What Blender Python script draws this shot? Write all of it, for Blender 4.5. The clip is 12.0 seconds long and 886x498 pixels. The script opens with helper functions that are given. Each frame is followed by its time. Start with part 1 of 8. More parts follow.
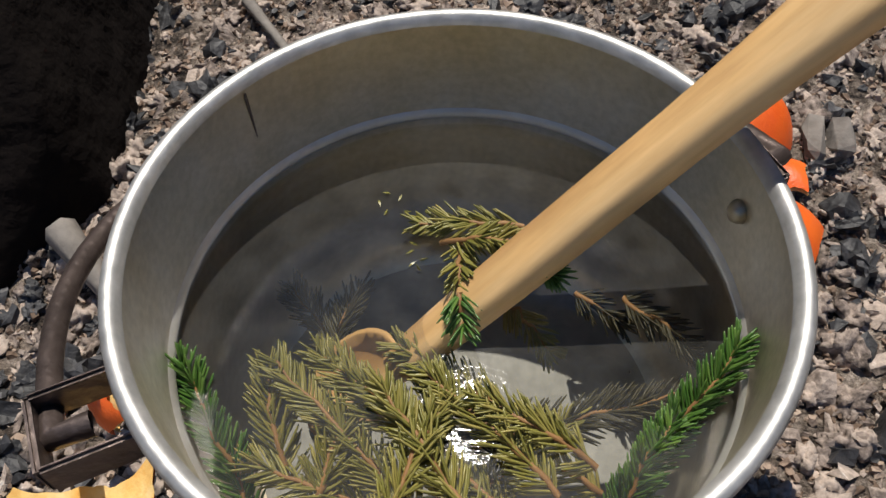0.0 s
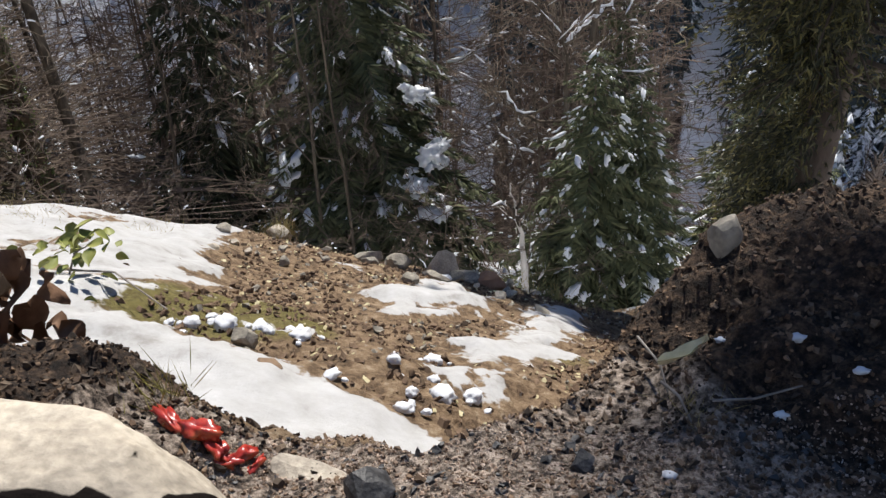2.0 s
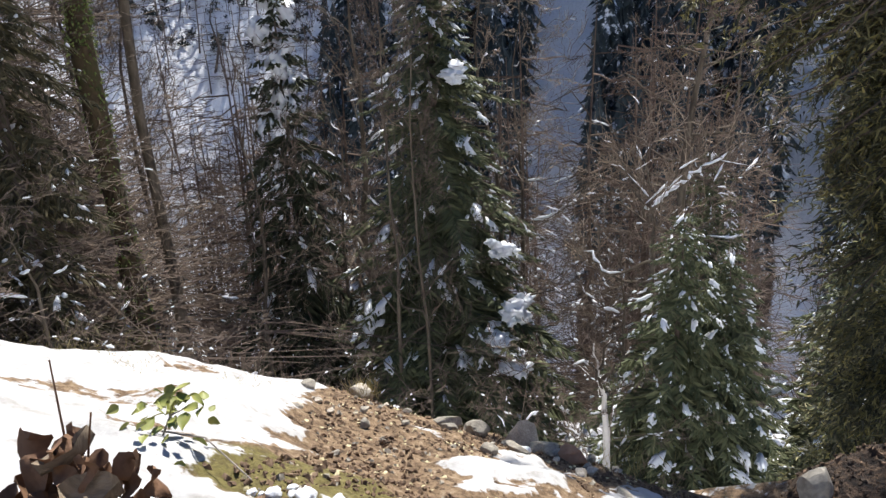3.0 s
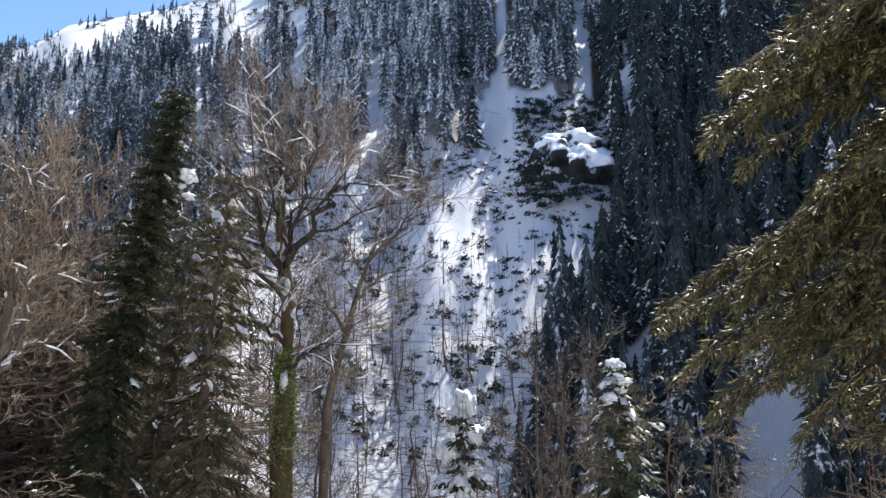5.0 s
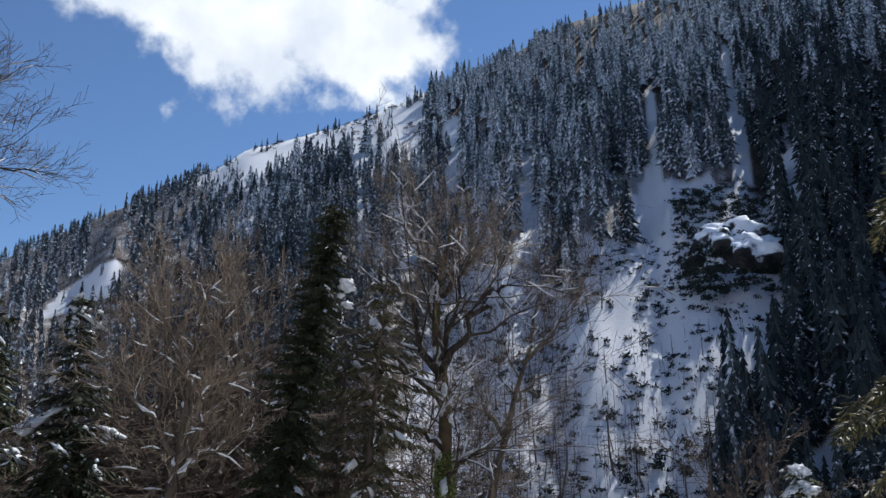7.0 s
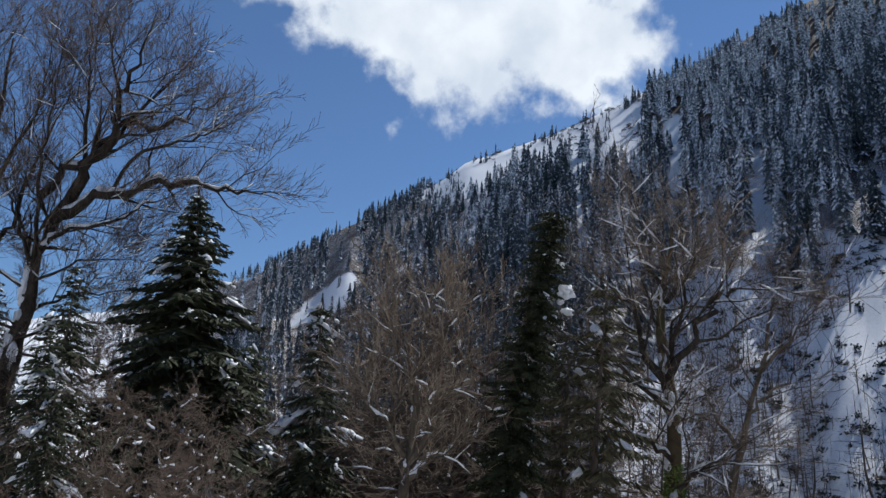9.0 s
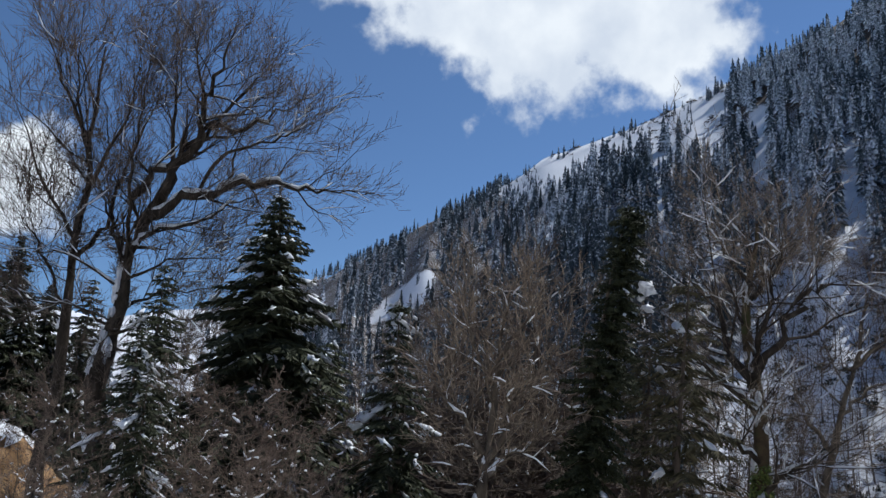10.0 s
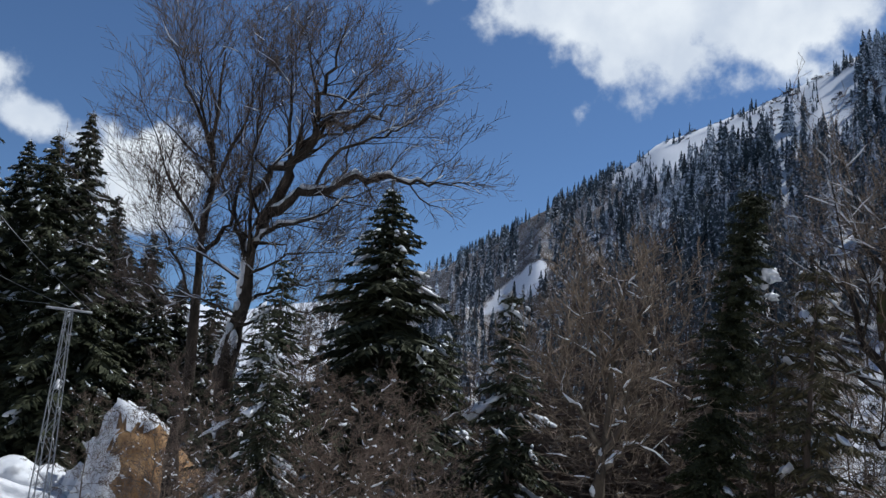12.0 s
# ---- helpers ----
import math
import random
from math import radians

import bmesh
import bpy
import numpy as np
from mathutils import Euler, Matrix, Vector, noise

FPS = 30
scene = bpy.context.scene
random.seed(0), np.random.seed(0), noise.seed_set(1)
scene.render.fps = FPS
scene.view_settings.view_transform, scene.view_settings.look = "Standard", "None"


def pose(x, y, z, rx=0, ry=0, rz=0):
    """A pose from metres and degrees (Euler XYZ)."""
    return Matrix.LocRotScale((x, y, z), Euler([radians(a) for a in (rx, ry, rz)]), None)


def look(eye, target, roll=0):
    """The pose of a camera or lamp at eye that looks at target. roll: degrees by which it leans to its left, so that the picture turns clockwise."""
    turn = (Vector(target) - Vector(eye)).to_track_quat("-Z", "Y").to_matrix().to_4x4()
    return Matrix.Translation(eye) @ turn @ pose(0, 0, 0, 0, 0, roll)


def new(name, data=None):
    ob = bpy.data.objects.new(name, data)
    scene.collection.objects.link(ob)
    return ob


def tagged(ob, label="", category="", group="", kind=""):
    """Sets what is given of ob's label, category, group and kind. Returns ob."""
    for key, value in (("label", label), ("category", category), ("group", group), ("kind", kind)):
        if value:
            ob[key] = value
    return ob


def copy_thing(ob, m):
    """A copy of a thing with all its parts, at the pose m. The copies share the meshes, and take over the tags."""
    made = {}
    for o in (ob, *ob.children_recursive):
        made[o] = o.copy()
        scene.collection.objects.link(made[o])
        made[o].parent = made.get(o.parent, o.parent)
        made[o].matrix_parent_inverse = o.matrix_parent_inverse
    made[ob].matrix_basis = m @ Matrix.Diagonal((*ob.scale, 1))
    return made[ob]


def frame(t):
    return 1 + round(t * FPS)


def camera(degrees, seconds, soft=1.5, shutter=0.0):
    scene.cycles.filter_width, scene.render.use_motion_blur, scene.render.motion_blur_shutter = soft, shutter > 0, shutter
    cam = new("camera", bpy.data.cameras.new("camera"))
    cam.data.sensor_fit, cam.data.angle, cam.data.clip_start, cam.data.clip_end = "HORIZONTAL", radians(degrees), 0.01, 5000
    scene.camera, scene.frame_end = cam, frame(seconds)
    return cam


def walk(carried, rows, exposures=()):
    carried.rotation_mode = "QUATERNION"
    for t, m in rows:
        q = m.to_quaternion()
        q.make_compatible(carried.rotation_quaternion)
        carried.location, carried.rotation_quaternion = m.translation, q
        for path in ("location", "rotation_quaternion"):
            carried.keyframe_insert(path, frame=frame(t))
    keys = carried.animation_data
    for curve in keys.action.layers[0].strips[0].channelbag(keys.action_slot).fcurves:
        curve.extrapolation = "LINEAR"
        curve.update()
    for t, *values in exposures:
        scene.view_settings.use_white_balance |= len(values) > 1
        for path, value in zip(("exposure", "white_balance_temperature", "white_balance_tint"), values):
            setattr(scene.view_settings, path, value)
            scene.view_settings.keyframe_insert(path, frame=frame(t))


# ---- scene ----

# ---------------------------------------------------------------- camera
cam = camera(56.9, 12.0, soft=1.45)
PATH = [
    (0.0, pose(0.0059, -0.0723, 0.3721, 23.456, 1.986, 0.000)),
    (0.5, pose(0.0062, -0.0692, 0.3892, 27.968, 1.479, 1.061)),
    (1.0, pose(0.0047, -0.0895, 0.4535, 34.563, 1.161, 2.174)),
    (1.5, pose(0.0108, -0.1091, 0.5185, 44.112, 1.711, 3.348)),
    (2.0, pose(0.0195, -0.1300, 0.5890, 57.645, 2.598, 4.793)),
    (2.5, pose(0.0200, -0.1489, 0.6256, 64.902, 2.486, 7.473)),
    (3.0, pose(0.0100, -0.1391, 0.7360, 68.437, 2.593, 11.212)),
    (3.5, pose(0.0184, -0.1091, 0.8279, 77.129, 2.380, 14.546)),
    (3.7, pose(0.0317, -0.0791, 0.8562, 81.008, 2.301, 15.875)),
    (5.3, pose(0.3194, 0.3592, 1.0924, 100.585, 0.598, 26.387)),
    (5.5, pose(0.3286, 0.3854, 1.1159, 102.557, 0.502, 27.318)),
    (6.0, pose(0.3327, 0.4548, 1.1422, 104.833, 0.479, 28.486)),
    (6.5, pose(0.3277, 0.4988, 1.1595, 104.779, 1.063, 30.929)),
    (7.0, pose(0.3361, 0.5106, 1.1604, 104.716, 0.955, 35.887)),
    (7.5, pose(0.3437, 0.5207, 1.1611, 104.336, 0.227, 40.634)),
    (9.5, pose(0.4045, 0.6067, 1.1609, 105.208, -1.699, 53.992)),
    (10.0, pose(0.4036, 0.6150, 1.1596, 104.787, -2.247, 56.577)),
    (10.5, pose(0.4011, 0.6237, 1.1591, 104.580, -2.904, 58.858)),
    (11.0, pose(0.3968, 0.6316, 1.1594, 104.430, -3.178, 60.887)),
    (11.5, pose(0.3946, 0.6385, 1.1592, 104.105, -3.141, 62.896)),
    (12.0, pose(0.3900, 0.6420, 1.1591, 103.798, -3.114, 64.453)),
]
walk(cam, PATH, exposures=[(0.0, -0.05, 6600, 10), (0.5, 0.05, 6600, 10), (1.0, 0.22, 6550, 10), (1.5, 0.32, 6550, 10), (2.0, 0.5, 6500, 10), (2.5, 0.78, 6500, 10), (3.0, 0.98, 6400, 10), (3.5, 1.2, 6300, 10), (5.3, 1.25, 6500, 9), (5.5, 1.12, 6450, 9), (6.0, 0.64, 6150, 9), (6.5, 0.33, 6050, 9), (9.5, 0.0, 5900, 8), (12.0, -0.12, 5850, 8)])

# ---------------------------------------------------------------- light
SUN_YAW, SUN_EL = -1.0, 53.0
world = bpy.data.worlds.new("sky")
scene.world = world
world.use_nodes = True
wn = world.node_tree
sky = wn.nodes.new("ShaderNodeTexSky")
sky.sky_type, sky.sun_disc = "NISHITA", False
sky.sun_elevation, sky.sun_rotation = radians(SUN_EL), radians(-SUN_YAW)
sky.altitude, sky.dust_density, sky.air_density, sky.ozone_density = 1200, 0.0, 1.0, 5.0
bg = wn.nodes["Background"]
bg.inputs["Strength"].default_value = 0.095
wn.links.new(sky.outputs[0], bg.inputs["Color"])

sun_data = bpy.data.lights.new("sun", "SUN")
sun_data.energy, sun_data.angle, sun_data.color = 5.0, radians(0.53), (1.0, 0.95, 0.87)
sun = new("sun", sun_data)
sun_way = Vector((-math.sin(radians(SUN_YAW)) * math.cos(radians(SUN_EL)), math.cos(radians(SUN_YAW)) * math.cos(radians(SUN_EL)), math.sin(radians(SUN_EL))))
sun.matrix_world = look(sun_way * 50, (0, 0, 0))


# ---------------------------------------------------------------- materials
def surface(name, colours, scale=5.0, rough=0.8, bump=0.0, bump_scale=None, metal=0.0, island=0.0, spec=0.4, fine=None,
            snow=None, stretch=(1, 1, 1), stops=None, sss=0.0, coords="Object"):
    """A noise-driven Principled material. colours: ramp colours; island: how far each loose piece varies; snow: (amount, scale) of snow caught on faces that look up."""
    m = bpy.data.materials.new(name)
    m.use_nodes = True
    nt = m.node_tree
    b = nt.nodes["Principled BSDF"]
    tc = nt.nodes.new("ShaderNodeTexCoord")
    mp = nt.nodes.new("ShaderNodeMapping")
    mp.inputs["Scale"].default_value = stretch
    nt.links.new(tc.outputs[coords], mp.inputs["Vector"])
    n1 = nt.nodes.new("ShaderNodeTexNoise")
    n1.inputs["Scale"].default_value, n1.inputs["Detail"].default_value, n1.inputs["Roughness"].default_value = scale, 6, 0.62
    nt.links.new(mp.outputs[0], n1.inputs["Vector"])
    ramp = nt.nodes.new("ShaderNodeValToRGB")
    k = len(colours)
    stops = stops or [0.3 + 0.4 * i / max(1, k - 1) for i in range(k)]
    while len(ramp.color_ramp.elements) < k:
        ramp.color_ramp.elements.new(0.5)
    for e, c, p in zip(ramp.color_ramp.elements, colours, stops):
        e.position, e.color = p, (*c, 1)
    value = n1.outputs["Fac"]
    if island:
        ge = nt.nodes.new("ShaderNodeNewGeometry")
        mx = nt.nodes.new("ShaderNodeMix")
        mx.inputs["Factor"].default_value = island
        rr = nt.nodes.new("ShaderNodeMapRange")
        rr.inputs["To Min"].default_value, rr.inputs["To Max"].default_value = stops[0] - 0.05, stops[-1] + 0.05
        nt.links.new(ge.outputs["Random Per Island"], rr.inputs["Value"])
        nt.links.new(n1.outputs["Fac"], mx.inputs["A"])
        nt.links.new(rr.outputs[0], mx.inputs["B"])
        value = mx.outputs["Result"]
    nt.links.new(value, ramp.inputs["Fac"])
    colour = ramp.outputs["Color"]
    if fine:
        n2 = nt.nodes.new("ShaderNodeTexNoise")
        n2.inputs["Scale"].default_value, n2.inputs["Detail"].default_value = fine[0], 4
        nt.links.new(mp.outputs[0], n2.inputs["Vector"])
        mr = nt.nodes.new("ShaderNodeMapRange")
        mr.inputs["From Min"].default_value, mr.inputs["From Max"].default_value = 0.35, 0.65
        mr.inputs["To Min"].default_value, mr.inputs["To Max"].default_value = 1 - fine[1], 1 + fine[1]
        nt.links.new(n2.outputs["Fac"], mr.inputs["Value"])
        mul = nt.nodes.new("ShaderNodeMix")
        mul.data_type, mul.blend_type = "RGBA", "MULTIPLY"
        mul.inputs["Factor"].default_value = 1.0
        nt.links.new(colour, mul.inputs["A"])
        nt.links.new(mr.outputs[0], mul.inputs["B"])
        colour = mul.outputs["Result"]
    if snow:
        ge2 = nt.nodes.new("ShaderNodeNewGeometry")
        sx = nt.nodes.new("ShaderNodeSeparateXYZ")
        nt.links.new(ge2.outputs["Normal"], sx.inputs[0])
        n3 = nt.nodes.new("ShaderNodeTexNoise")
        n3.inputs["Scale"].default_value, n3.inputs["Detail"].default_value = snow[1], 5
        nt.links.new(tc.outputs[coords], n3.inputs["Vector"])
        ad = nt.nodes.new("ShaderNodeMath")
        ad.operation = "MULTIPLY_ADD"
        ad.inputs[1].default_value = 0.45
        nt.links.new(sx.outputs["Z"], ad.inputs[0])
        nt.links.new(n3.outputs["Fac"], ad.inputs[2])
        r2 = nt.nodes.new("ShaderNodeMapRange")
        soft = snow[2] if len(snow) > 2 else 0.06
        r2.inputs["From Min"].default_value, r2.inputs["From Max"].default_value = 1 - snow[0], 1 + soft - snow[0]
        nt.links.new(ad.outputs[0], r2.inputs["Value"])
        mx2 = nt.nodes.new("ShaderNodeMix")
        mx2.data_type = "RGBA"
        mx2.inputs["B"].default_value = (0.82, 0.85, 0.9, 1)
        nt.links.new(r2.outputs[0], mx2.inputs["Factor"])
        nt.links.new(colour, mx2.inputs["A"])
        colour = mx2.outputs["Result"]
    nt.links.new(colour, b.inputs["Base Color"])
    b.inputs["Roughness"].default_value, b.inputs["Metallic"].default_value = rough, metal
    b.inputs["Specular IOR Level"].default_value = spec
    if sss:
        b.inputs["Subsurface Weight"].default_value = sss
        b.inputs["Subsurface Radius"].default_value = (0.01, 0.008, 0.006)
    if bump:
        bn = nt.nodes.new("ShaderNodeTexNoise")
        bn.inputs["Scale"].default_value, bn.inputs["Detail"].default_value = bump_scale or scale * 4, 6
        nt.links.new(mp.outputs[0], bn.inputs["Vector"])
        bu = nt.nodes.new("ShaderNodeBump")
        bu.inputs["Strength"].default_value, bu.inputs["Distance"].default_value = min(1.0, bump), 0.4 / (bump_scale or scale * 4)
        nt.links.new(bn.outputs["Fac"], bu.inputs["Height"])
        nt.links.new(bu.outputs[0], b.inputs["Normal"])
    return m


M_SNOW = surface("snow", [(0.56, 0.58, 0.62), (0.7, 0.71, 0.73)], 3, 0.6, 0.5, 30, spec=0.3)
M_BARK = surface("beech_bark", [(0.045, 0.034, 0.025), (0.1, 0.078, 0.056), (0.19, 0.155, 0.115)], 3, 0.9, 0.8, 14, stretch=(1, 1, 0.35))
M_TWIG = surface("twig_bark", [(0.095, 0.072, 0.052), (0.28, 0.215, 0.155)], 2, 0.9, island=0.6)
M_TWIG_RED = surface("reddish_twig_bark", [(0.06, 0.043, 0.034), (0.15, 0.109, 0.083)], 2, 0.9, island=0.6)
# Darker twig copy: the skyline beeches' backlit shade is put into the colour.
M_TWIG_BACKLIT = surface("dark_twig_bark", [(0.055, 0.04, 0.031), (0.14, 0.104, 0.079)], 2, 0.9, island=0.6)
# Bark darkened likewise for beeches standing against the bright sky.
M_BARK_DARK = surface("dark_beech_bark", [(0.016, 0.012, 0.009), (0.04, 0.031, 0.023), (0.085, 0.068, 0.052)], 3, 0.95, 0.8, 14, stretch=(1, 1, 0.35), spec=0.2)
M_TWIG_BROWN = surface("brown_twig_bark", [(0.06, 0.042, 0.032), (0.17, 0.12, 0.09)], 2, 0.9, island=0.6)
M_PALE_WOOD = surface("bleached_wood", [(0.36, 0.33, 0.3), (0.55, 0.52, 0.48)], 4, 0.85, 0.5, 20, stretch=(1, 1, 0.3))
M_MOSS = surface("mossy_bark", [(0.03, 0.021, 0.012), (0.085, 0.058, 0.03), (0.06, 0.066, 0.022)], 1.6, 0.95, 0.9, 18)
M_CONIFER_BARK = surface("conifer_bark", [(0.06, 0.045, 0.035), (0.13, 0.1, 0.08)], 6, 0.95, 0.7, 20, stretch=(1, 1, 0.3))
M_NEEDLE_DARK = surface("dark_spruce_foliage", [(0.02, 0.025, 0.014), (0.058, 0.062, 0.032)], 1.2, 0.8, island=0.5, spec=0.2)
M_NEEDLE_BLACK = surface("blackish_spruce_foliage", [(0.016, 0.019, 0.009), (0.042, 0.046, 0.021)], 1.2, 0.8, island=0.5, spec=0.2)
M_NEEDLE_MID = surface("young_spruce_foliage", [(0.042, 0.052, 0.025), (0.088, 0.098, 0.048), (0.14, 0.142, 0.075)], 1.5, 0.75, island=0.6, spec=0.2)
# Pale top stop stands for sunlit tips, dark stops for shaded gaps.
M_NEEDLE_OLIVE = surface("olive_conifer_foliage", [(0.014, 0.015, 0.006), (0.035, 0.036, 0.012), (0.08, 0.075, 0.025), (0.22, 0.19, 0.06)], 4, 0.6, island=0.75, spec=0.4)
M_IVY = surface("ivy_leaves", [(0.05, 0.07, 0.016), (0.12, 0.16, 0.035), (0.22, 0.25, 0.06)], 2, 0.55, island=0.7, spec=0.4)
M_NEEDLE_BROWN = surface("thin_brownish_foliage", [(0.03, 0.026, 0.015), (0.075, 0.066, 0.034), (0.13, 0.11, 0.06)], 1.5, 0.8, island=0.6, spec=0.2)
# Far foliage kept bluish grey: distance haze is put into its colour.
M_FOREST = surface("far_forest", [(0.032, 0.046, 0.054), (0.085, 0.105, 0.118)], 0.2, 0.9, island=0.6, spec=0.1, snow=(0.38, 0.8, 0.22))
# Darker copy of M_FOREST; the woods' shade is put into the colour.
M_FOREST_SHADED = surface("dark_forest", [(0.018, 0.026, 0.03), (0.05, 0.063, 0.068)], 0.2, 0.9, island=0.6, spec=0.1, snow=(0.27, 0.9, 0.16))
# Pale copy for snow-frosted crowns and, higher up, for painted haze.
M_FOREST_FROST_HAZE = surface("frosted_forest", [(0.08, 0.1, 0.115), (0.18, 0.2, 0.22)], 0.2, 0.9, island=0.6, spec=0.1, snow=(0.5, 0.8, 0.25))
M_BUSH = surface("dark_evergreen_scrub", [(0.012, 0.017, 0.016), (0.04, 0.05, 0.044)], 0.4, 0.9, island=0.6, spec=0.1)
M_BROWN_FAR = surface("far_bare_trees", [(0.075, 0.06, 0.052), (0.16, 0.13, 0.11)], 0.5, 0.95, island=0.6, spec=0.1)
M_STONE = surface("pale_stone", [(0.26, 0.23, 0.19), (0.42, 0.37, 0.3), (0.52, 0.47, 0.39)], 7, 0.9, 0.7, 45, fine=(90, 0.18))
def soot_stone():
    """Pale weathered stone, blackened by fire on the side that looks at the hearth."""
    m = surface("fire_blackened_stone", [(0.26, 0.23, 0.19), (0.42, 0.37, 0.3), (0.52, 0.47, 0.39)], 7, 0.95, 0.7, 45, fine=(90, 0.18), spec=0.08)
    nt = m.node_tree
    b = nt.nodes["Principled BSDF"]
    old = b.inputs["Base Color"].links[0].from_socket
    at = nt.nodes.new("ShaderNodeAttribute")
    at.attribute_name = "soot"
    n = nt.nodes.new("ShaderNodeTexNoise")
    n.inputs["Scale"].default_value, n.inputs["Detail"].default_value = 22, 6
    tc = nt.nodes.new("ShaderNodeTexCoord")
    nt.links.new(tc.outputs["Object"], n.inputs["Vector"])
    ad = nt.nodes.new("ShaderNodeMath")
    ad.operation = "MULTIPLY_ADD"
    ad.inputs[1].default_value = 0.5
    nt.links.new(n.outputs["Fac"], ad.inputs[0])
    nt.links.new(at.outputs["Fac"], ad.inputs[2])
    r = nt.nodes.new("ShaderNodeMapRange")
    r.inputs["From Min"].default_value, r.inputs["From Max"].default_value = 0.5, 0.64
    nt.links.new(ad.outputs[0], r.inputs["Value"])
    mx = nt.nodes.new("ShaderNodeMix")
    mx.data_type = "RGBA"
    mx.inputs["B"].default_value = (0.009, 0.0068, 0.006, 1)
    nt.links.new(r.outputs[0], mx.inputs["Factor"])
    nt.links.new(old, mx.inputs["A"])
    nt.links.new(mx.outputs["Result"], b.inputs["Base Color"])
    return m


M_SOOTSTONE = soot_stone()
M_ROCK = surface("grey_rock", [(0.14, 0.125, 0.105), (0.27, 0.245, 0.2), (0.36, 0.32, 0.26)], 9, 0.9, 0.6, 40, fine=(70, 0.15))
M_CLIFF = surface("cliff_rock", [(0.018, 0.018, 0.02), (0.05, 0.046, 0.044)], 0.15, 0.95, 0.6, 0.6, snow=(0.44, 0.12, 0.08))
M_ASH = surface("ash_chips", [(0.02, 0.016, 0.015), (0.12, 0.095, 0.08), (0.25, 0.2, 0.17), (0.4, 0.33, 0.28), (0.5, 0.4, 0.33), (0.68, 0.62, 0.56)], 240, 0.9, 1.0, 420, island=0.42, spec=0.25)
M_ASH_BROWN = surface("brown_ash_crumbs", [(0.06, 0.04, 0.029), (0.19, 0.132, 0.095), (0.33, 0.24, 0.18), (0.5, 0.4, 0.32)], 150, 0.9, 0.8, 300, island=0.65, spec=0.3)
M_CHAR = surface("charcoal", [(0.008, 0.008, 0.009), (0.03, 0.03, 0.032), (0.1, 0.098, 0.1)], 40, 0.55, 0.8, 150, spec=0.5)
M_CLOD = surface("soil_clods", [(0.055, 0.036, 0.023), (0.13, 0.084, 0.053), (0.23, 0.155, 0.1)], 30, 0.95, 0.6, 120, island=0.7)
M_HUMUS = surface("dark_humus", [(0.02, 0.015, 0.012), (0.07, 0.052, 0.038), (0.16, 0.115, 0.08)], 30, 0.95, 0.6, 120, island=0.7)
M_MOUND = surface("brown_humus", [(0.012, 0.008, 0.006), (0.04, 0.026, 0.017), (0.11, 0.068, 0.042)], 30, 0.95, 0.6, 120, island=0.7)
M_STEEL = surface("pot_metal", [(0.4, 0.33, 0.21), (0.52, 0.46, 0.35), (0.66, 0.63, 0.57)], 11, 0.38, 0.12, 160, metal=0.92, fine=(300, 0.08))
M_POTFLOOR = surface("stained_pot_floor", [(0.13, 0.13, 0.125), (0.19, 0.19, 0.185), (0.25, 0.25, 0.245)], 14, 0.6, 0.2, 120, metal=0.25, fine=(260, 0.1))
# Lighter than the bowl metal: the ring's highlight is put into the colour.
M_BEAD = surface("worn_ring_metal", [(0.52, 0.49, 0.43), (0.7, 0.68, 0.63)], 40, 0.42, 0.1, 200, metal=0.75)
M_RIM = surface("bright_rim_metal", [(0.42, 0.42, 0.4), (0.56, 0.55, 0.53)], 60, 0.5, 0.15, 160, metal=0.7, fine=(140, 0.12))
M_SOOT = surface("sooty_metal", [(0.008, 0.007, 0.007), (0.035, 0.03, 0.028)], 35, 0.7, 0.4, 150, spec=0.4)
M_WIRE = surface("blackened_wire", [(0.06, 0.046, 0.042), (0.17, 0.13, 0.115)], 40, 0.42, 0.4, 160, metal=0.6)
M_WOOD = surface("carved_pale_wood", [(0.4, 0.21, 0.075), (0.6, 0.37, 0.155), (0.7, 0.49, 0.25)], 34, 0.5, 0.15, 120, stretch=(0.14, 1, 1), fine=(220, 0.08), spec=0.4)
M_ORANGE = surface("orange_peel_skin", [(0.75, 0.09, 0.01), (0.88, 0.16, 0.015)], 30, 0.45, 0.5, 500, spec=0.5)
M_PITH = surface("orange_pith", [(0.75, 0.36, 0.06), (0.82, 0.55, 0.2), (0.86, 0.68, 0.38)], 60, 0.75, 0.5, 200)
M_RED = surface("red_skin", [(0.16, 0.012, 0.01), (0.36, 0.03, 0.02), (0.42, 0.11, 0.035)], 40, 0.3, 0.2, 60, spec=0.6)
M_SPRIG = surface("fresh_needles", [(0.03, 0.085, 0.012), (0.065, 0.15, 0.022), (0.13, 0.22, 0.045)], 60, 0.4, island=0.6, spec=0.5)
M_SPRIG_OLIVE = surface("steeped_needles", [(0.12, 0.115, 0.02), (0.2, 0.185, 0.04), (0.3, 0.25, 0.07)], 60, 0.4, island=0.6, spec=0.5)
M_SPRIG_DARK = surface("sunken_needles", [(0.022, 0.019, 0.008), (0.05, 0.043, 0.016)], 60, 0.5, island=0.6)
M_STEM = surface("sprig_stem", [(0.2, 0.1, 0.035), (0.32, 0.17, 0.065)], 60, 0.6)
M_LEAF_PALE = surface("dry_pale_leaf", [(0.42, 0.36, 0.2), (0.58, 0.52, 0.32)], 30, 0.7)
M_LEAF_BROWN = surface("dry_brown_leaf", [(0.1, 0.05, 0.028), (0.24, 0.135, 0.075)], 24, 0.75, 0.4, 90)
M_LEAF_TAN = surface("curled_tan_leaf", [(0.16, 0.12, 0.08), (0.3, 0.24, 0.17)], 22, 0.8, 0.6, 60, stretch=(1, 6, 1))
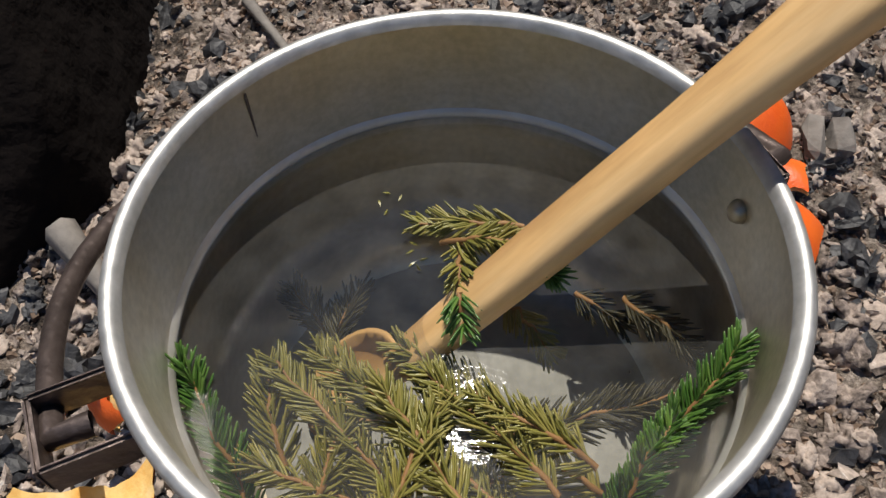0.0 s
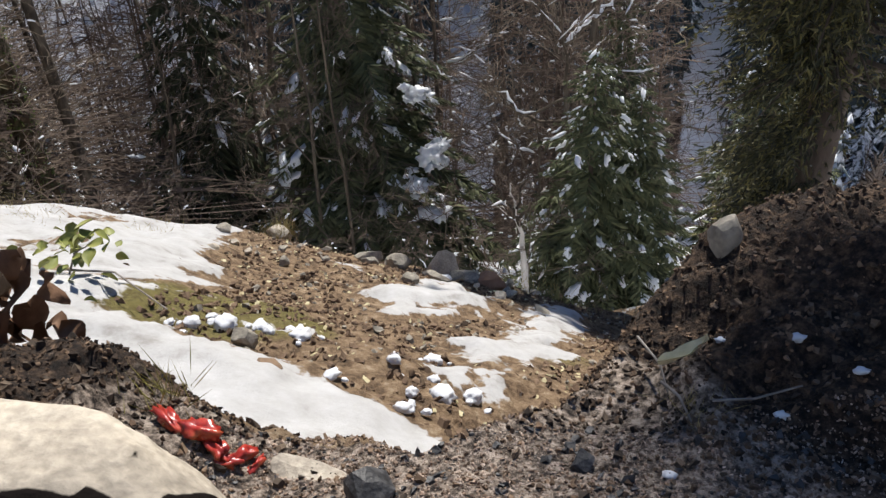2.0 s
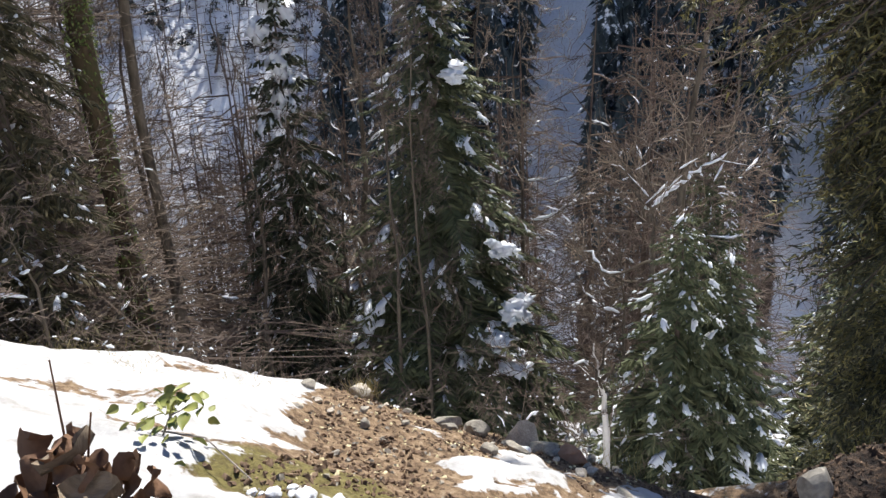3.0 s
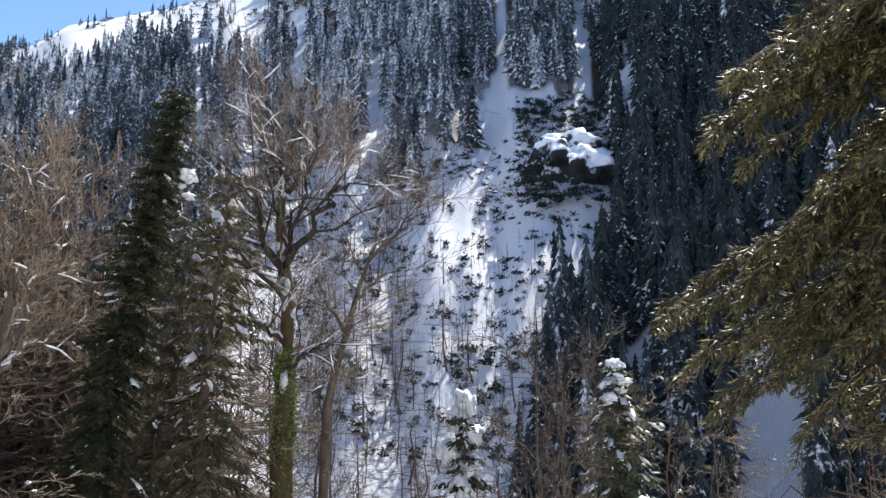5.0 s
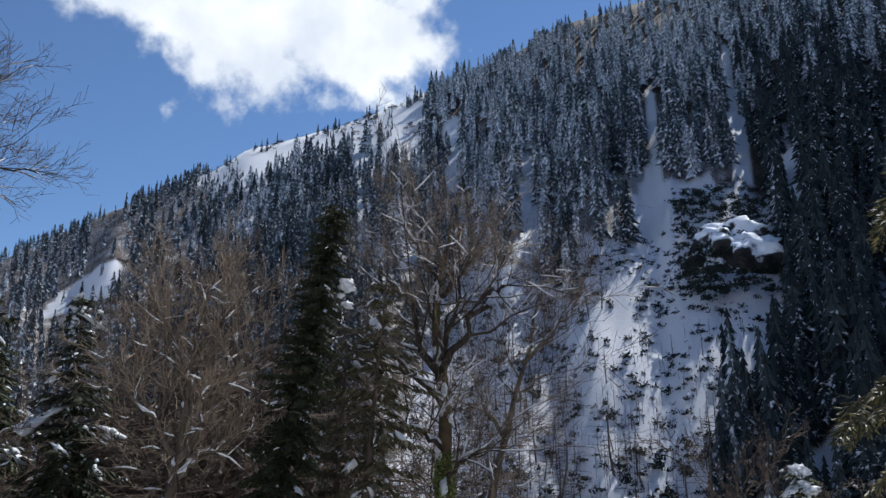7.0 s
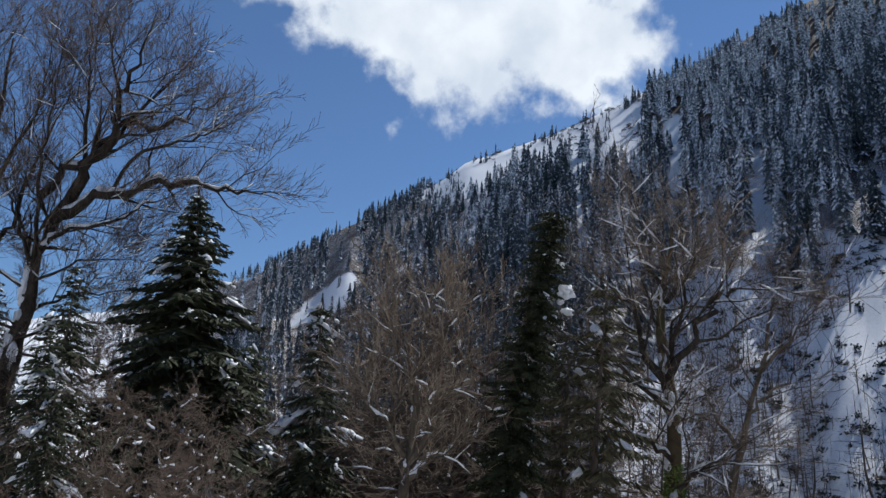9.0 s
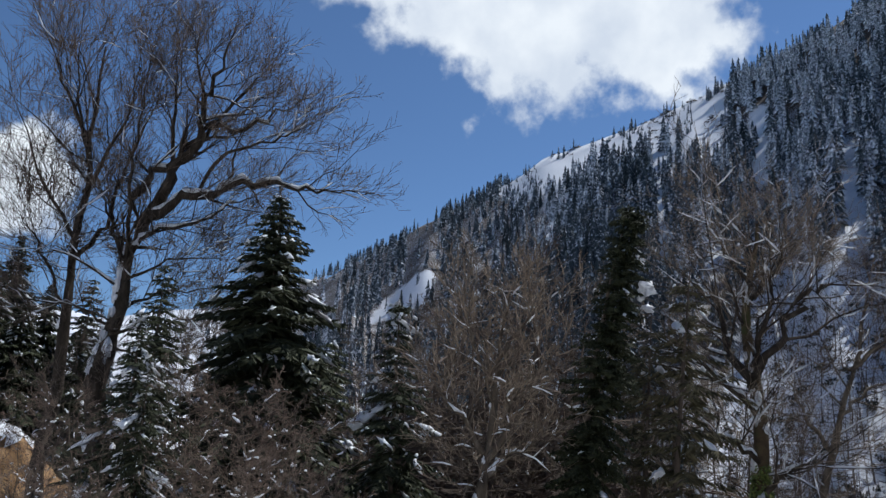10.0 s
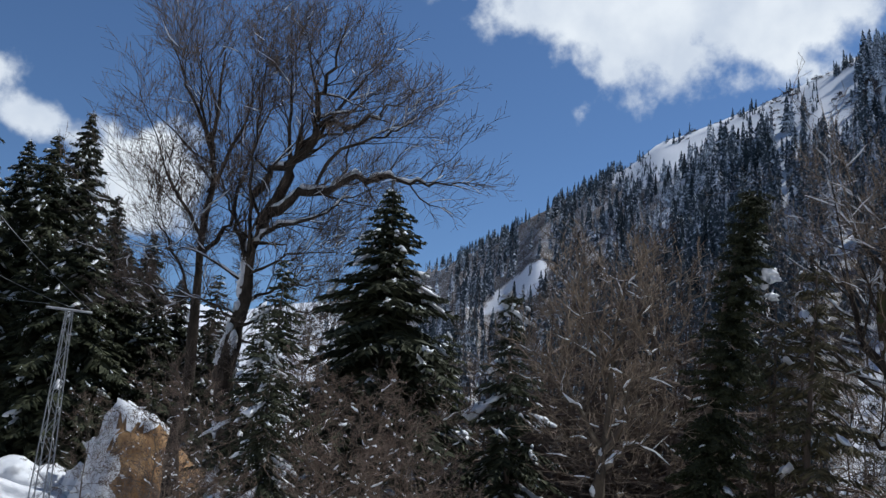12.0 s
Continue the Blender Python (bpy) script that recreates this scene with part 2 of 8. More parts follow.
M_LEAF_GREEN = surface("bramble_leaf", [(0.06, 0.09, 0.02), (0.2, 0.22, 0.05), (0.32, 0.27, 0.08)], 18, 0.55, island=0.6)
M_CHIP = surface("fresh_wood_chip", [(0.62, 0.5, 0.32), (0.78, 0.68, 0.5)], 40, 0.7)
M_STICK = surface("grey_stick", [(0.13, 0.115, 0.1), (0.3, 0.27, 0.24)], 40, 0.85, 0.4, 150)
M_GRASS = surface("dry_grass", [(0.2, 0.16, 0.06), (0.36, 0.3, 0.13)], 30, 0.8, island=0.6)
M_POLE = surface("galvanised_steel", [(0.2, 0.21, 0.22), (0.3, 0.31, 0.32)], 8, 0.6, metal=0.5)


def water_material():
    m = bpy.data.materials.new("tea_water")
    m.use_nodes = True
    nt = m.node_tree
    nt.nodes.remove(nt.nodes["Principled BSDF"])
    tr = nt.nodes.new("ShaderNodeBsdfTransparent")
    tr.inputs[0].default_value = (0.93, 0.92, 0.87, 1)
    gl = nt.nodes.new("ShaderNodeBsdfGlossy")
    gl.inputs["Roughness"].default_value = 0.04
    fr = nt.nodes.new("ShaderNodeFresnel")
    fr.inputs["IOR"].default_value = 1.36
    no = nt.nodes.new("ShaderNodeTexNoise")
    no.inputs["Scale"].default_value, no.inputs["Detail"].default_value = 55, 3
    bu = nt.nodes.new("ShaderNodeBump")
    bu.inputs["Strength"].default_value, bu.inputs["Distance"].default_value = 0.05, 0.002
    nt.links.new(no.outputs["Fac"], bu.inputs["Height"])
    for n in (gl, fr):
        nt.links.new(bu.outputs[0], n.inputs["Normal"])
    mx = nt.nodes.new("ShaderNodeMixShader")
    murk = nt.nodes.new("ShaderNodeBsdfDiffuse")
    murk.inputs[0].default_value = (0.55, 0.54, 0.51, 1)
    body = nt.nodes.new("ShaderNodeMixShader")
    cloud = nt.nodes.new("ShaderNodeTexNoise")
    cloud.inputs["Scale"].default_value, cloud.inputs["Detail"].default_value = 14, 3
    veil = nt.nodes.new("ShaderNodeMapRange")
    veil.inputs["From Min"].default_value, veil.inputs["From Max"].default_value = 0.3, 0.7
    veil.inputs["To Min"].default_value, veil.inputs["To Max"].default_value = 0.02, 0.06
    nt.links.new(cloud.outputs["Fac"], veil.inputs["Value"])
    nt.links.new(veil.outputs[0], body.inputs[0])
    nt.links.new(tr.outputs[0], body.inputs[1])
    nt.links.new(murk.outputs[0], body.inputs[2])
    nt.links.new(fr.outputs[0], mx.inputs[0])
    nt.links.new(body.outputs[0], mx.inputs[1])
    nt.links.new(gl.outputs[0], mx.inputs[2])
    nt.links.new(mx.outputs[0], nt.nodes["Material Output"].inputs["Surface"])
    return m


M_WATER = water_material()


def ground_material():
    """Soil, ash and snow on one sheet; the coverages lie in the mesh, broken up by noise."""
    m = bpy.data.materials.new("mountain_ground")
    m.use_nodes = True
    nt = m.node_tree
    b = nt.nodes["Principled BSDF"]
    tc = nt.nodes.new("ShaderNodeTexCoord")

    def noise_tex(scale, detail=6, rough=0.62):
        n = nt.nodes.new("ShaderNodeTexNoise")
        n.inputs["Scale"].default_value, n.inputs["Detail"].default_value, n.inputs["Roughness"].default_value = scale, detail, rough
        nt.links.new(tc.outputs["Object"], n.inputs["Vector"])
        return n.outputs["Fac"]

    def ramp(value, pairs):
        r = nt.nodes.new("ShaderNodeValToRGB")
        while len(r.color_ramp.elements) < len(pairs):
            r.color_ramp.elements.new(0.5)
        for e, (p, c) in zip(r.color_ramp.elements, pairs):
            e.position, e.color = p, (*c, 1)
        nt.links.new(value, r.inputs["Fac"])
        return r.outputs["Color"]

    def cover(attr, spread, scale, edge=0.08):
        a = nt.nodes.new("ShaderNodeAttribute")
        a.attribute_name = attr
        ma = nt.nodes.new("ShaderNodeMath")
        ma.operation = "MULTIPLY_ADD"
        ma.inputs[1].default_value = spread
        nt.links.new(noise_tex(scale), ma.inputs[0])
        nt.links.new(a.outputs["Fac"], ma.inputs[2])
        r = nt.nodes.new("ShaderNodeMapRange")
        r.inputs["From Min"].default_value, r.inputs["From Max"].default_value = 0.5 + spread / 2 - edge, 0.5 + spread / 2 + edge
        nt.links.new(ma.outputs[0], r.inputs["Value"])
        return r.outputs[0]

    def mix(f, a, c):
        x = nt.nodes.new("ShaderNodeMix")
        x.data_type = "RGBA"
        nt.links.new(f, x.inputs["Factor"])
        nt.links.new(a, x.inputs["A"])
        nt.links.new(c, x.inputs["B"])
        return x.outputs["Result"]

    soil = ramp(noise_tex(13, 10, 0.75), [(0.34, (0.045, 0.03, 0.02)), (0.45, (0.13, 0.085, 0.05)), (0.56, (0.24, 0.165, 0.1)), (0.66, (0.35, 0.275, 0.19))])
    grass = ramp(noise_tex(25), [(0.35, (0.09, 0.07, 0.025)), (0.6, (0.17, 0.145, 0.05))])
    ash = ramp(noise_tex(75, 8, 0.7), [(0.37, (0.014, 0.011, 0.01)), (0.46, (0.115, 0.09, 0.072)), (0.54, (0.29, 0.235, 0.19)), (0.62, (0.48, 0.4, 0.335))])
    white = ramp(noise_tex(2.2), [(0.3, (0.5, 0.51, 0.54)), (0.5, (0.6, 0.61, 0.64)), (0.7, (0.7, 0.71, 0.73))])
    grey = ramp(noise_tex(6, 8, 0.7), [(0.3, (0.26, 0.25, 0.235)), (0.45, (0.38, 0.375, 0.37)), (0.7, (0.47, 0.47, 0.475))])
    old = nt.nodes.new("ShaderNodeAttribute")
    old.attribute_name = "old"
    white = mix(old.outputs["Fac"], white, grey)
    colour = mix(cover("moss", 0.7, 6, 0.15), soil, grass)
    colour = mix(cover("ash", 0.6, 14, 0.2), colour, ash)
    humus = ramp(noise_tex(60, 8, 0.7), [(0.38, (0.008, 0.0055, 0.004)), (0.47, (0.026, 0.017, 0.012)), (0.55, (0.065, 0.042, 0.027)), (0.64, (0.13, 0.085, 0.055))])
    colour = mix(cover("humus", 0.5, 12, 0.15), colour, humus)
    snow_f = cover("snow", 1.7, 8, 0.06)
    colour = mix(snow_f, colour, white)
    nt.links.new(colour, b.inputs["Base Color"])
    b.inputs["Roughness"].default_value, b.inputs["Specular IOR Level"].default_value = 0.85, 0.25
    h = nt.nodes.new("ShaderNodeMath")
    h.operation = "MULTIPLY_ADD"
    h.inputs[1].default_value = 0.4
    nt.links.new(noise_tex(110, 6, 0.7), h.inputs[0])
    nt.links.new(noise_tex(28, 8, 0.7), h.inputs[2])
    flat = nt.nodes.new("ShaderNodeMath")
    flat.operation = "MULTIPLY_ADD"
    flat.inputs[1].default_value, flat.inputs[2].default_value = -0.6, 1.0
    nt.links.new(snow_f, flat.inputs[0])
    bu = nt.nodes.new("ShaderNodeBump")
    bu.inputs["Distance"].default_value = 0.02
    nt.links.new(flat.outputs[0], bu.inputs["Strength"])
    nt.links.new(h.outputs[0], bu.inputs["Height"])
    nt.links.new(bu.outputs[0], b.inputs["Normal"])
    return m


M_GROUND = ground_material()


def cloud_material():
    m = bpy.data.materials.new("cloud")
    m.use_nodes = True
    nt = m.node_tree
    nt.nodes.remove(nt.nodes["Principled BSDF"])
    tc = nt.nodes.new("ShaderNodeTexCoord")
    at = nt.nodes.new("ShaderNodeAttribute")
    at.attribute_name = "body"
    n = nt.nodes.new("ShaderNodeTexNoise")
    n.inputs["Scale"].default_value, n.inputs["Detail"].default_value, n.inputs["Roughness"].default_value = 0.005, 10, 0.54
    nt.links.new(tc.outputs["Object"], n.inputs["Vector"])
    ad = nt.nodes.new("ShaderNodeMath")
    ad.operation = "MULTIPLY_ADD"
    ad.inputs[1].default_value = 2.0
    nt.links.new(n.outputs["Fac"], ad.inputs[0])
    nt.links.new(at.outputs["Fac"], ad.inputs[2])
    r = nt.nodes.new("ShaderNodeMapRange")
    r.interpolation_type = "SMOOTHSTEP"
    r.inputs["From Min"].default_value, r.inputs["From Max"].default_value = 1.22, 1.78
    nt.links.new(ad.outputs[0], r.inputs["Value"])
    n2 = nt.nodes.new("ShaderNodeTexNoise")
    n2.inputs["Scale"].default_value, n2.inputs["Detail"].default_value = 0.003, 6
    nt.links.new(tc.outputs["Object"], n2.inputs["Vector"])
    cr = nt.nodes.new("ShaderNodeValToRGB")
    cr.color_ramp.elements[0].position, cr.color_ramp.elements[0].color = 0.35, (0.74, 0.77, 0.82, 1)
    cr.color_ramp.elements[1].position, cr.color_ramp.elements[1].color = 0.6, (0.97, 0.97, 0.96, 1)
    nt.links.new(n2.outputs["Fac"], cr.inputs["Fac"])
    em = nt.nodes.new("ShaderNodeEmission")
    em.inputs["Strength"].default_value = 0.95
    nt.links.new(cr.outputs[0], em.inputs["Color"])
    tr = nt.nodes.new("ShaderNodeBsdfTransparent")
    mx = nt.nodes.new("ShaderNodeMixShader")
    nt.links.new(r.outputs[0], mx.inputs[0])
    nt.links.new(tr.outputs[0], mx.inputs[1])
    nt.links.new(em.outputs[0], mx.inputs[2])
    nt.links.new(mx.outputs[0], nt.nodes["Material Output"].inputs["Surface"])
    return m


M_CLOUD = cloud_material()


# ---------------------------------------------------------------- mesh helpers
def raw_mesh(name, verts, faces, material, smooth=False):
    """A mesh from arrays: verts (n, 3) and faces (m, 3) or (m, 4)."""
    verts, faces = np.asarray(verts, np.float32), np.asarray(faces, np.int32)
    me = bpy.data.meshes.new(name)
    k = faces.shape[1]
    me.vertices.add(len(verts))
    me.vertices.foreach_set("co", verts.ravel())
    me.loops.add(faces.size)
    me.loops.foreach_set("vertex_index", faces.ravel())
    me.polygons.add(len(faces))
    me.polygons.foreach_set("loop_start", np.arange(0, faces.size, k, dtype=np.int32))
    me.polygons.foreach_set("loop_total", np.full(len(faces), k, np.int32))
    if smooth:
        me.polygons.foreach_set("use_smooth", np.ones(len(faces), bool))
    me.update(calc_edges=True)
    if not smooth:
        me.shade_flat()
    me.materials.append(material)
    return me


def part(name, data, parent, label="", material=None):
    """One mesh object under a thing; data is a mesh or a bmesh."""
    if isinstance(data, bmesh.types.BMesh):
        me = bpy.data.meshes.new(name)
        data.to_mesh(me)
        data.free()
        me.materials.append(material)
        data = me
    ob = new(name, data)
    ob.parent = parent
    if label:
        tagged(ob, label)
    return ob


def solo(name, data, material=None, smooth=False):
    """A top-level thing of one mesh."""
    if isinstance(data, bmesh.types.BMesh):
        me = bpy.data.meshes.new(name)
        data.to_mesh(me)
        data.free()
        me.materials.append(material)
        data = me
    if smooth:
        data.polygons.foreach_set("use_smooth", np.ones(len(data.polygons), bool))
    return new(name, data)


class Pile:
    """Gathers verts and equal-sized faces."""

    def __init__(self):
        self.v, self.f, self.n = [], [], 0

    def add(self, v, f):
        self.v.append(np.asarray(v, float))
        self.f.append(np.asarray(f) + self.n)
        self.n += len(v)

    def mesh(self, name, material, smooth=False):
        return raw_mesh(name, np.concatenate(self.v), np.concatenate(self.f), material, smooth)


def frame_of(w):
    w = w / (np.linalg.norm(w) + 1e-9)
    a = np.array([0, 0, 1.0]) if abs(w[2]) < 0.9 else np.array([1.0, 0, 0])
    u = np.cross(w, a)
    u /= np.linalg.norm(u)
    return u, np.cross(w, u)


def tube(pile, pts, radii, sides=4, squash=1.0):
    """A tapered tube of quads along pts."""
    pts = np.asarray(pts, float)
    k = len(pts)
    u, v = frame_of(pts[-1] - pts[0])
    ang = np.arange(sides) * 2 * np.pi / sides
    ring = np.cos(ang)[:, None] * u + np.sin(ang)[:, None] * v
    if squash != 1.0:
        ring = ring * np.array([1, 1, squash])
    verts = (pts[:, None, :] + ring[None] * np.asarray(radii)[:, None, None]).reshape(-1, 3)
    i, j = np.meshgrid(np.arange(k - 1), np.arange(sides), indexing="ij")
    a = i * sides + j
    b = i * sides + (j + 1) % sides
    faces = np.stack([a, b, b + sides, a + sides], -1).reshape(-1, 4)
    pile.add(verts, faces)


def ico(sub=1):
    bm = bmesh.new()
    bmesh.ops.create_icosphere(bm, subdivisions=sub, radius=1)
    v = np.array([p.co[:] for p in bm.verts])
    f = np.array([[p.index for p in q.verts] for q in bm.faces])
    bm.free()
    return v, f


ICO1, ICO2, ICO3, ICO4 = ico(1), ico(2), ico(3), ico(4)


def lump(size, seed, rough=0.25, base=ICO3, freq=1.6):
    """An irregular stone-like or clod-like blob."""
    v = base[0].copy()
    off = Vector((seed * 3.7, seed * 1.3, seed * 2.1))
    for i, p in enumerate(v):
        q = Vector(p) * freq + off
        v[i] = p * (1 + rough * noise.noise(q) + rough * 0.45 * noise.noise(q * 2.7) + rough * 0.2 * noise.noise(q * 6.1))
    return v * np.asarray(size), base[1]


def cut(v, planes):
    """Pulls points back inside the planes (normal, distance), so that a blob gets flat worn faces."""
    v = v.copy()
    for n, d in planes:
        n = np.array(n) / np.linalg.norm(n)
        h = v @ n
        v = np.where((h > d)[:, None], v - n * ((h - d) * 0.94)[:, None], v)
    return v


# ---------------------------------------------------------------- the lie of the land
def smooth01(x):
    x = np.clip(x, 0, 1)
    return x * x * (3 - 2 * x)


def vnoise(x, y, s, seed=0.0):
    """Smooth value noise on arrays, about -1 to 1."""
    x, y = np.asarray(x, float) * s + seed * 17.3, np.asarray(y, float) * s + seed * 9.1
    xi, yi = np.floor(x), np.floor(y)
    fx, fy = smooth01(x - xi), smooth01(y - yi)

    def h(a, b):
        q = np.sin(a * 127.1 + b * 311.7 + seed * 5.3) * 43758.5453
        return q - np.floor(q)
    return ((h(xi, yi) * (1 - fx) + h(xi + 1, yi) * fx) * (1 - fy) + (h(xi, yi + 1) * (1 - fx) + h(xi + 1, yi + 1) * fx) * fy) * 2 - 1


SLOPE_X, SLOPE_Y = 0.0097, 0.2232


def hearth_edge(x):
    return np.interp(x, [-0.9, -0.5, -0.3, -0.1, 0.03, 0.14, 0.34, 0.6, 1.2], [0.72, 0.66, 0.58, 0.55, 0.62, 0.78, 1.02, 1.12, 1.25])


def near_land(x, y):
    """The terrace with the fireplace, the bank below it and the snowy shelf beyond."""
    up = -(SLOPE_X * x + SLOPE_Y * y)
    up = up + 0.165 * smooth01((x - 0.06) / 0.38) * smooth01((y - 0.42) / 0.6) + 0.05 * smooth01((x - 0.32) / 0.5)
    up = up + 0.055 * smooth01((-0.34 - x) / 0.25) * smooth01((y - 0.42) / 0.16)
    up = up + (0.02 * vnoise(x, y, 11, 31) + 0.014 * vnoise(x, y, 27, 32)) * smooth01((np.hypot(x * 1.05, y - 0.12) - 0.42) / 0.2)
    up = up + 0.02 * vnoise(x, y, 6, 1) * smooth01((np.hypot(x, y - 0.1) - 0.25) / 0.3) + 0.008 * vnoise(x, y, 17, 2) * smooth01((np.hypot(x, y) - 0.14) / 0.1)
    low = np.interp(y, [0.5, 1.3, 1.86, 2.3, 3.2, 5.4, 5.9, 6.8, 9.0], [-0.75, -1.02, -1.24, -1.38, -1.95, -3.16, -3.55, -4.7, -7.0])
    low = low - np.clip(x + 0.75, -1.4, 3) * 0.24 - np.clip(x + 2.15, -6, 0) * 0.13
    low = low + 0.05 * vnoise(x, y, 1.4, 3) + 0.03 * vnoise(x, y, 4, 4) + 0.012 * vnoise(x, y, 11, 5)
    over = np.maximum(0, y - hearth_edge(x) - 0.03 * vnoise(x, y, 9, 6))
    top = up - 1.15 * over
    return np.where(top > low, top, low)


AZ = [-180, -120, -100, -90, -80, -72, -65, -58, -50, -43, -34, -26, -19, 0, 25, 60, 120, 180]
Z9 = [1.0, 0.0, -1.2, -1.8, -2.0, -2.4, -3.0, -3.6, -4.4, -5.2, -6.0, -6.6, -6.9, -6.6, -5.0, -2.5, 0.5, 1.0]
Z40 = [14, 8, 0, -2.6, -2.8, -5, -9, -13, -17, -19, -21, -23, -25, -26, -24, -10, 6, 14]
Z120 = [60, 40, 12, 4, -6, -18, -32, -48, -62, -72, -82, -86, -88, -88, -84, -40, 30, 60]
EL_R = [20, 16, 12, 9.5, 8.7, 10.2, 13.5, 17.6, 21.9, 24.0, 27.3, 30.1, 31.2, 34, 35, 28, 22, 20]
D_R = [600, 700, 1400, 1700, 1700, 1600, 800, 640, 600, 600, 600, 600, 600, 600, 600, 600, 600, 600]


def land(x, y):
    x, y = np.asarray(x, float), np.asarray(y, float)
    d = np.maximum(np.hypot(x, y), 1e-6)
    az = np.degrees(np.arctan2(x, y))
    z9, z40, z120 = np.interp(az, AZ, Z9), np.interp(az, AZ, Z40), np.interp(az, AZ, Z120)
    dr = np.interp(az, AZ, D_R)
    zr = np.tan(np.radians(np.interp(az, AZ, EL_R))) * dr - 9
    ld = np.log(d)
    l9, l40 = math.log(9), math.log(40)
    far = np.where(d < 40, z9 + (z40 - z9) * np.clip((ld - l9) / (l40 - l9), 0, 1),
          np.where(d < 120, z40 + (z120 - z40) * (d - 40) / 80,
          np.where(d < dr, z120 + (zr - z120) * (d - 120) / (dr - 120), zr - (d - dr) * 0.5)))
    amp = smooth01((d - 60) / 300)
    far = far + amp * (9 * vnoise(az, d * 0.004, 0.33, 7) + 3.5 * vnoise(az, d * 0.01, 0.9, 8) + 2.5 * vnoise(x, y, 0.05, 9)) * (0.25 + 0.75 * smooth01((dr - d) / 160))
    far = far + 0.25 * vnoise(x, y, 0.4, 10) * smooth01((d - 8) / 6)
    near = near_land(x, y)
    k = smooth01((d - 6.2) / 2.6)
    return near * (1 - k) + far * k


def crust(x, y):
    """Small bumps of the bare soil on top of the land."""
    r = np.hypot(x, y)
    return smooth01((r - 0.5) / 0.4) * (r < 8) * (0.014 * vnoise(x, y, 14, 17) + 0.009 * vnoise(x, y, 31, 18))


def inside(px, py, poly):
    """A mask of the points that lie in a polygon."""
    res = np.zeros(np.shape(px), bool)
    k = len(poly)
    for i in range(k):
        (x1, y1), (x2, y2) = poly[i], poly[(i + 1) % k]
        cross = ((y1 > py) != (y2 > py)) & (px < (x2 - x1) * (py - y1) / (y2 - y1 + 1e-12) + x1)
        res ^= cross
    return res


# ---------------------------------------------------------------- ground sheet
STRIP = [(-2.6, 2.45), (-1.67, 2.2), (-1.21, 2.06), (-0.86, 1.95), (-0.66, 1.88), (-0.3, 1.74), (-0.05, 1.6), (-0.1, 1.1), (-1.0, 0.95), (-2.6, 1.2)]
FIELD = [(-9, 7.0), (-2.5, 6.0), (-1.9, 3.9), (-1.57, 3.38), (-1.44, 2.3), (-1.6, 2.22), (-9, 3.0)]
PATCH = [(-0.95, 3.8), (-0.65, 3.3), (-0.12, 3.8), (-0.2, 4.6), (-0.5, 4.85)]
TONGUE = [(0.1, 4.7), (0.5, 4.6), (0.3, 3.4), (0.0, 2.4), (-0.25, 2.45), (0.06, 3.4)]
STREAKS = [[(-1.6, 4.75), (-1.2, 4.95), (-1.15, 4.7)], [(-0.35, 2.3), (-0.1, 2.0), (-0.05, 2.25)], [(-0.75, 2.45), (-0.45, 2.25), (-0.5, 2.5)],
           [(-1.1, 2.5), (-0.95, 2.3), (-0.8, 2.45)], [(-0.3, 2.9), (-0.12, 2.65), (-0.1, 2.95)]]


OPEN = [(-31, -8), (-25.5, 3), (-22.5, 9), (-26, 12), (-25.5, 15), (-22, 14.5), (-21.3, 18.5), (-18, 18.5), (-12.8, 16.3), (-12.6, 12), (-13.4, 5.5), (-17, 4), (-19, -8)]
OPEN_WEST = [(-38.5, -8), (-38, 4), (-36.5, 11), (-33, 13.5), (-28, 12.5), (-24, 8), (-25.5, 3), (-31, -8)]
RIDGE_SNOW = [(-53.5, 18.8), (-51, 23.5), (-37.0, 27.5), (-36.6, 22.6), (-39.5, 22.4), (-42.2, 21.2), (-44.5, 21.0), (-46.9, 20.4), (-49.4, 19.0), (-51.5, 18.2)]
PATCH_LEFT = [(-62.2, 9.3), (-60.8, 11.2), (-58.3, 13.4), (-57.6, 13.0), (-58.0, 11.2), (-60.0, 10.0)]
CHUTES = [[(-36.0, 19.0), (-34.9, 24), (-34.0, 24), (-34.4, 19.0)], [(-21.9, 13), (-20.6, 18), (-20.2, 24.5), (-19.5, 24.5), (-19.9, 18), (-20.7, 13)], [(-14.9, 17.5), (-14.8, 27), (-14.1, 27), (-13.9, 17.5)],
          [(-30.2, 14), (-29.7, 20.8), (-28.9, 20.8), (-29, 14)], [(-11.5, 16), (-11.6, 21), (-10.9, 21), (-10.6, 16)], [(-7.6, 4), (-7.2, 12), (-6.6, 12), (-6.6, 4)],
          [(-8.0, -32), (-5.0, -4), (-4.2, 3), (-0.6, 3), (-0.4, -5), (-2.6, -32)], [(12.2, -32), (10.8, -10), (10.6, 0), (14.2, 0), (14.0, -12), (16, -32)], [(-15.0, -6), (-12.6, -1), (-10.0, 2), (-10.6, -3)],
          [(-41, -32), (-40.5, -2), (-37, 2), (-24, 2), (-17.0, 2), (-19.5, -8), (-22.5, -32)]]


def open_snow(az, el):
    m = inside(az, el, OPEN) | inside(az, el, OPEN_WEST) | inside(az, el, RIDGE_SNOW) | inside(az, el, PATCH_LEFT)
    for c in CHUTES:
        m |= inside(az, el, c)
    return m


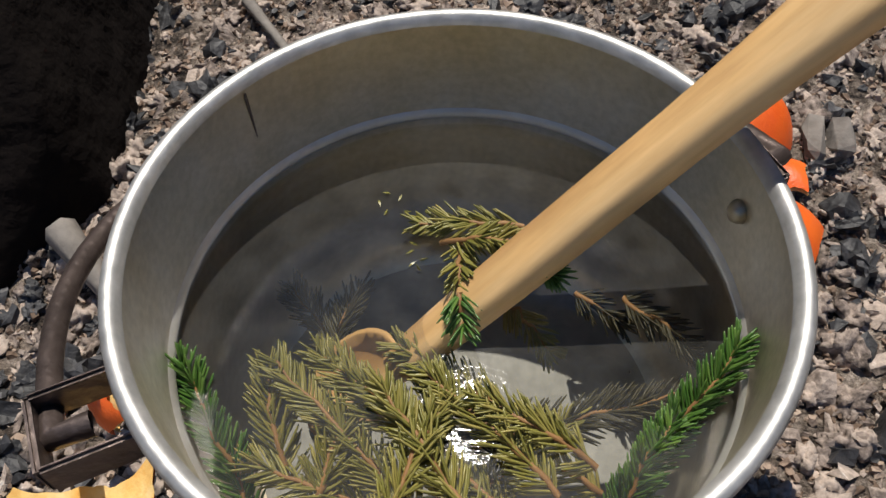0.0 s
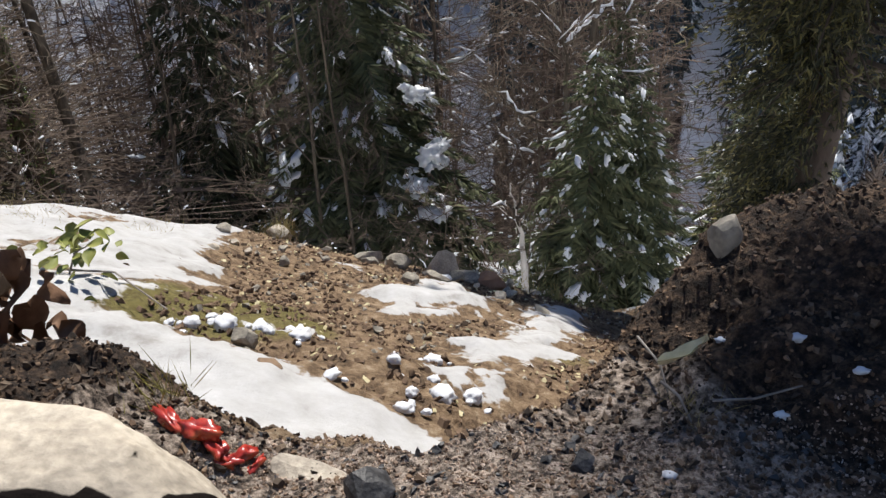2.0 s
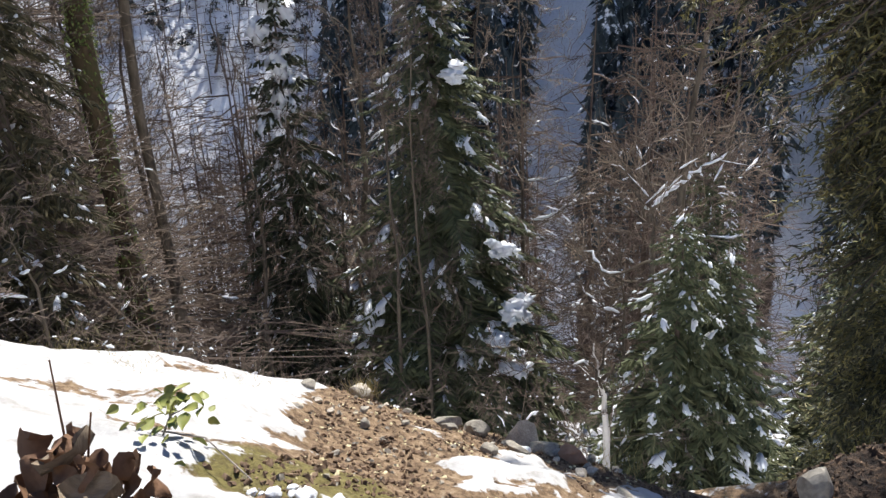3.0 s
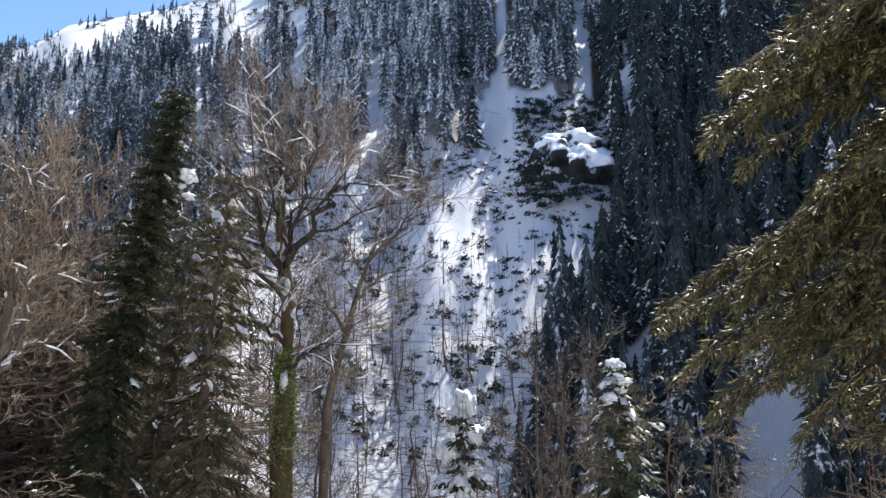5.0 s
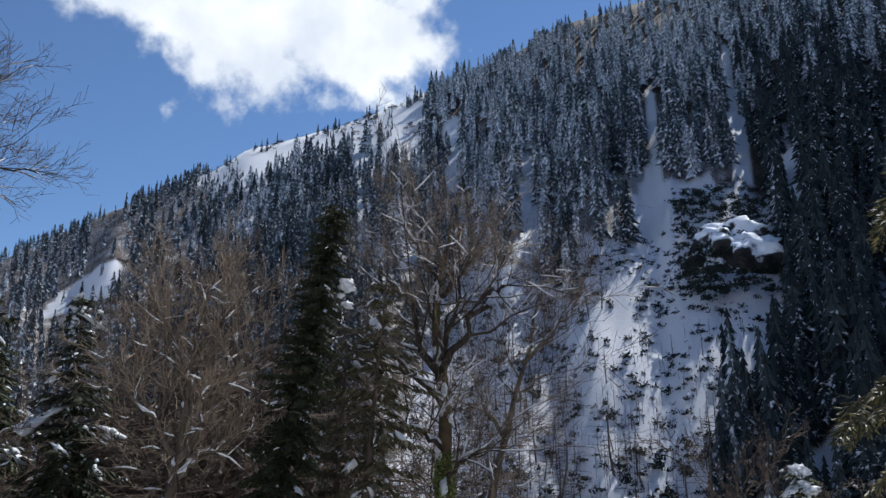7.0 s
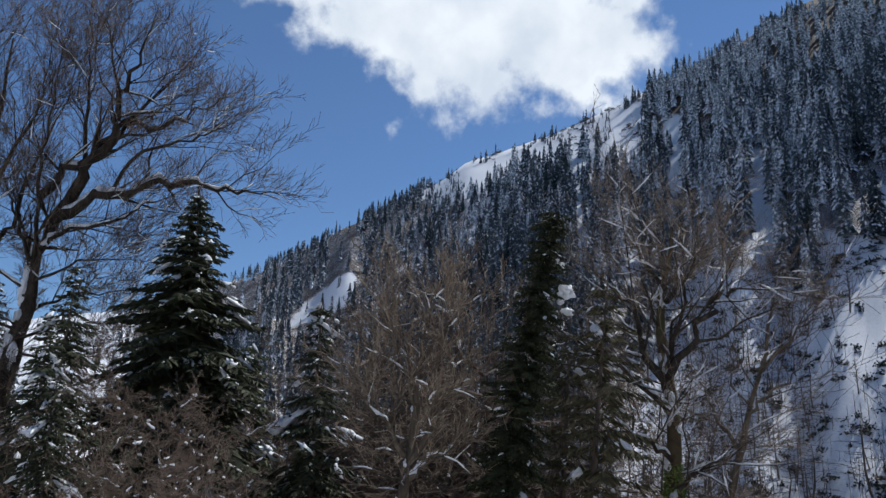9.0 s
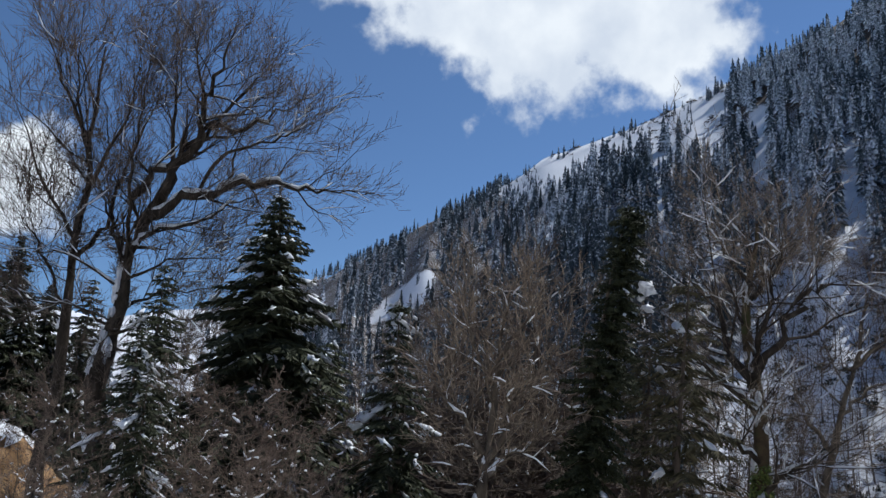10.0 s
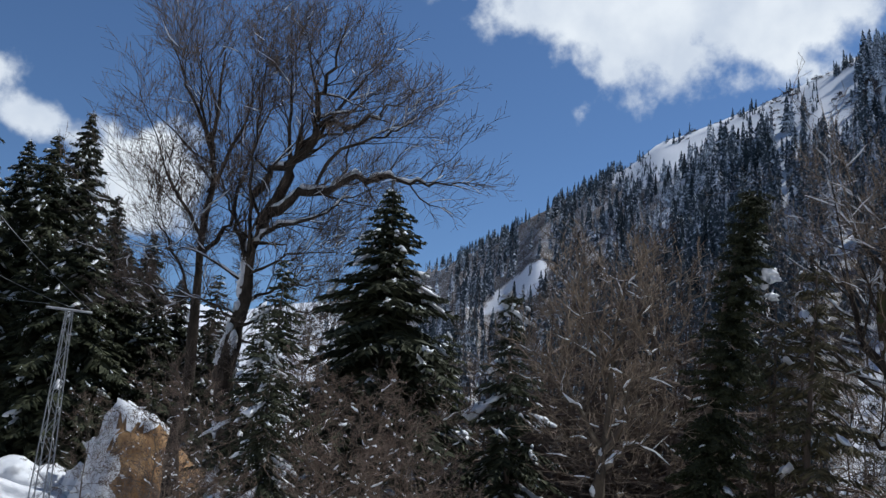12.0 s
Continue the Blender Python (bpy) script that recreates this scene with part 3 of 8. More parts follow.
def build_ground():
    az = np.concatenate([np.arange(-180, -104, 4.0), np.arange(-104, 40, 0.5), np.arange(40, 180, 4.0)])
    r = [0.02]
    while r[-1] < 4200:
        k = r[-1]
        r.append(k * (1.05 if k < 0.1 else 1.018 if k < 1 else 1.013 if k < 7 else 1.026 if k < 700 else 1.06))
    r = np.array(r)
    A, R = np.meshgrid(np.radians(az), r, indexing="ij")
    x, y = R * np.sin(A), R * np.cos(A)
    z = land(x, y)
    wx = x + 0.10 * vnoise(x, y, 3.0, 11) + 0.05 * vnoise(x, y, 9, 12) + 0.03 * vnoise(x, y, 24, 24)
    wy = y + 0.10 * vnoise(x, y, 3.0, 13) + 0.05 * vnoise(x, y, 9, 14) + 0.03 * vnoise(x, y, 24, 25)
    snow = np.zeros_like(x)
    for ox, oy in ((0, 0), (0.07, 0.07), (-0.07, 0.07), (0.07, -0.07), (-0.07, -0.07)):
        m = np.zeros(x.shape, bool)
        for poly in (STRIP, FIELD, PATCH, TONGUE, *STREAKS):
            m |= inside(wx + ox, wy + oy, poly)
        snow += m / 5
    shelf = y > hearth_edge(x) + 0.25
    melt = vnoise(0.45 * x + 0.9 * y, 0.9 * x - 0.45 * y, 2.3, 26) * 0.6 + vnoise(0.9 * x + 0.45 * y, (0.9 * y - 0.45 * x) * 3.2, 1.6, 27) * 0.8
    snow = snow * shelf * (1 - 0.55 * smooth01((melt - 0.2) / 0.22) * (y > 2.1))
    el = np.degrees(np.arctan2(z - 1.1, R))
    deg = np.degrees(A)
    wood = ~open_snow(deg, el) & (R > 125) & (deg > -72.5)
    # Less snow under far woods; the dark between trees goes into the colour.
    floor_snow = np.where(wood, np.where(deg > -14, 0.24, np.where(deg < -50, 0.38, 0.42)) - 0.3 * smooth01((el - 22) / 4) * (deg > -38) + 0.3 * smooth01((el - 12) / 2) * (deg > -50) * (deg < -37) + 0.35 * (el < 12) * (deg > -31) * (deg < -19), 0.92)
    snow = np.maximum(snow, smooth01((R - 7.5) / 3) * (floor_snow + 0.1 * vnoise(x, y, 0.7, 15)))
    z = z + 0.05 * snow * (R < 9) + snow * (0.03 * vnoise(x, y, 3.1, 16) + 0.016 * vnoise(x, y, 8.3, 19)) * (R < 9)
    z = z + (1 - snow) * crust(x, y)
    ash = smooth01((0.85 - np.hypot(x * 1.05 + 0.02, y - 0.12)) / 0.22) * (y < hearth_edge(x))
    humus = smooth01((np.hypot(x * 1.05, y - 0.12) - 0.6 + 0.16 * smooth01((x - 0.15) / 0.2)) / 0.2) * (y < hearth_edge(x) + 0.3) * smooth01((2.4 - R + 0.5 * vnoise(x, y, 1.1, 43)) / 1.2)
    moss = smooth01((0.6 - np.hypot((x + 1.25) * 0.9, (y - 2.5) * 1.1)) / 0.3) + 0.7 * smooth01((0.5 - np.hypot(x - 0.1, y - 3.0)) / 0.4)
    # Far woods also take the humus colour for the gloom between trunks.
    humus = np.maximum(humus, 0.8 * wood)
    na, nr = x.shape
    verts = np.stack([x, y, z], -1).reshape(-1, 3)
    i, j = np.meshgrid(np.arange(na), np.arange(nr - 1), indexing="ij")
    ip = (i + 1) % na
    faces = np.stack([i * nr + j, i * nr + j + 1, ip * nr + j + 1, ip * nr + j], -1).reshape(-1, 4)[:, ::-1]
    me = raw_mesh("ground", verts, faces, M_GROUND, True)
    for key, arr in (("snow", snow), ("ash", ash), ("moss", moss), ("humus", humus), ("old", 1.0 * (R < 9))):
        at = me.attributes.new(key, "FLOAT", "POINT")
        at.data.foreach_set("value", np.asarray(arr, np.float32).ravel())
    ob = new("ground", me)
    tagged(ob, "mountain ground of dark soil, ash and melting snow", "ground", kind="structure")


build_ground()


# ---------------------------------------------------------------- clouds
def build_cloud(name, az0, az1, el0, el1, blobs, label, dist=3600):
    """A curved veil of sky far behind the ridge; blobs: (az, el, half width, half height, weight)."""
    az, el = np.radians(np.linspace(az0, az1, 180)), np.radians(np.linspace(el0, el1, 110))
    A, E = np.meshgrid(az, el, indexing="ij")
    v = np.stack([np.sin(A) * np.cos(E), np.cos(A) * np.cos(E), np.sin(E)], -1).reshape(-1, 3) * dist
    body = np.zeros_like(A) - 0.6
    for a, e, w, h, k in blobs:
        q = 1 - np.hypot((np.degrees(A) - a) / w, (np.degrees(E) - e) / h)
        body = np.maximum(body, np.where(q > 0, np.clip(q * k, 0, 1.0), np.clip(q * max(k, 1.0), -0.9, 0)) + 0.3)
    edge = np.minimum.reduce([np.degrees(A) - az0, az1 - np.degrees(A), np.degrees(E) - el0 + 9, el1 - np.degrees(E)])
    body = np.where(edge < 1.5, body - (1.5 - edge) * 1.2, body)
    i, j = np.meshgrid(np.arange(179), np.arange(109), indexing="ij")
    a = i * 110 + j
    me = raw_mesh(name, v, np.stack([a, a + 1, a + 111, a + 110], -1).reshape(-1, 4), M_CLOUD, True)
    at = me.attributes.new("body", "FLOAT", "POINT")
    at.data.foreach_set("value", np.asarray(body, np.float32).ravel())
    tagged(new(name, me), label, "cloud", kind="structure")


build_cloud("backdrop_cloud", -78, -26, 14, 37, [(-47, 32, 13, 8.5, 1.3), (-56, 31.5, 9, 4.5, 1.2), (-42, 29, 7, 5, 1.2), (-64, 33, 5, 2.5, 1.0)],
            "bright white cumulus cloud over the ridge")
build_cloud("backdrop_cloud_low", -112, -78, 5, 27, [(-86, 16.5, 5, 3.8, 1.2), (-94, 19, 5, 1.6, 0.8), (-100, 21, 5, 2, 0.8)], "soft white cloud behind the spruces")


# ---------------------------------------------------------------- trees: makers
def spindles(base, way, length, radius, rng, cone=False):
    """Slim five-point shoots, all at once: verts and triangles."""
    k = len(base)
    way = way / (np.linalg.norm(way, axis=1)[:, None] + 1e-9)
    a = np.where(np.abs(way[:, 2:3]) < 0.9, np.array([[0, 0, 1.0]]), np.array([[1.0, 0, 0]]))
    u = np.cross(way, a)
    u /= np.linalg.norm(u, axis=1)[:, None]
    w = np.cross(way, u)
    mid = base + way * length[:, None] * 0.4
    ph = rng.random(k)[:, None] * 6.28
    ring = [mid + radius[:, None] * (np.cos(ph + t) * u + np.sin(ph + t) * w) for t in (0, 2.094, 4.189)]
    v = np.stack([base, *ring, base + way * length[:, None]], 1).reshape(-1, 3)
    f = np.array([[0, 1, 2], [0, 2, 3], [0, 3, 1], [4, 2, 1], [4, 3, 2], [4, 1, 3]])[3 if cone else 0:]
    faces = (f[None] + (np.arange(k) * 5)[:, None, None]).reshape(-1, 3)
    return v, faces


def make_spruce(name, height, spread, seed, leaf, snow_lumps=60, snow_size=0.32, whorls=34, per=6, crooked=0.0, low=0.06, top_snow=False, label="", droop=0.5, category="tree", sprays=4, slim=0.7, fine=1.0, taper=0.78, flecks=260, clumps=()):
    """A spruce: tapered trunk, crown of branch sprays and lumps of lying snow."""
    rng = np.random.default_rng(seed)
    root = new(name)
    trunk = Pile()
    hs = np.linspace(0, 1, 9)
    bend = crooked * height * 0.02 * np.sin(hs * 5 + seed)
    tube(trunk, np.stack([bend, bend * 0.4, hs * height], -1), 0.016 * height * (1 - hs * 0.95), 7)
    part("trunk", trunk.mesh("trunk", M_CONIFER_BARK, True), root, "rough brown trunk")
    B, W, LN, RD, lumps = [], [], [], [], []
    for i in range(whorls):
        t = low + (1 - low) * (i / whorls) ** 0.92
        reach = spread * ((1 - t) ** taper) * (0.72 + 0.5 * rng.random()) + 0.12
        k = per + (1 if t < 0.4 else 0)
        a0 = rng.random() * 6.28
        for j in range(k):
            a = a0 + j * 6.283 / k + rng.normal(0, 0.25)
            ln = reach * (0.65 + 0.5 * rng.random())
            out = np.array([math.cos(a), math.sin(a), 0])
            side = np.array([-math.sin(a), math.cos(a), 0])
            z0 = height * min(0.995, t + rng.normal(0, 0.006))
            s = np.linspace(0.08, 1, max(5, int(5 + ln * 2.9 * fine)))
            up = 0.28 * (t > 0.7)
            axis = np.array([0, 0, z0]) + out * (s * ln)[:, None] + np.array([0, 0, 1.0]) * (ln * (up * s - droop * s ** 1.6 + 0.22 * droop * s ** 3.5))[:, None]
            for q, p in zip(s, axis):
                for sg in (-1, 1, 0, -1, 1)[:sprays]:
                    if sg == 0 and q < 0.5:
                        continue
                    w = out * (0.75 if sg else 1) + side * sg * (0.9 + 0.3 * rng.random()) + np.array([0, 0, -0.35 - 0.5 * rng.random()])
                    m = (0.24 * ln * (1.12 - q) + 0.07 * ln + 0.12) * (0.6 + 0.8 * rng.random()) / fine ** 0.6
                    B.append(p + rng.normal(0, 0.03, 3))
                    W.append(w + rng.normal(0, 0.15, 3))
                    LN.append(m)
                    RD.append(slim * (0.03 + 0.11 * m * (0.7 + 0.6 * rng.random())))
            lumps.append((axis[-2], a, ln))
    v, f = spindles(np.array(B), np.array(W), np.array(LN), np.array(RD), rng)
    tagged(part("crown", raw_mesh("crown", v, f, leaf), root), kind="stuff")
    if snow_lumps:
        pile = Pile()

        def pad(p, a, ln, wd, tilt, seed2):
            """A strip of snow draped over a bough."""
            lv, lf = lump((ln, wd, wd * 0.55), seed2, 1.0, ICO2 if ln > 0.16 else ICO1, 1.9)
            lv[:, 2] -= np.abs(lv[:, 1]) * 0.5 + tilt * lv[:, 0]
            ca, sa = math.cos(a), math.sin(a)
            pile.add(np.stack([lv[:, 0] * ca - lv[:, 1] * sa, lv[:, 0] * sa + lv[:, 1] * ca, lv[:, 2]], -1) + p, lf)

        pick = rng.choice(len(lumps), min(len(lumps), snow_lumps), replace=False)
        for c in pick:
            p, a, ln = lumps[c]
            sz = snow_size * (0.14 + 0.7 * rng.random() ** 2.5) * (0.35 + 0.7 * min(1, ln / 3))
            back = rng.uniform(-0.3, 0.06) * ln
            p = p + np.array([math.cos(a) * back, math.sin(a) * back, -droop * 0.9 * back + 0.04])
            pad(p, a + rng.normal(0, 0.3), sz * rng.uniform(0.9, 1.6), sz * rng.uniform(0.4, 0.75), droop * rng.uniform(0.8, 1.6), int(rng.integers(1000)))
            for q in range(2 if sz > 0.12 else 0):
                pad(p + rng.normal(0, 0.8 * sz, 3), a + rng.normal(0, 0.6), sz * rng.uniform(0.3, 0.7), sz * rng.uniform(0.2, 0.4), droop, int(rng.integers(1000)))
        for c in rng.integers(0, len(B), flecks):
            sz = rng.uniform(0.02, 0.06) * (1 + 2 * rng.random() ** 6)
            pad(B[c] + np.array([0, 0, 0.04]), math.atan2(W[c][1], W[c][0]), sz * 1.5, sz, 0.6, int(rng.integers(1000)))
        for cx, cy, cz, r in clumps:
            for q in range(6):
                k = r * (0.75 if q == 0 else rng.uniform(0.25, 0.55))
                lv, lf = lump((k, k * rng.uniform(0.7, 1.1), k * rng.uniform(0.5, 0.9)), int(rng.integers(1000)), 0.95, ICO3, 1.8)
                pile.add(lv + np.array([cx, cy, cz]) + rng.normal(0, 0.5 * r, 3) * (q > 0) * np.array([1, 1, 1.3]), lf)
        if top_snow:
            for q in range(9):
                lv, lf = lump((0.34 - q * 0.012, 0.28, 0.3), q + seed, 0.95, ICO3, 1.9)
                pile.add(lv + np.array([rng.normal(0, 0.35), rng.normal(0, 0.35), height * (1.0 - 0.032 * q) - 0.1]), lf)
        tagged(part("snow", pile.mesh("snow", M_SNOW, True), root, "lumps of white snow"), kind="stuff")
    return tagged(root, label, category)


def make_bare(name, height, radius, seed, limbs=15, twig=None, fork=0.3, spread=0.34, snow=40, mossy=False, fine=3, label="", trunk_sides=8, upright=0.55, category="tree", crook=1.0, thin=0.007, bias=(0, 0, 0), counts=(7, 5)):
    """A leafless tree: trunk, limbs in four orders and snow lying along the limbs."""
    rng = np.random.default_rng(seed)
    root = new(name)
    trunk, limb, tw, white = Pile(), Pile(), Pile(), Pile()
    hs = np.linspace(0, 1, 12)
    wob = np.cumsum(rng.normal(0, 0.011 * height * crook, (12, 2)), 0) * hs[:, None]
    tp = np.concatenate([wob, (hs * height)[:, None]], 1)
    tr = radius * (1 - 0.93 * hs ** 0.8)
    tr[0] *= 1.35
    tube(trunk, tp, tr, trunk_sides)
    spots = []

    def grow(p0, way, ln, r0, order):
        k = 6 if order < 3 else 4 if order == 3 else 2
        s = np.linspace(0, 1, k)
        way = way / np.linalg.norm(way)
        turn = rng.normal(0, 0.22, 3) * crook
        lift = np.array([0, 0, 0.35 if order < 3 else 0.12]) * rng.uniform(-0.4, 1.2)
        pts = p0 + ln * (way * s[:, None] + (turn + lift) * (s ** 2)[:, None] * 0.6 + rng.normal(0, 0.035, (k, 3)) * crook * (s > 0)[:, None])
        rad = r0 * (1 - 0.82 * s)
        tube(limb if order <= 2 else tw, pts, np.maximum(rad, thin), 5 if order == 1 else 4 if order == 2 else 3)
        if order <= 3 and ln > 0.5:
            spots.append((pts, rad, order))
        if order >= 4:
            return
        n = (0, counts[0], counts[1], fine)[order]
        for q in range(n):
            t = 0.2 + 0.8 * (q + rng.random()) / n
            c = pts[0] * 0 + np.array([np.interp(t, s, pts[:, m]) for m in range(3)])
            side = rng.normal(0, 1, 3)
            side -= side.dot(way) * way
            side /= np.linalg.norm(side)
            w = way * rng.uniform(0.5, 1.0) + side * rng.uniform(0.5, 0.95) + np.array([0, 0, 0.12])
            grow(c, w, ln * rng.uniform(0.32, 0.58) * (1.15 - 0.45 * t), np.interp(t, s, rad) * rng.uniform(0.45, 0.62), order + 1)

    for i in range(limbs):
        t = fork + (1 - fork) * (i + rng.random() * 0.6) / limbs
        t = min(t, 0.985)
        p0 = np.array([np.interp(t, hs, tp[:, m]) for m in range(3)])
        a = i * 2.4 + rng.normal(0, 0.4)
        steep = upright * (0.5 + t) * rng.uniform(0.6, 1.4)
        way = np.array([math.cos(a), math.sin(a), steep])
        ln = height * spread * (1.15 - 0.75 * (t - fork) / (1 - fork)) * rng.uniform(0.65, 1.15)
        ln *= 1 + 0.55 * (math.cos(a) * bias[0] + math.sin(a) * bias[1])
        way = way + np.array(bias) * 0.6
        grow(p0, way, ln, np.interp(t, hs, tr) * rng.uniform(0.32, 0.55), 1)
    peak = height / max(float(q[:, 2].max()) for p in (trunk, limb, tw) for q in p.v)
    spots = [(pts * peak, rad * peak, o) for pts, rad, o in spots]
    for p in (trunk, limb, tw):
        p.v = [q * peak for q in p.v]
    part("trunk", trunk.mesh("trunk", M_MOSS if mossy else M_BARK, True), root, "mossy green-brown trunk" if mossy else "grey-brown trunk")
    tagged(part("branchwork", limb.mesh("branchwork", M_BARK, True), root), kind="stuff")
    tagged(part("twig_crown", tw.mesh("twig_crown", twig or M_TWIG), root, "fine leafless twigs"), kind="stuff")
    if snow:
        for c in rng.choice(len(spots), min(snow, len(spots)), replace=False):
            pts, rad, order = spots[c]
            a = rng.integers(0, max(1, len(pts) - 2))
            seg = pts[a:a + (3 if order == 1 else 2 + int(rng.random() < 0.4))]
            if len(seg) < 2 or abs(seg[-1][2] - seg[0][2]) > 0.62 * np.linalg.norm(seg[-1] - seg[0]):
                continue
            s = np.linspace(0, 1, 6)
            line = np.stack([np.interp((0.2 + 0.5 * s) * (len(seg) - 1), np.arange(len(seg)), seg[:, m]) for m in range(3)], -1)
            rr = min(0.13, rad[a] * 0.9 + 0.02) * rng.uniform(0.6, 1.6)
            line[:, 2] += rr * 0.75
            tube(white, line, rr * np.array([0.15, 0.8, 1.0, 0.75, 0.95, 0.1]) * rng.uniform(0.75, 1.2, 6), 6, 0.85)
        if white.v:
            tagged(part("snow", white.mesh("snow", M_SNOW, True), root, "white snow lying on the limbs"), kind="stuff")
    return tagged(root, label, category)


def make_limbed(name, d, stem, limbs, r0, seed, twig, bark, label, snow=0.4, counts=(9, 6, 5), reach=0.13, lift=0.35, thin=0.012, snow_limbs=(), sprouts=14, plaster=0, ivy=0.0):
    """A leafless tree whose main limbs follow given bearings (az, el) at distance d; finer wood grows from them."""
    rng = np.random.default_rng(seed)
    root = new(name)

    def at(a, e, off=0.0):
        q = d + off
        return np.array([q * math.sin(radians(a)), q * math.cos(radians(a)), 1.1 + d * math.tan(radians(e))])
    top = at(*stem[0])
    foot = np.array([top[0], top[1], min(float(land(top[0], top[1])) - 0.3, top[2] - 0.5)])
    trunk_pts = np.vstack([[foot], [at(*p, 0.12 * k) for k, p in enumerate(stem)]]) - foot
    tall = trunk_pts[-1][2]
    trunk, limb, tw, white = Pile(), Pile(), Pile(), Pile()
    u = np.linspace(0, 1, len(trunk_pts))
    fine_u = np.linspace(0, 1, 14)
    tp = np.stack([np.interp(fine_u, u, trunk_pts[:, m]) for m in range(3)], -1)
    tp[1:-1] += rng.normal(0, 0.2 * r0 + 0.02, (12, 3))
    tr = r0 * (1 - 0.88 * fine_u ** 0.9) * rng.uniform(0.85, 1.15, 14)
    tr[0] *= 1.4
    tube(trunk, tp, tr, 9)

    def grow(p0, way, ln, r, order):
        k = (0, 6, 5, 4, 2)[order]
        s = np.linspace(0, 1, k)
        way = way / np.linalg.norm(way)
        up = np.array([0, 0, lift]) * rng.uniform(-0.6, 1.2)
        pts = p0 + ln * (way * s[:, None] + (rng.normal(0, 0.24, 3) + up) * (s ** 2)[:, None] * 0.6 + rng.normal(0, 0.03, (k, 3)) * (s > 0)[:, None])
        rad = np.maximum(r * (1 - 0.8 * s), thin)
        tube(limb if order <= 2 else tw, pts, rad, 4 if order <= 2 else 3)
        if order <= 3 and rng.random() < snow * 0.35:
            lay(pts[:3], rad[0])
        if order < 4:
            branch(pts, rad, ln, order + 1, counts[order - 1])

    def branch(pts, rad, ln, order, n, first=0.15):
        s = np.linspace(0, 1, len(pts))
        for q in range(n):
            t = first + (1 - first) * (q + rng.random()) / n
            c = np.array([np.interp(t, s, pts[:, m]) for m in range(3)])
            i = min(len(pts) - 2, int(t * (len(pts) - 1)))
            way = pts[i + 1] - pts[i]
            way = way / (np.linalg.norm(way) + 1e-9)
            side = rng.normal(0, 1, 3)
            side -= side.dot(way) * way
            side /= np.linalg.norm(side)
            w = way * rng.uniform(0.5, 1.0) + side * rng.uniform(0.45, 0.95) + np.array([0, 0, 0.18 + lift * 0.4])
            m = tall * reach * rng.uniform(0.7, 1.4) if order == 2 else ln * rng.uniform(0.36, 0.62) * (1.15 - 0.4 * t)
            grow(c, w, m, np.interp(t, s, rad) * rng.uniform(0.32, 0.5), order)

    def lay(seg, r, heavy=1.0):
        if abs(seg[-1][2] - seg[0][2]) > 0.75 * np.linalg.norm(seg[-1] - seg[0]):
            return
        s = np.linspace(0, 1, 7)
        line = np.stack([np.interp(s * (len(seg) - 1), np.arange(len(seg)), seg[:, m]) for m in range(3)], -1)
        rr = min(0.23, r * 0.75 + 0.03) * rng.uniform(0.7, 1.2) * heavy
        line[:, 2] += r * 0.62 + rr * 0.4
        tube(white, line, rr * np.array([0.15, 0.8, 1.0, 0.7, 0.95, 0.6, 0.1]) * rng.uniform(0.7, 1.25, 7), 6, 0.8)

    for n, (pts, r) in enumerate(limbs):
        slant = rng.normal(0, 0.45)
        raw = np.array([at(*p, slant * k) for k, p in enumerate(pts)]) - foot
        s = np.linspace(0, 1, 4 * len(raw) - 3)
        line = np.stack([np.interp(s, np.linspace(0, 1, len(raw)), raw[:, m]) for m in range(3)], -1)
        line[1:-1] += rng.normal(0, 0.035 + 0.45 * r, (len(line) - 2, 3))
        rad = r * (1 - 0.8 * s)
        tube(limb, line, rad, 6)
        branch(line, rad, np.linalg.norm(line[-1] - line[0]), 2, int(counts[0] * (0.5 + 0.25 * len(raw))), 0.25)
        grow(line[-1], line[-1] - line[-3], tall * reach, rad[-1], 2)
        for k in range(0, len(line) - 3, 3):
            if rng.random() < (1.0 if n in snow_limbs else snow):
                lay(line[k:k + 4], rad[k], 1.25 if n in snow_limbs else 0.9)
    branch(tp[6:], tr[6:], tall * 0.4, 2, counts[0], 0.2)
    for q in range(sprouts):
        t = rng.uniform(0.12, 0.8)
        c = np.array([np.interp(t, fine_u, tp[:, m]) for m in range(3)])
        a = rng.random() * 6.28
        grow(c, np.array([math.cos(a), math.sin(a), rng.uniform(0.0, 0.7)]), tall * rng.uniform(0.05, 0.13), r0 * rng.uniform(0.04, 0.1), 2)
    for q in range(plaster):
        t = rng.uniform(0.15, 0.95)
        c = np.array([np.interp(t, fine_u, tp[:, m]) for m in range(3)])
        r = float(np.interp(t, fine_u, tr))
        a = rng.normal(4.9, 0.6)
        lv, lf = lump((r * 0.5, r * 0.5, r * rng.uniform(0.7, 1.6)), int(rng.integers(1000)), 0.8, ICO2, 1.7)
        quads = np.column_stack([lf, lf[:, 2]])
        white.add(lv + c + np.array([math.cos(a), math.sin(a), 0]) * r * 0.85, quads)
    part("trunk", trunk.mesh("trunk", bark, True), root)
    if ivy:
        t = rng.uniform(0.0, ivy, 2600)
        c = np.stack([np.interp(t, fine_u, tp[:, m]) for m in range(3)], -1)
        a = rng.random(2600) * 6.28
        out = np.stack([np.cos(a), np.sin(a), np.zeros(2600)], -1)
        swell = (1.0 + 0.5 * vnoise(a, t * 30, 1.0, 81)) * smooth01((ivy - t) / 0.08)
        c = c + out * (np.interp(t, fine_u, tr) * 0.9 + 0.12 * swell * rng.random(2600))[:, None]
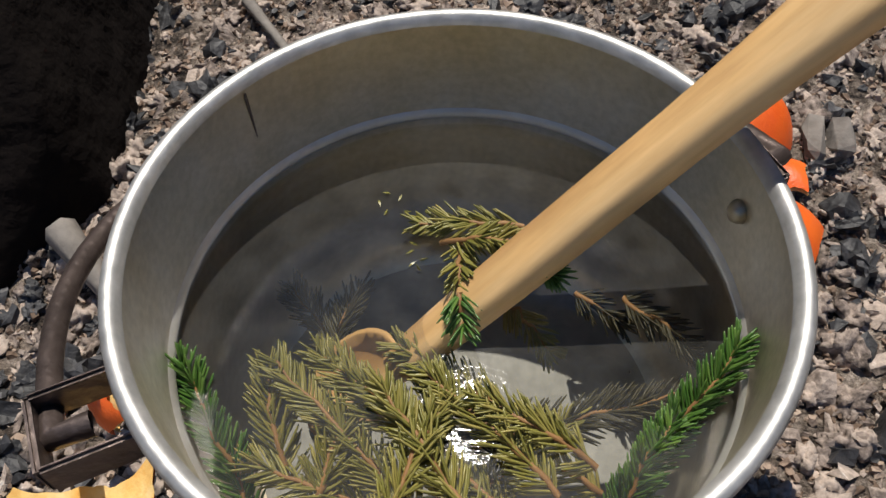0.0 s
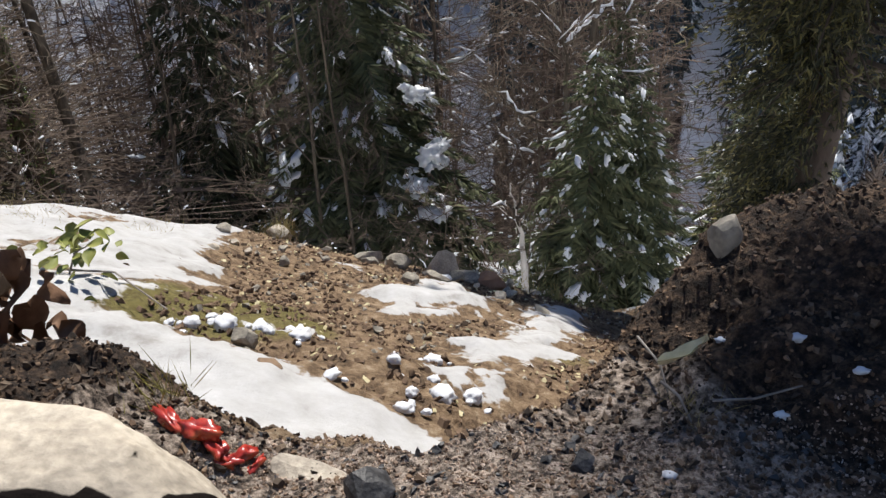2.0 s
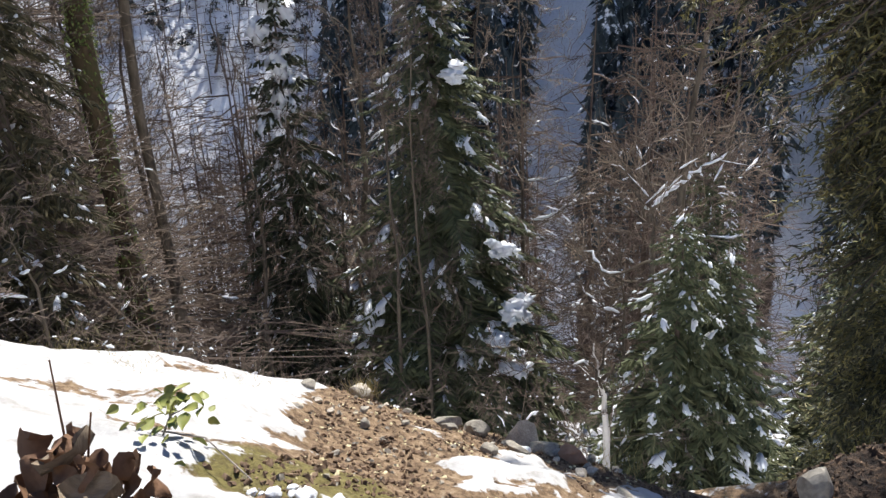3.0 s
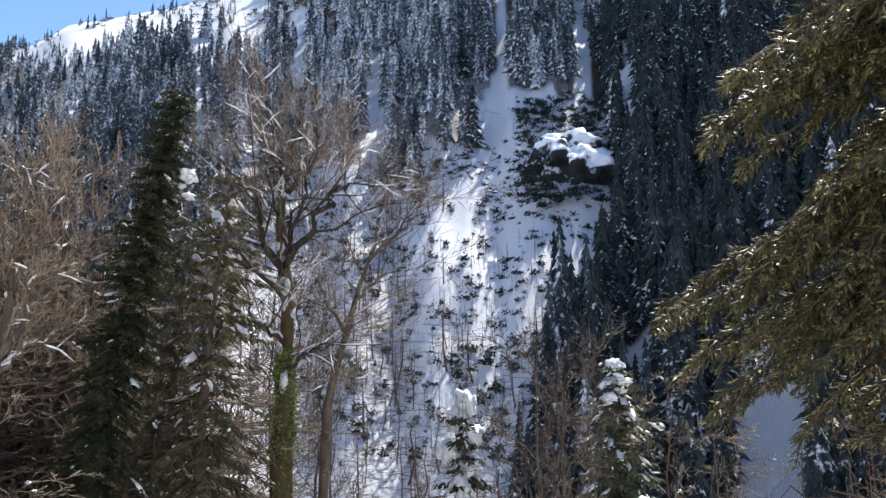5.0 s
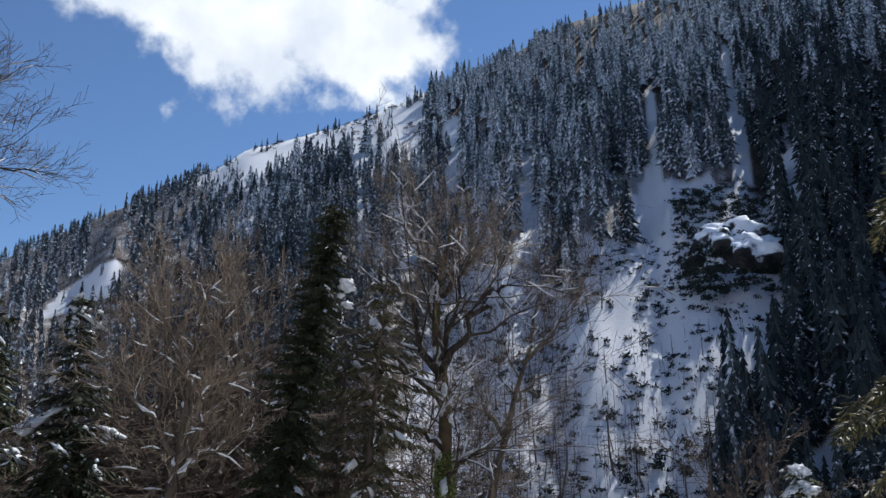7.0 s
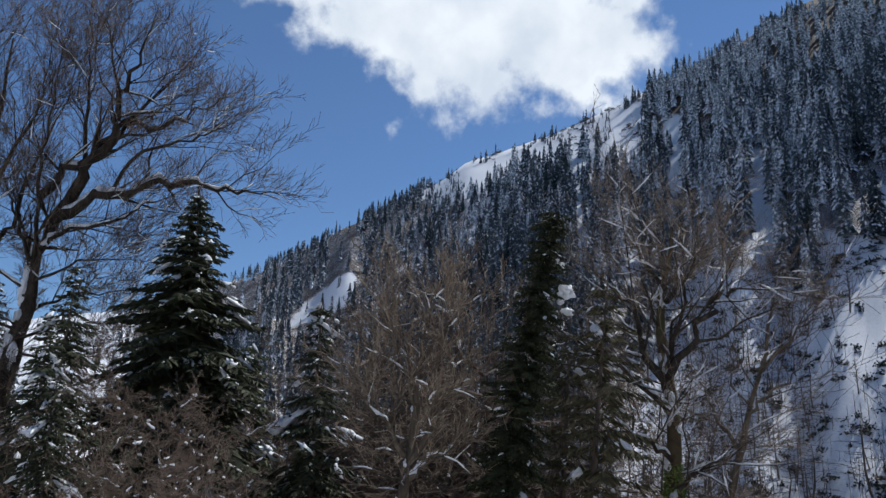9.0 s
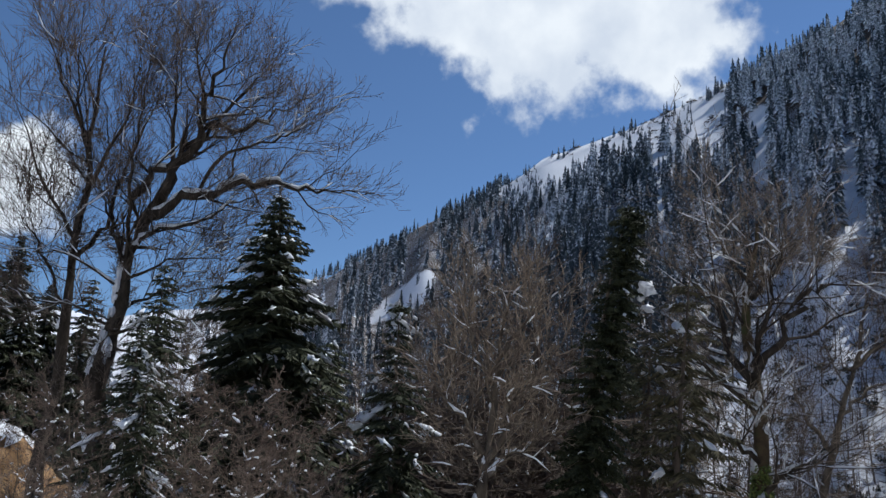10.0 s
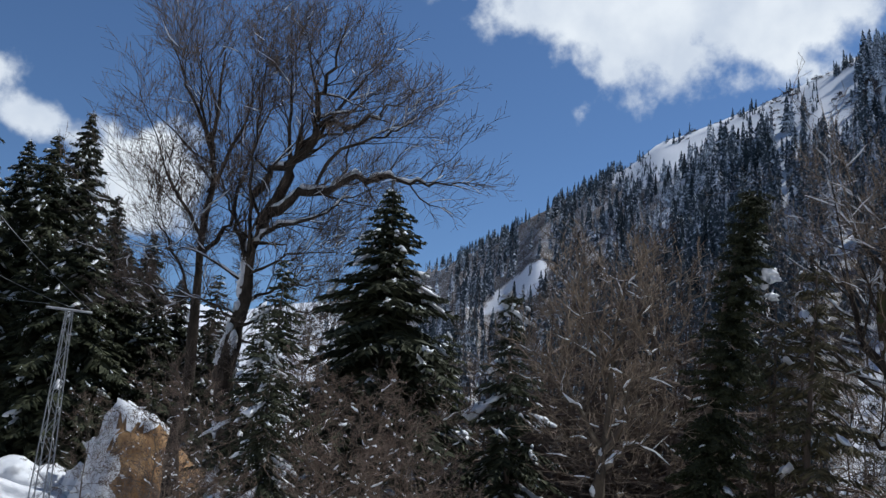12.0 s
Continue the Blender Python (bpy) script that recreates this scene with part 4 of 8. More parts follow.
        v, f = spindles(c, out * 0.5 + rng.normal(0, 0.5, (2600, 3)) + np.array([0, 0, -0.6]), rng.uniform(0.1, 0.2, 2600), rng.uniform(0.03, 0.06, 2600), rng)
        tagged(part("ivy", raw_mesh("ivy", v, f, M_IVY), root, "green ivy leaves clothing the lower trunk"), kind="stuff")
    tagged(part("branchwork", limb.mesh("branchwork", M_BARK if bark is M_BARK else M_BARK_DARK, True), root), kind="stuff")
    tagged(part("twig_crown", tw.mesh("twig_crown", twig), root, "fine leafless twigs"), kind="stuff")
    if white.v:
        tagged(part("snow", white.mesh("snow", M_SNOW, True), root, "white snow lying on the limbs"), kind="stuff")
    root.matrix_basis = Matrix.Translation(tuple(foot))
    return tagged(root, label, "tree")


used = set()


def plant(tree, height0, az, d, el, width=1.0, lean=0.0, spin=0.0, sink=0.3, group="", label=""):
    """Stands a tree (or a copy of it) at a bearing and distance so that its top reaches the elevation el."""
    x, y = d * math.sin(radians(az)), d * math.cos(radians(az))
    z = float(land(x, y)) - sink
    k = (1.1 + d * math.tan(radians(el)) - z) / height0
    m = Matrix.Translation((x, y, z)) @ Matrix.Rotation(radians(lean), 4, Vector((math.sin(radians(az)), math.cos(radians(az)), 0))) @ Matrix.Rotation(radians(spin), 4, "Z") @ Matrix.Diagonal((k * width, k * width, k, 1))
    if tree.name in used:
        q = tree.matrix_basis.to_scale()
        ob = copy_thing(tree, m @ Matrix.Diagonal((1 / q.x, 1 / q.y, 1 / q.z, 1)))
    else:
        used.add(tree.name)
        ob, tree.matrix_basis = tree, m
    return tagged(ob, label=label, group=group)


# ---------------------------------------------------------------- trees of the near slope
SPR_A = make_spruce("spruce_tree", 20, 6.6, 1, M_NEEDLE_DARK, 260, 0.5, 46, 7, sprays=5, slim=0.85, flecks=700, label="tall dark green spruce with patches of snow on its branches")
SPR_B = make_spruce("spruce_tree", 20, 4.8, 2, M_NEEDLE_DARK, 60, 0.32, 36, 6, crooked=0.4, label="slim dark spruce dusted with snow")
SPR_C = make_spruce("spruce_tree", 24, 6.0, 3, M_NEEDLE_MID, 420, 0.46, 42, 7, label="broad green spruce with bright snow clumps", droop=0.62, sprays=5, fine=1.9, clumps=((0, 0, 23.7, 0.3), (0.2, -0.2, 23.1, 0.42), (-0.1, -0.5, 22.4, 0.3), (1.0, -1.6, 18.5, 0.5), (2.6, -2.0, 11.5, 0.4), (2.9, -2.3, 9.0, 0.55), (2.5, -2.9, 8.0, 0.5), (2.9, -2.6, 6.5, 0.6)))
SPR_D = make_spruce("spruce_tree", 14, 4.6, 4, M_NEEDLE_MID, 150, 0.42, 28, 6, label="young spruce on the slope with snow on its branches", sprays=4, fine=1.6)
SPR_E = make_spruce("spruce_tree", 16, 4.0, 6, M_NEEDLE_DARK, 62, 0.95, 34, 6, flecks=520, label="dark spruce with heavy pads of snow on its boughs", sprays=4, fine=1.3)
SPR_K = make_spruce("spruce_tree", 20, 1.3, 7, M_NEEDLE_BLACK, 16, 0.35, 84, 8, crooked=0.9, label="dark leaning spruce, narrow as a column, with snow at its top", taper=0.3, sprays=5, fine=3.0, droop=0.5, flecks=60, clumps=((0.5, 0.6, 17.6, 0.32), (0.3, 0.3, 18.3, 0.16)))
SPR_O = make_spruce("conifer_tree", 18, 2.6, 8, M_NEEDLE_BROWN, 30, 0.3, 34, 5, crooked=0.6, label="thin olive-brown conifer with snow flecks in its twigs", taper=0.4, sprays=4, slim=0.5, fine=1.6, flecks=160)
SPR_W = make_spruce("spruce_tree", 12, 3.4, 5, M_NEEDLE_DARK, 60, 0.5, 22, 5, top_snow=True, label="small spruce with its top buried in snow")
BEE_M = make_bare("beech_tree", 22, 0.34, 13, 34, M_TWIG_BROWN, 0.30, 0.17, 40, False, 5, thin=0.011, counts=(8, 5), label="slender bare beech with level twigs", upright=0.12)
make_limbed("beech_tree", 41, [(-78.4, 5.1), (-78.0, 9.7), (-77.5, 14.0), (-76.9, 15.4)],
            [([(-76.9, 15.4), (-74.6, 16.9), (-71.0, 18.2), (-67.7, 18.4), (-65.0, 18.2)], 0.29), ([(-77.2, 14.6), (-75.9, 18.1), (-74.2, 21.0), (-74.0, 23.3), (-73.1, 26.0)], 0.34),
             ([(-77.5, 14.4), (-77.9, 17.1), (-75.5, 19.7), (-73.5, 22.0), (-70.2, 22.9), (-68.5, 24.0)], 0.26), ([(-77.8, 13.2), (-76.0, 14.6), (-72.8, 15.5), (-70.9, 16.6)], 0.13),
             ([(-77.9, 12.0), (-79.2, 15.0), (-80.2, 17.2)], 0.12), ([(-75.9, 18.1), (-76.0, 22.5), (-76.4, 25.5)], 0.13), ([(-74.2, 21.0), (-71.5, 24.5), (-70.0, 26.8)], 0.12),
             ([(-74.6, 16.9), (-72.0, 20.0), (-69.0, 20.8), (-67.0, 21.5)], 0.12), ([(-74.0, 23.3), (-75.0, 26.0), (-75.0, 27.5)], 0.09),
             ([(-77.9, 12.5), (-78.3, 17.0), (-78.2, 21.0), (-78.1, 25.0)], 0.11), ([(-78.2, 9.0), (-75.5, 10.5), (-72.0, 11.2)], 0.1), ([(-78.3, 7.5), (-75.0, 8.0), (-71.5, 9.5)], 0.09),
             ([(-78.0, 11.0), (-75.2, 12.8), (-72.0, 13.2)], 0.09), ([(-78.0, 10.5), (-81.0, 12.3), (-83.5, 12.5)], 0.08), ([(-78.4, 6.5), (-76.0, 6.3), (-73.0, 7.2)], 0.08), ([(-78.3, 8.0), (-81.0, 9.3), (-84.0, 9.0)], 0.08)],
            0.64, 12, M_TWIG_BACKLIT, M_BARK_DARK, "tall bare beech with a snowy limb against the sky", 0.5, (9, 8, 7), 0.19, 0.22, snow_limbs=(0, 1, 2, 3), sprouts=34, plaster=26, thin=0.009)
make_limbed("beech_tree", 42, [(-81.0, 6.4), (-81.2, 11.3), (-81.1, 16.3), (-81.2, 20.5), (-81.2, 26.0)],
            [([(-81.1, 13.2), (-83.6, 16.3), (-85.6, 20.5)], 0.12), ([(-81.1, 16.3), (-79.4, 20.4), (-78.8, 24.5)], 0.13), ([(-81.2, 19.3), (-83.2, 22.4), (-84.2, 24.0)], 0.1),
             ([(-81.1, 12.1), (-79.5, 14.6), (-78.5, 19.3), (-77.3, 24.5)], 0.14), ([(-81.2, 9.0), (-83.0, 12.0), (-84.6, 14.0)], 0.09), ([(-81.1, 18.0), (-82.4, 22.0), (-82.8, 25.5)], 0.1)],
            0.33, 13, M_TWIG_BACKLIT, M_BARK_DARK, "slender bare beech with a fan of upright twigs", 0.12, (9, 8, 6), 0.16, 0.35, sprouts=30, plaster=8, thin=0.009)
make_limbed("beech_tree", 34, [(-34.9, -4.3), (-34.8, 0.2), (-34.9, 4.8), (-34.9, 8.6), (-34.7, 14.1), (-34.2, 16.5)],
            [([(-35.0, 5.5), (-36.5, 8.2), (-37.0, 11.3), (-38.6, 13.2)], 0.2), ([(-34.9, 6.3), (-33.0, 9.4), (-31.4, 12.0), (-30.0, 12.2)], 0.2), ([(-34.9, 4.0), (-36.8, 6.3), (-39.6, 8.2)], 0.16),
             ([(-34.8, 11.4), (-33.4, 13.4), (-32.7, 15.8)], 0.13), ([(-34.8, 12.2), (-36.3, 14.2), (-36.8, 16.0)], 0.12), ([(-34.9, -1.3), (-33.3, 0.6), (-31.5, 0.9)], 0.13),
             ([(-34.9, 1.0), (-36.5, 2.5), (-38.5, 2.8)], 0.12), ([(-35.0, 7.0), (-33.8, 10.5), (-33.2, 12.5)], 0.12)],
            0.5, 11, M_TWIG, M_MOSS, "old bare beech with mossy trunk and snowy limbs", 0.8, (8, 6, 5), 0.11, 0.12, sprouts=20, plaster=14, thin=0.008, ivy=0.36)
make_limbed("beech_tree", 35.5, [(-32.1, -4.3), (-30.9, 0.9), (-30.0, 4.7), (-28.6, 8.7), (-28.0, 11.5)],
            [([(-30.8, 1.7), (-32.1, 4.0), (-32.9, 5.9)], 0.1), ([(-29.4, 6.7), (-27.0, 9.0), (-25.8, 10.5)], 0.1), ([(-30.2, 4.0), (-28.5, 5.5), (-26.8, 7.0)], 0.09)],
            0.26, 17, M_TWIG_RED, M_BARK, "leaning bare beech with reddish twigs", 0.5, (7, 5, 4), 0.11, 0.3, thin=0.009)
make_limbed("beech_tree", 27, [(-52.5, -2.4), (-52.3, 0.5), (-51.6, 4.3), (-51.4, 8.8), (-50.8, 12.0)],
            [([(-52.1, 0.5), (-50.3, 4.7), (-48.2, 7.0)], 0.12), ([(-51.6, 4.6), (-52.9, 7.6), (-54.1, 10.7)], 0.1), ([(-52.2, -0.6), (-50.7, 1.0), (-48.9, 1.6)], 0.11), ([(-51.5, 7.3), (-49.5, 10.4), (-49.1, 12.0)], 0.08),
             ([(-52.3, 1.0), (-53.8, 3.5), (-55.5, 5.0)], 0.1)],
            0.25, 18, M_TWIG, M_BARK, "bare beech with thick snow on its lower limbs", 0.5, (8, 6, 5), 0.085, 0.2, snow_limbs=(2,), sprouts=20, plaster=8)
make_limbed("dead_snag", 21.5, [(0.4, -35.5), (-0.1, -32.0), (-0.8, -29.3)], [([(-0.1, -32.0), (0.8, -30.6), (1.5, -30.2)], 0.07), ([(-0.3, -30.8), (0.6, -28.7)], 0.06), ([(-0.2, -31.5), (-1.2, -30.6), (-1.6, -29.4)], 0.06)],
            0.17, 19, M_PALE_WOOD, M_PALE_WOOD, "broken white dead snag below the brink", 0.6, (1, 1, 1), 0.04, 0.2)
make_limbed("bare_tree", 28, [(3.6, -27), (3.3, -22.0), (3.0, -19.6), (2.6, -15.5)],
            [([(3.1, -19.6), (4.6, -18.3), (6.1, -17.2), (7.9, -16.1)], 0.09), ([(3.1, -20.4), (2.4, -19.3), (1.4, -17.8)], 0.07), ([(3.4, -23.0), (0.3, -25.0), (-1.4, -24.0), (-3.5, -23.4)], 0.08), ([(3.3, -21.5), (5.0, -20.8), (7.0, -20.6)], 0.06)],
            0.14, 20, M_TWIG, M_BARK, "bare tree with snow along its crooked limbs", 0.5, (6, 4, 3), 0.14, 0.1, snow_limbs=(0,))
BAR_A = make_bare("bare_tree", 16, 0.15, 14, 16, M_TWIG_RED, 0.16, 0.3, 30, label="bare brown tree with dense reddish twigs", upright=0.8)
BAR_B = make_bare("bare_tree", 16, 0.13, 15, 18, M_TWIG, 0.12, 0.3, 110, label="bare grey-brown tree with bits of snow in its twigs", upright=0.2)
SHRUB = make_bare("bare_shrub", 6, 0.07, 16, 14, M_TWIG_RED, 0.04, 0.42, 120, False, 3, counts=(6, 4), label="tangled leafless brown shrub with dabs of snow", upright=0.6, category="shrub")
THICK = make_bare("bare_shrub", 7, 0.055, 26, 24, M_TWIG_BROWN, 0.03, 0.46, 190, False, 4, counts=(8, 5), label="dense leafless brown shrub with dabs of snow", upright=0.45, category="shrub", thin=0.0055, crook=1.4)

for az, d, el, w, sp in [(-96.6, 60, 22.3, 0.7, 10), (-93, 66, 17.8, 0.7, 80), (-89.6, 62, 20.3, 0.68, 150), (-87.2, 66, 15.3, 0.7, 200), (-84.6, 68, 13.1, 0.75, 20), (-82.4, 62, 10.3, 0.85, 250), (-95.2, 58, 17.0, 0.85, 110), (-91.4, 60, 18.5, 0.8, 310), (-88.6, 57, 14.5, 0.95, 170), (-86.0, 60, 12.0, 0.95, 50), (-83.6, 59, 9.0, 1.0, 90), (-80.2, 60, 8.0, 1.0, 190),
                         (-67.9, 37, 18.0, 1.05, 33)]:
    plant(SPR_A, 20, az, d, el, w, 0, sp, group="spruces on the slope")
for az, d, el, w, sp, ln in [(-75.0, 31, 12.6, 1.0, 140, 0), (-91.3, 57, 12, 0.9, 200, 0), (-80, 66, 11, 1.0, 20, 0)]:
    plant(SPR_B, 20, az, d, el, w, ln, sp, group="spruces on the slope")
plant(SPR_K, 20, -51.2, 27, 19.0, 0.9, 10.6, 0, group="spruces on the slope")
plant(SPR_O, 18, -41.2, 30, 13.6, 0.85, 3, 0)
plant(SPR_O, 18, -44.2, 33, 10.5, 0.9, 4, 120)
plant(SPR_C, 24, -12.4, 35, -0.2, 1.2, 0, 0, group="spruces on the slope")
for az, d, el, w, sp in [(5.4, 24, -19.5, 1.05, 0), (8.8, 25, -22, 1.15, 50), (17.8, 30, -16, 1.0, 200), (7.0, 34, -15, 0.9, 40), (-63.5, 40, 8.5, 0.9, 150)]:
    plant(SPR_D, 14, az, d, el, w, 0, sp, group="spruces on the slope")
for az, d, el, w, sp in [(-58.8, 33, 11.3, 0.95, 70), (-74.8, 24, 6.5, 0.9, 110), (-76.0, 29, 9.5, 1.0, 230)]:
    plant(SPR_E, 16, az, d, el, w, 0, sp, group="spruces on the slope")
plant(SPR_W, 12, -22.8, 38, -3.0, 0.7, group="spruces on the slope")
plant(BEE_M, 22, 3.9, 33, 6.0, 0.8, 0, 40)
for az, d, el, w, sp in [(-52.3, 41, 15.5, 1.2, 0), (-50, 45, 17, 1.1, 60), (-43.5, 42, 9, 1.0, 190), (-17.3, 40, 3.8, 1.2, 290),
                         (-26.0, 36, -6.5, 1.1, 20), (-38.6, 46, 6, 1.1, 35), (-36.5, 49, 9, 1.0, 95), (-32.3, 47, 5, 1.0, 215), (-56, 46, 14, 1.0, 80), (-46, 44, 13, 1.0, 140), (-65.5, 30, 6, 1.1, 170), (-81, 38, 6, 0.9, 10), (-16.2, 31, 3.9, 0.55, 100), (-13.8, 30, 2.4, 0.5, 200)]:
    plant(BAR_A, 16, az, d, el, w, 0, sp, group="bare trees on the slope")
for az, d, el, w, sp in [(-19.5, 37, -8.5, 1.1, 0), (-7.5, 38, -0.5, 1.1, 110), (-6.3, 40, -3, 0.8, 160), (7, 38, -2, 1.1, 210), (-44, 33, 4, 1.1, 250), (-41, 42, 7, 1.0, 300), (-41.3, 33, 3, 1.1, 140), (-38.8, 35, -2, 1.1, 260), (-54.5, 44, 12, 1.1, 200), (-48.5, 40, 14, 1.0, 320), (-58.5, 42, 9, 1.1, 20),
                         (-53.5, 33, 5, 1.1, 15), (-60.5, 38, 9, 1.0, 55), (-72.5, 34, 9, 1.0, 125)]:
    plant(BAR_B, 16, az, d, el, w, 0, sp, group="bare trees on the slope")
for az, d, el, w, sp in [(-82.0, 30, 4.5, 1.0, 15), (-79.0, 25, 5.0, 1.0, 75), (-71.6, 26, 7.0, 1.1, 40), (-68.0, 24, 6.5, 1.1, 80), (-65.2, 26, 5.0, 1.0, 120), (-80.5, 18, 0.5, 1.2, 160), (-76.8, 17, -1.0, 1.1, 200),
                         (-70.0, 18, 2.0, 1.3, 240), (-67.0, 18, 1.5, 1.2, 320), (-64.0, 20, -1.0, 1.1, 10), (-86.5, 46, 3.0, 1.1, 10)]:
    plant(THICK, 7, az, d, el, w, 0, sp, group="shrubs on the slope")
for az, d, el, w, sp in [(-59, 23, -1, 1.5, 280), (-51, 24, -6, 1.4, 20), (-41, 25, -12, 1.4, 90), (-33, 24, -22, 1.2, 130), (-27, 23, -25, 1.2, 170),
                         (-20, 23, -27, 1.2, 210), (-6.5, 22, -28, 1.1, 250), (0.5, 22, -27.5, 1.1, 290), (1.5, 31, -17, 1.1, 75)]:
    plant(SHRUB, 6, az, d, el, w, 0, sp, group="shrubs on the slope")


# the olive conifer whose boughs hang beside the fireplace
def make_overhang():
    rng = np.random.default_rng(21)
    root = new("conifer_tree")
    tx, ty = 4.4, 11.6
    zb = float(land(tx, ty)) - 0.3
    trunk = Pile()
    hs = np.linspace(0, 1, 8)
    tube(trunk, np.stack([tx + 0.2 * np.sin(hs * 3), ty + 0 * hs, zb + hs * 27], -1), 0.32 * (1 - 0.9 * hs), 9)
    part("trunk", trunk.mesh("trunk", M_CONIFER_BARK, True), root, "rough brown trunk")
    tips = [(-4.9, 16.5, 4.4), (-1.5, 20.5, 4.5), (-4.2, 14, 4.4), (0.5, 21, 4.6), (0, 16.5, 4.5), (3.5, 22, 4.7), (4, 18, 4.6), (-2, 18, 4.5), (-9.6, 3.0, 4.3), (-6, 3.5, 4.4), (-2, 5.5, 4.4), (2, 4, 4.6), (6, 6, 4.7), (-0.5, 9, 4.5), (2, 10, 4.6), (1.5, 14, 4.6), (3, 12, 4.7), (5, 16, 4.8), (2, 19, 4.7), (5, 10, 4.8),
            (-4, 1.5, 4.6), (-7, 0, 4.5), (-4, -2.5, 4.6), (-1, -1, 4.6), (3, -4, 5.1), (6, -6, 5.2), (9, -4, 5.2), (10, -10, 5.3), (13, -12, 5.3), (14.5, -16, 5.3), (17, -20, 5.4), (18, -14, 5.3), (20, -24, 5.4), (21, -18, 5.4)]
    wood, B, W, LN, RD = Pile(), [], [], [], []
    for a, e, d in [(p + rng.normal(0.4, 1.3), q + rng.normal(0, 1.4), r + rng.normal(0, 0.25)) for p, q, r in tips for _ in range(3)]:
        d = d * 2.35
        tip = np.array([0.33 + d * math.sin(radians(a)) * math.cos(radians(e)), 0.4 + d * math.cos(radians(a)) * math.cos(radians(e)), 1.1 + d * math.sin(radians(e))])
        s = np.linspace(0, 1, 9)
        start = np.array([tx, ty, tip[2] + 0.9 + 0.5 * rng.random()])
        pts = start + (tip - start) * s[:, None]
        pts[:, 2] += 0.9 * np.sin(s * 3.14) * (0.5 + 0.5 * rng.random())
        pts[1:-1] += rng.normal(0, 0.04, (7, 3))
        tube(wood, pts, 0.05 * (1 - 0.9 * s), 5)
        way = (tip - start) / np.linalg.norm(tip - start)
        side = np.cross(way, [0, 0, 1.0])
        side /= np.linalg.norm(side)
        for q in np.linspace(0.35, 1, 15):
            c = np.array([np.interp(q, s, pts[:, m]) for m in range(3)])
            for sg in (-1, 1):
                bw = way * rng.uniform(0.3, 0.9) + side * sg * rng.uniform(0.3, 0.8) + np.array([0, 0, -rng.uniform(0.1, 1.0)])
                bw /= np.linalg.norm(bw)
                ln = rng.uniform(0.45, 1.0) * (1.3 - 0.75 * q)
                end = c + bw * ln
                tube(wood, [c, (c + end) / 2 + way * 0.05 * ln, end], [0.012, 0.008, 0.004], 3)
                flat = np.cross(bw, rng.normal(0, 1, 3))
                flat /= np.linalg.norm(flat)
                for w in np.linspace(0.08, 1, 12):
                    p = c + (end - c) * w + way * 0.1 * ln * w * (1 - w)
                    for g in (-1, 1, 0.3):
                        B.append(p)
                        W.append(bw * 0.8 + flat * g * rng.uniform(0.5, 0.9) + rng.normal(0, 0.16, 3))
                        LN.append(rng.uniform(0.1, 0.24) * (1.25 - 0.7 * w))
                        RD.append(rng.uniform(0.011, 0.019))
    # Extra boughs above the view, added only to cast shade on the mound.
    for cx, cy in ((0.24, 0.64), (0.3, 0.6), (0.35, 0.65), (0.39, 0.56), (0.44, 0.62), (0.48, 0.52), (0.53, 0.6), (0.46, 0.44), (0.58, 0.5)) * 2:
        cx, cy = cx + rng.normal(0, 0.04), cy + rng.normal(0, 0.03)
        cz = rng.uniform(10.5, 13)
        cy = cy + (cz + 0.1) * 0.7536
        cx = cx + 0.17
        tip, start = np.array([cx, cy, cz]), np.array([tx, ty, cz + 0.9])
        s = np.linspace(0, 1, 7)
        pts = start + (tip - start) * s[:, None]
        pts[:, 2] += 0.4 * np.sin(s * 3.14)
        tube(wood, pts, 0.035 * (1 - 0.9 * s), 5)
        for q in np.linspace(0.1, 1, 26):
            c = np.array([np.interp(q, s, pts[:, m]) for m in range(3)])
            for g in range(14):
                B.append(c + rng.normal(0, 0.05, 3))
                W.append(rng.normal(0, 0.8, 3) + np.array([0, 0, -0.5]))
                LN.append(rng.uniform(0.1, 0.2))
                RD.append(rng.uniform(0.035, 0.06))
    for k in range(420):
        h = rng.uniform(-4, 17.5)
        a = rng.random() * 6.28
        ln = (1.0 - (h + 4) / 24) * 4.2 * rng.uniform(0.6, 1.05)
        ln = min(ln, 1.9 + 0.9 * max(0, h + 1.5)) if math.cos(a) < 0.3 else ln
        out = np.array([math.cos(a), math.sin(a), 0])
        p0 = np.array([tx, ty, h])
        for q in np.linspace(0.15, 1, 10):
            p = p0 + out * ln * q + np.array([0, 0, -0.35 * ln * q ** 1.5])
            for g in range(8):
                B.append(p + rng.normal(0, 0.14, 3))
                W.append(out * 0.5 + rng.normal(0, 0.6, 3) + np.array([0, 0, -0.5]))
                LN.append(rng.uniform(0.16, 0.34))
                RD.append(rng.uniform(0.012, 0.024))
        tube(wood, [p0, p0 + out * ln * 0.5 + np.array([0, 0, -0.12 * ln]), p0 + out * ln + np.array([0, 0, -0.35 * ln])], [0.03, 0.02, 0.005], 4)
    for k in range(260):
        h = rng.uniform(-10, 2.5)
        a = rng.uniform(1.2, 5.0)
        ln = rng.uniform(0.9, 1.55)
        out = np.array([math.cos(a), math.sin(a), 0])
        p0 = np.array([tx, ty, h])
        for q in np.linspace(0.2, 1, 9):
            p = p0 + out * ln * q + np.array([0, 0, -0.4 * ln * q ** 1.5])
            for g in range(9):
                B.append(p + rng.normal(0, 0.1, 3))
                W.append(out * 0.7 + rng.normal(0, 0.5, 3) + np.array([0, 0, -0.6]))
                LN.append(rng.uniform(0.16, 0.34))
                RD.append(rng.uniform(0.014, 0.026))
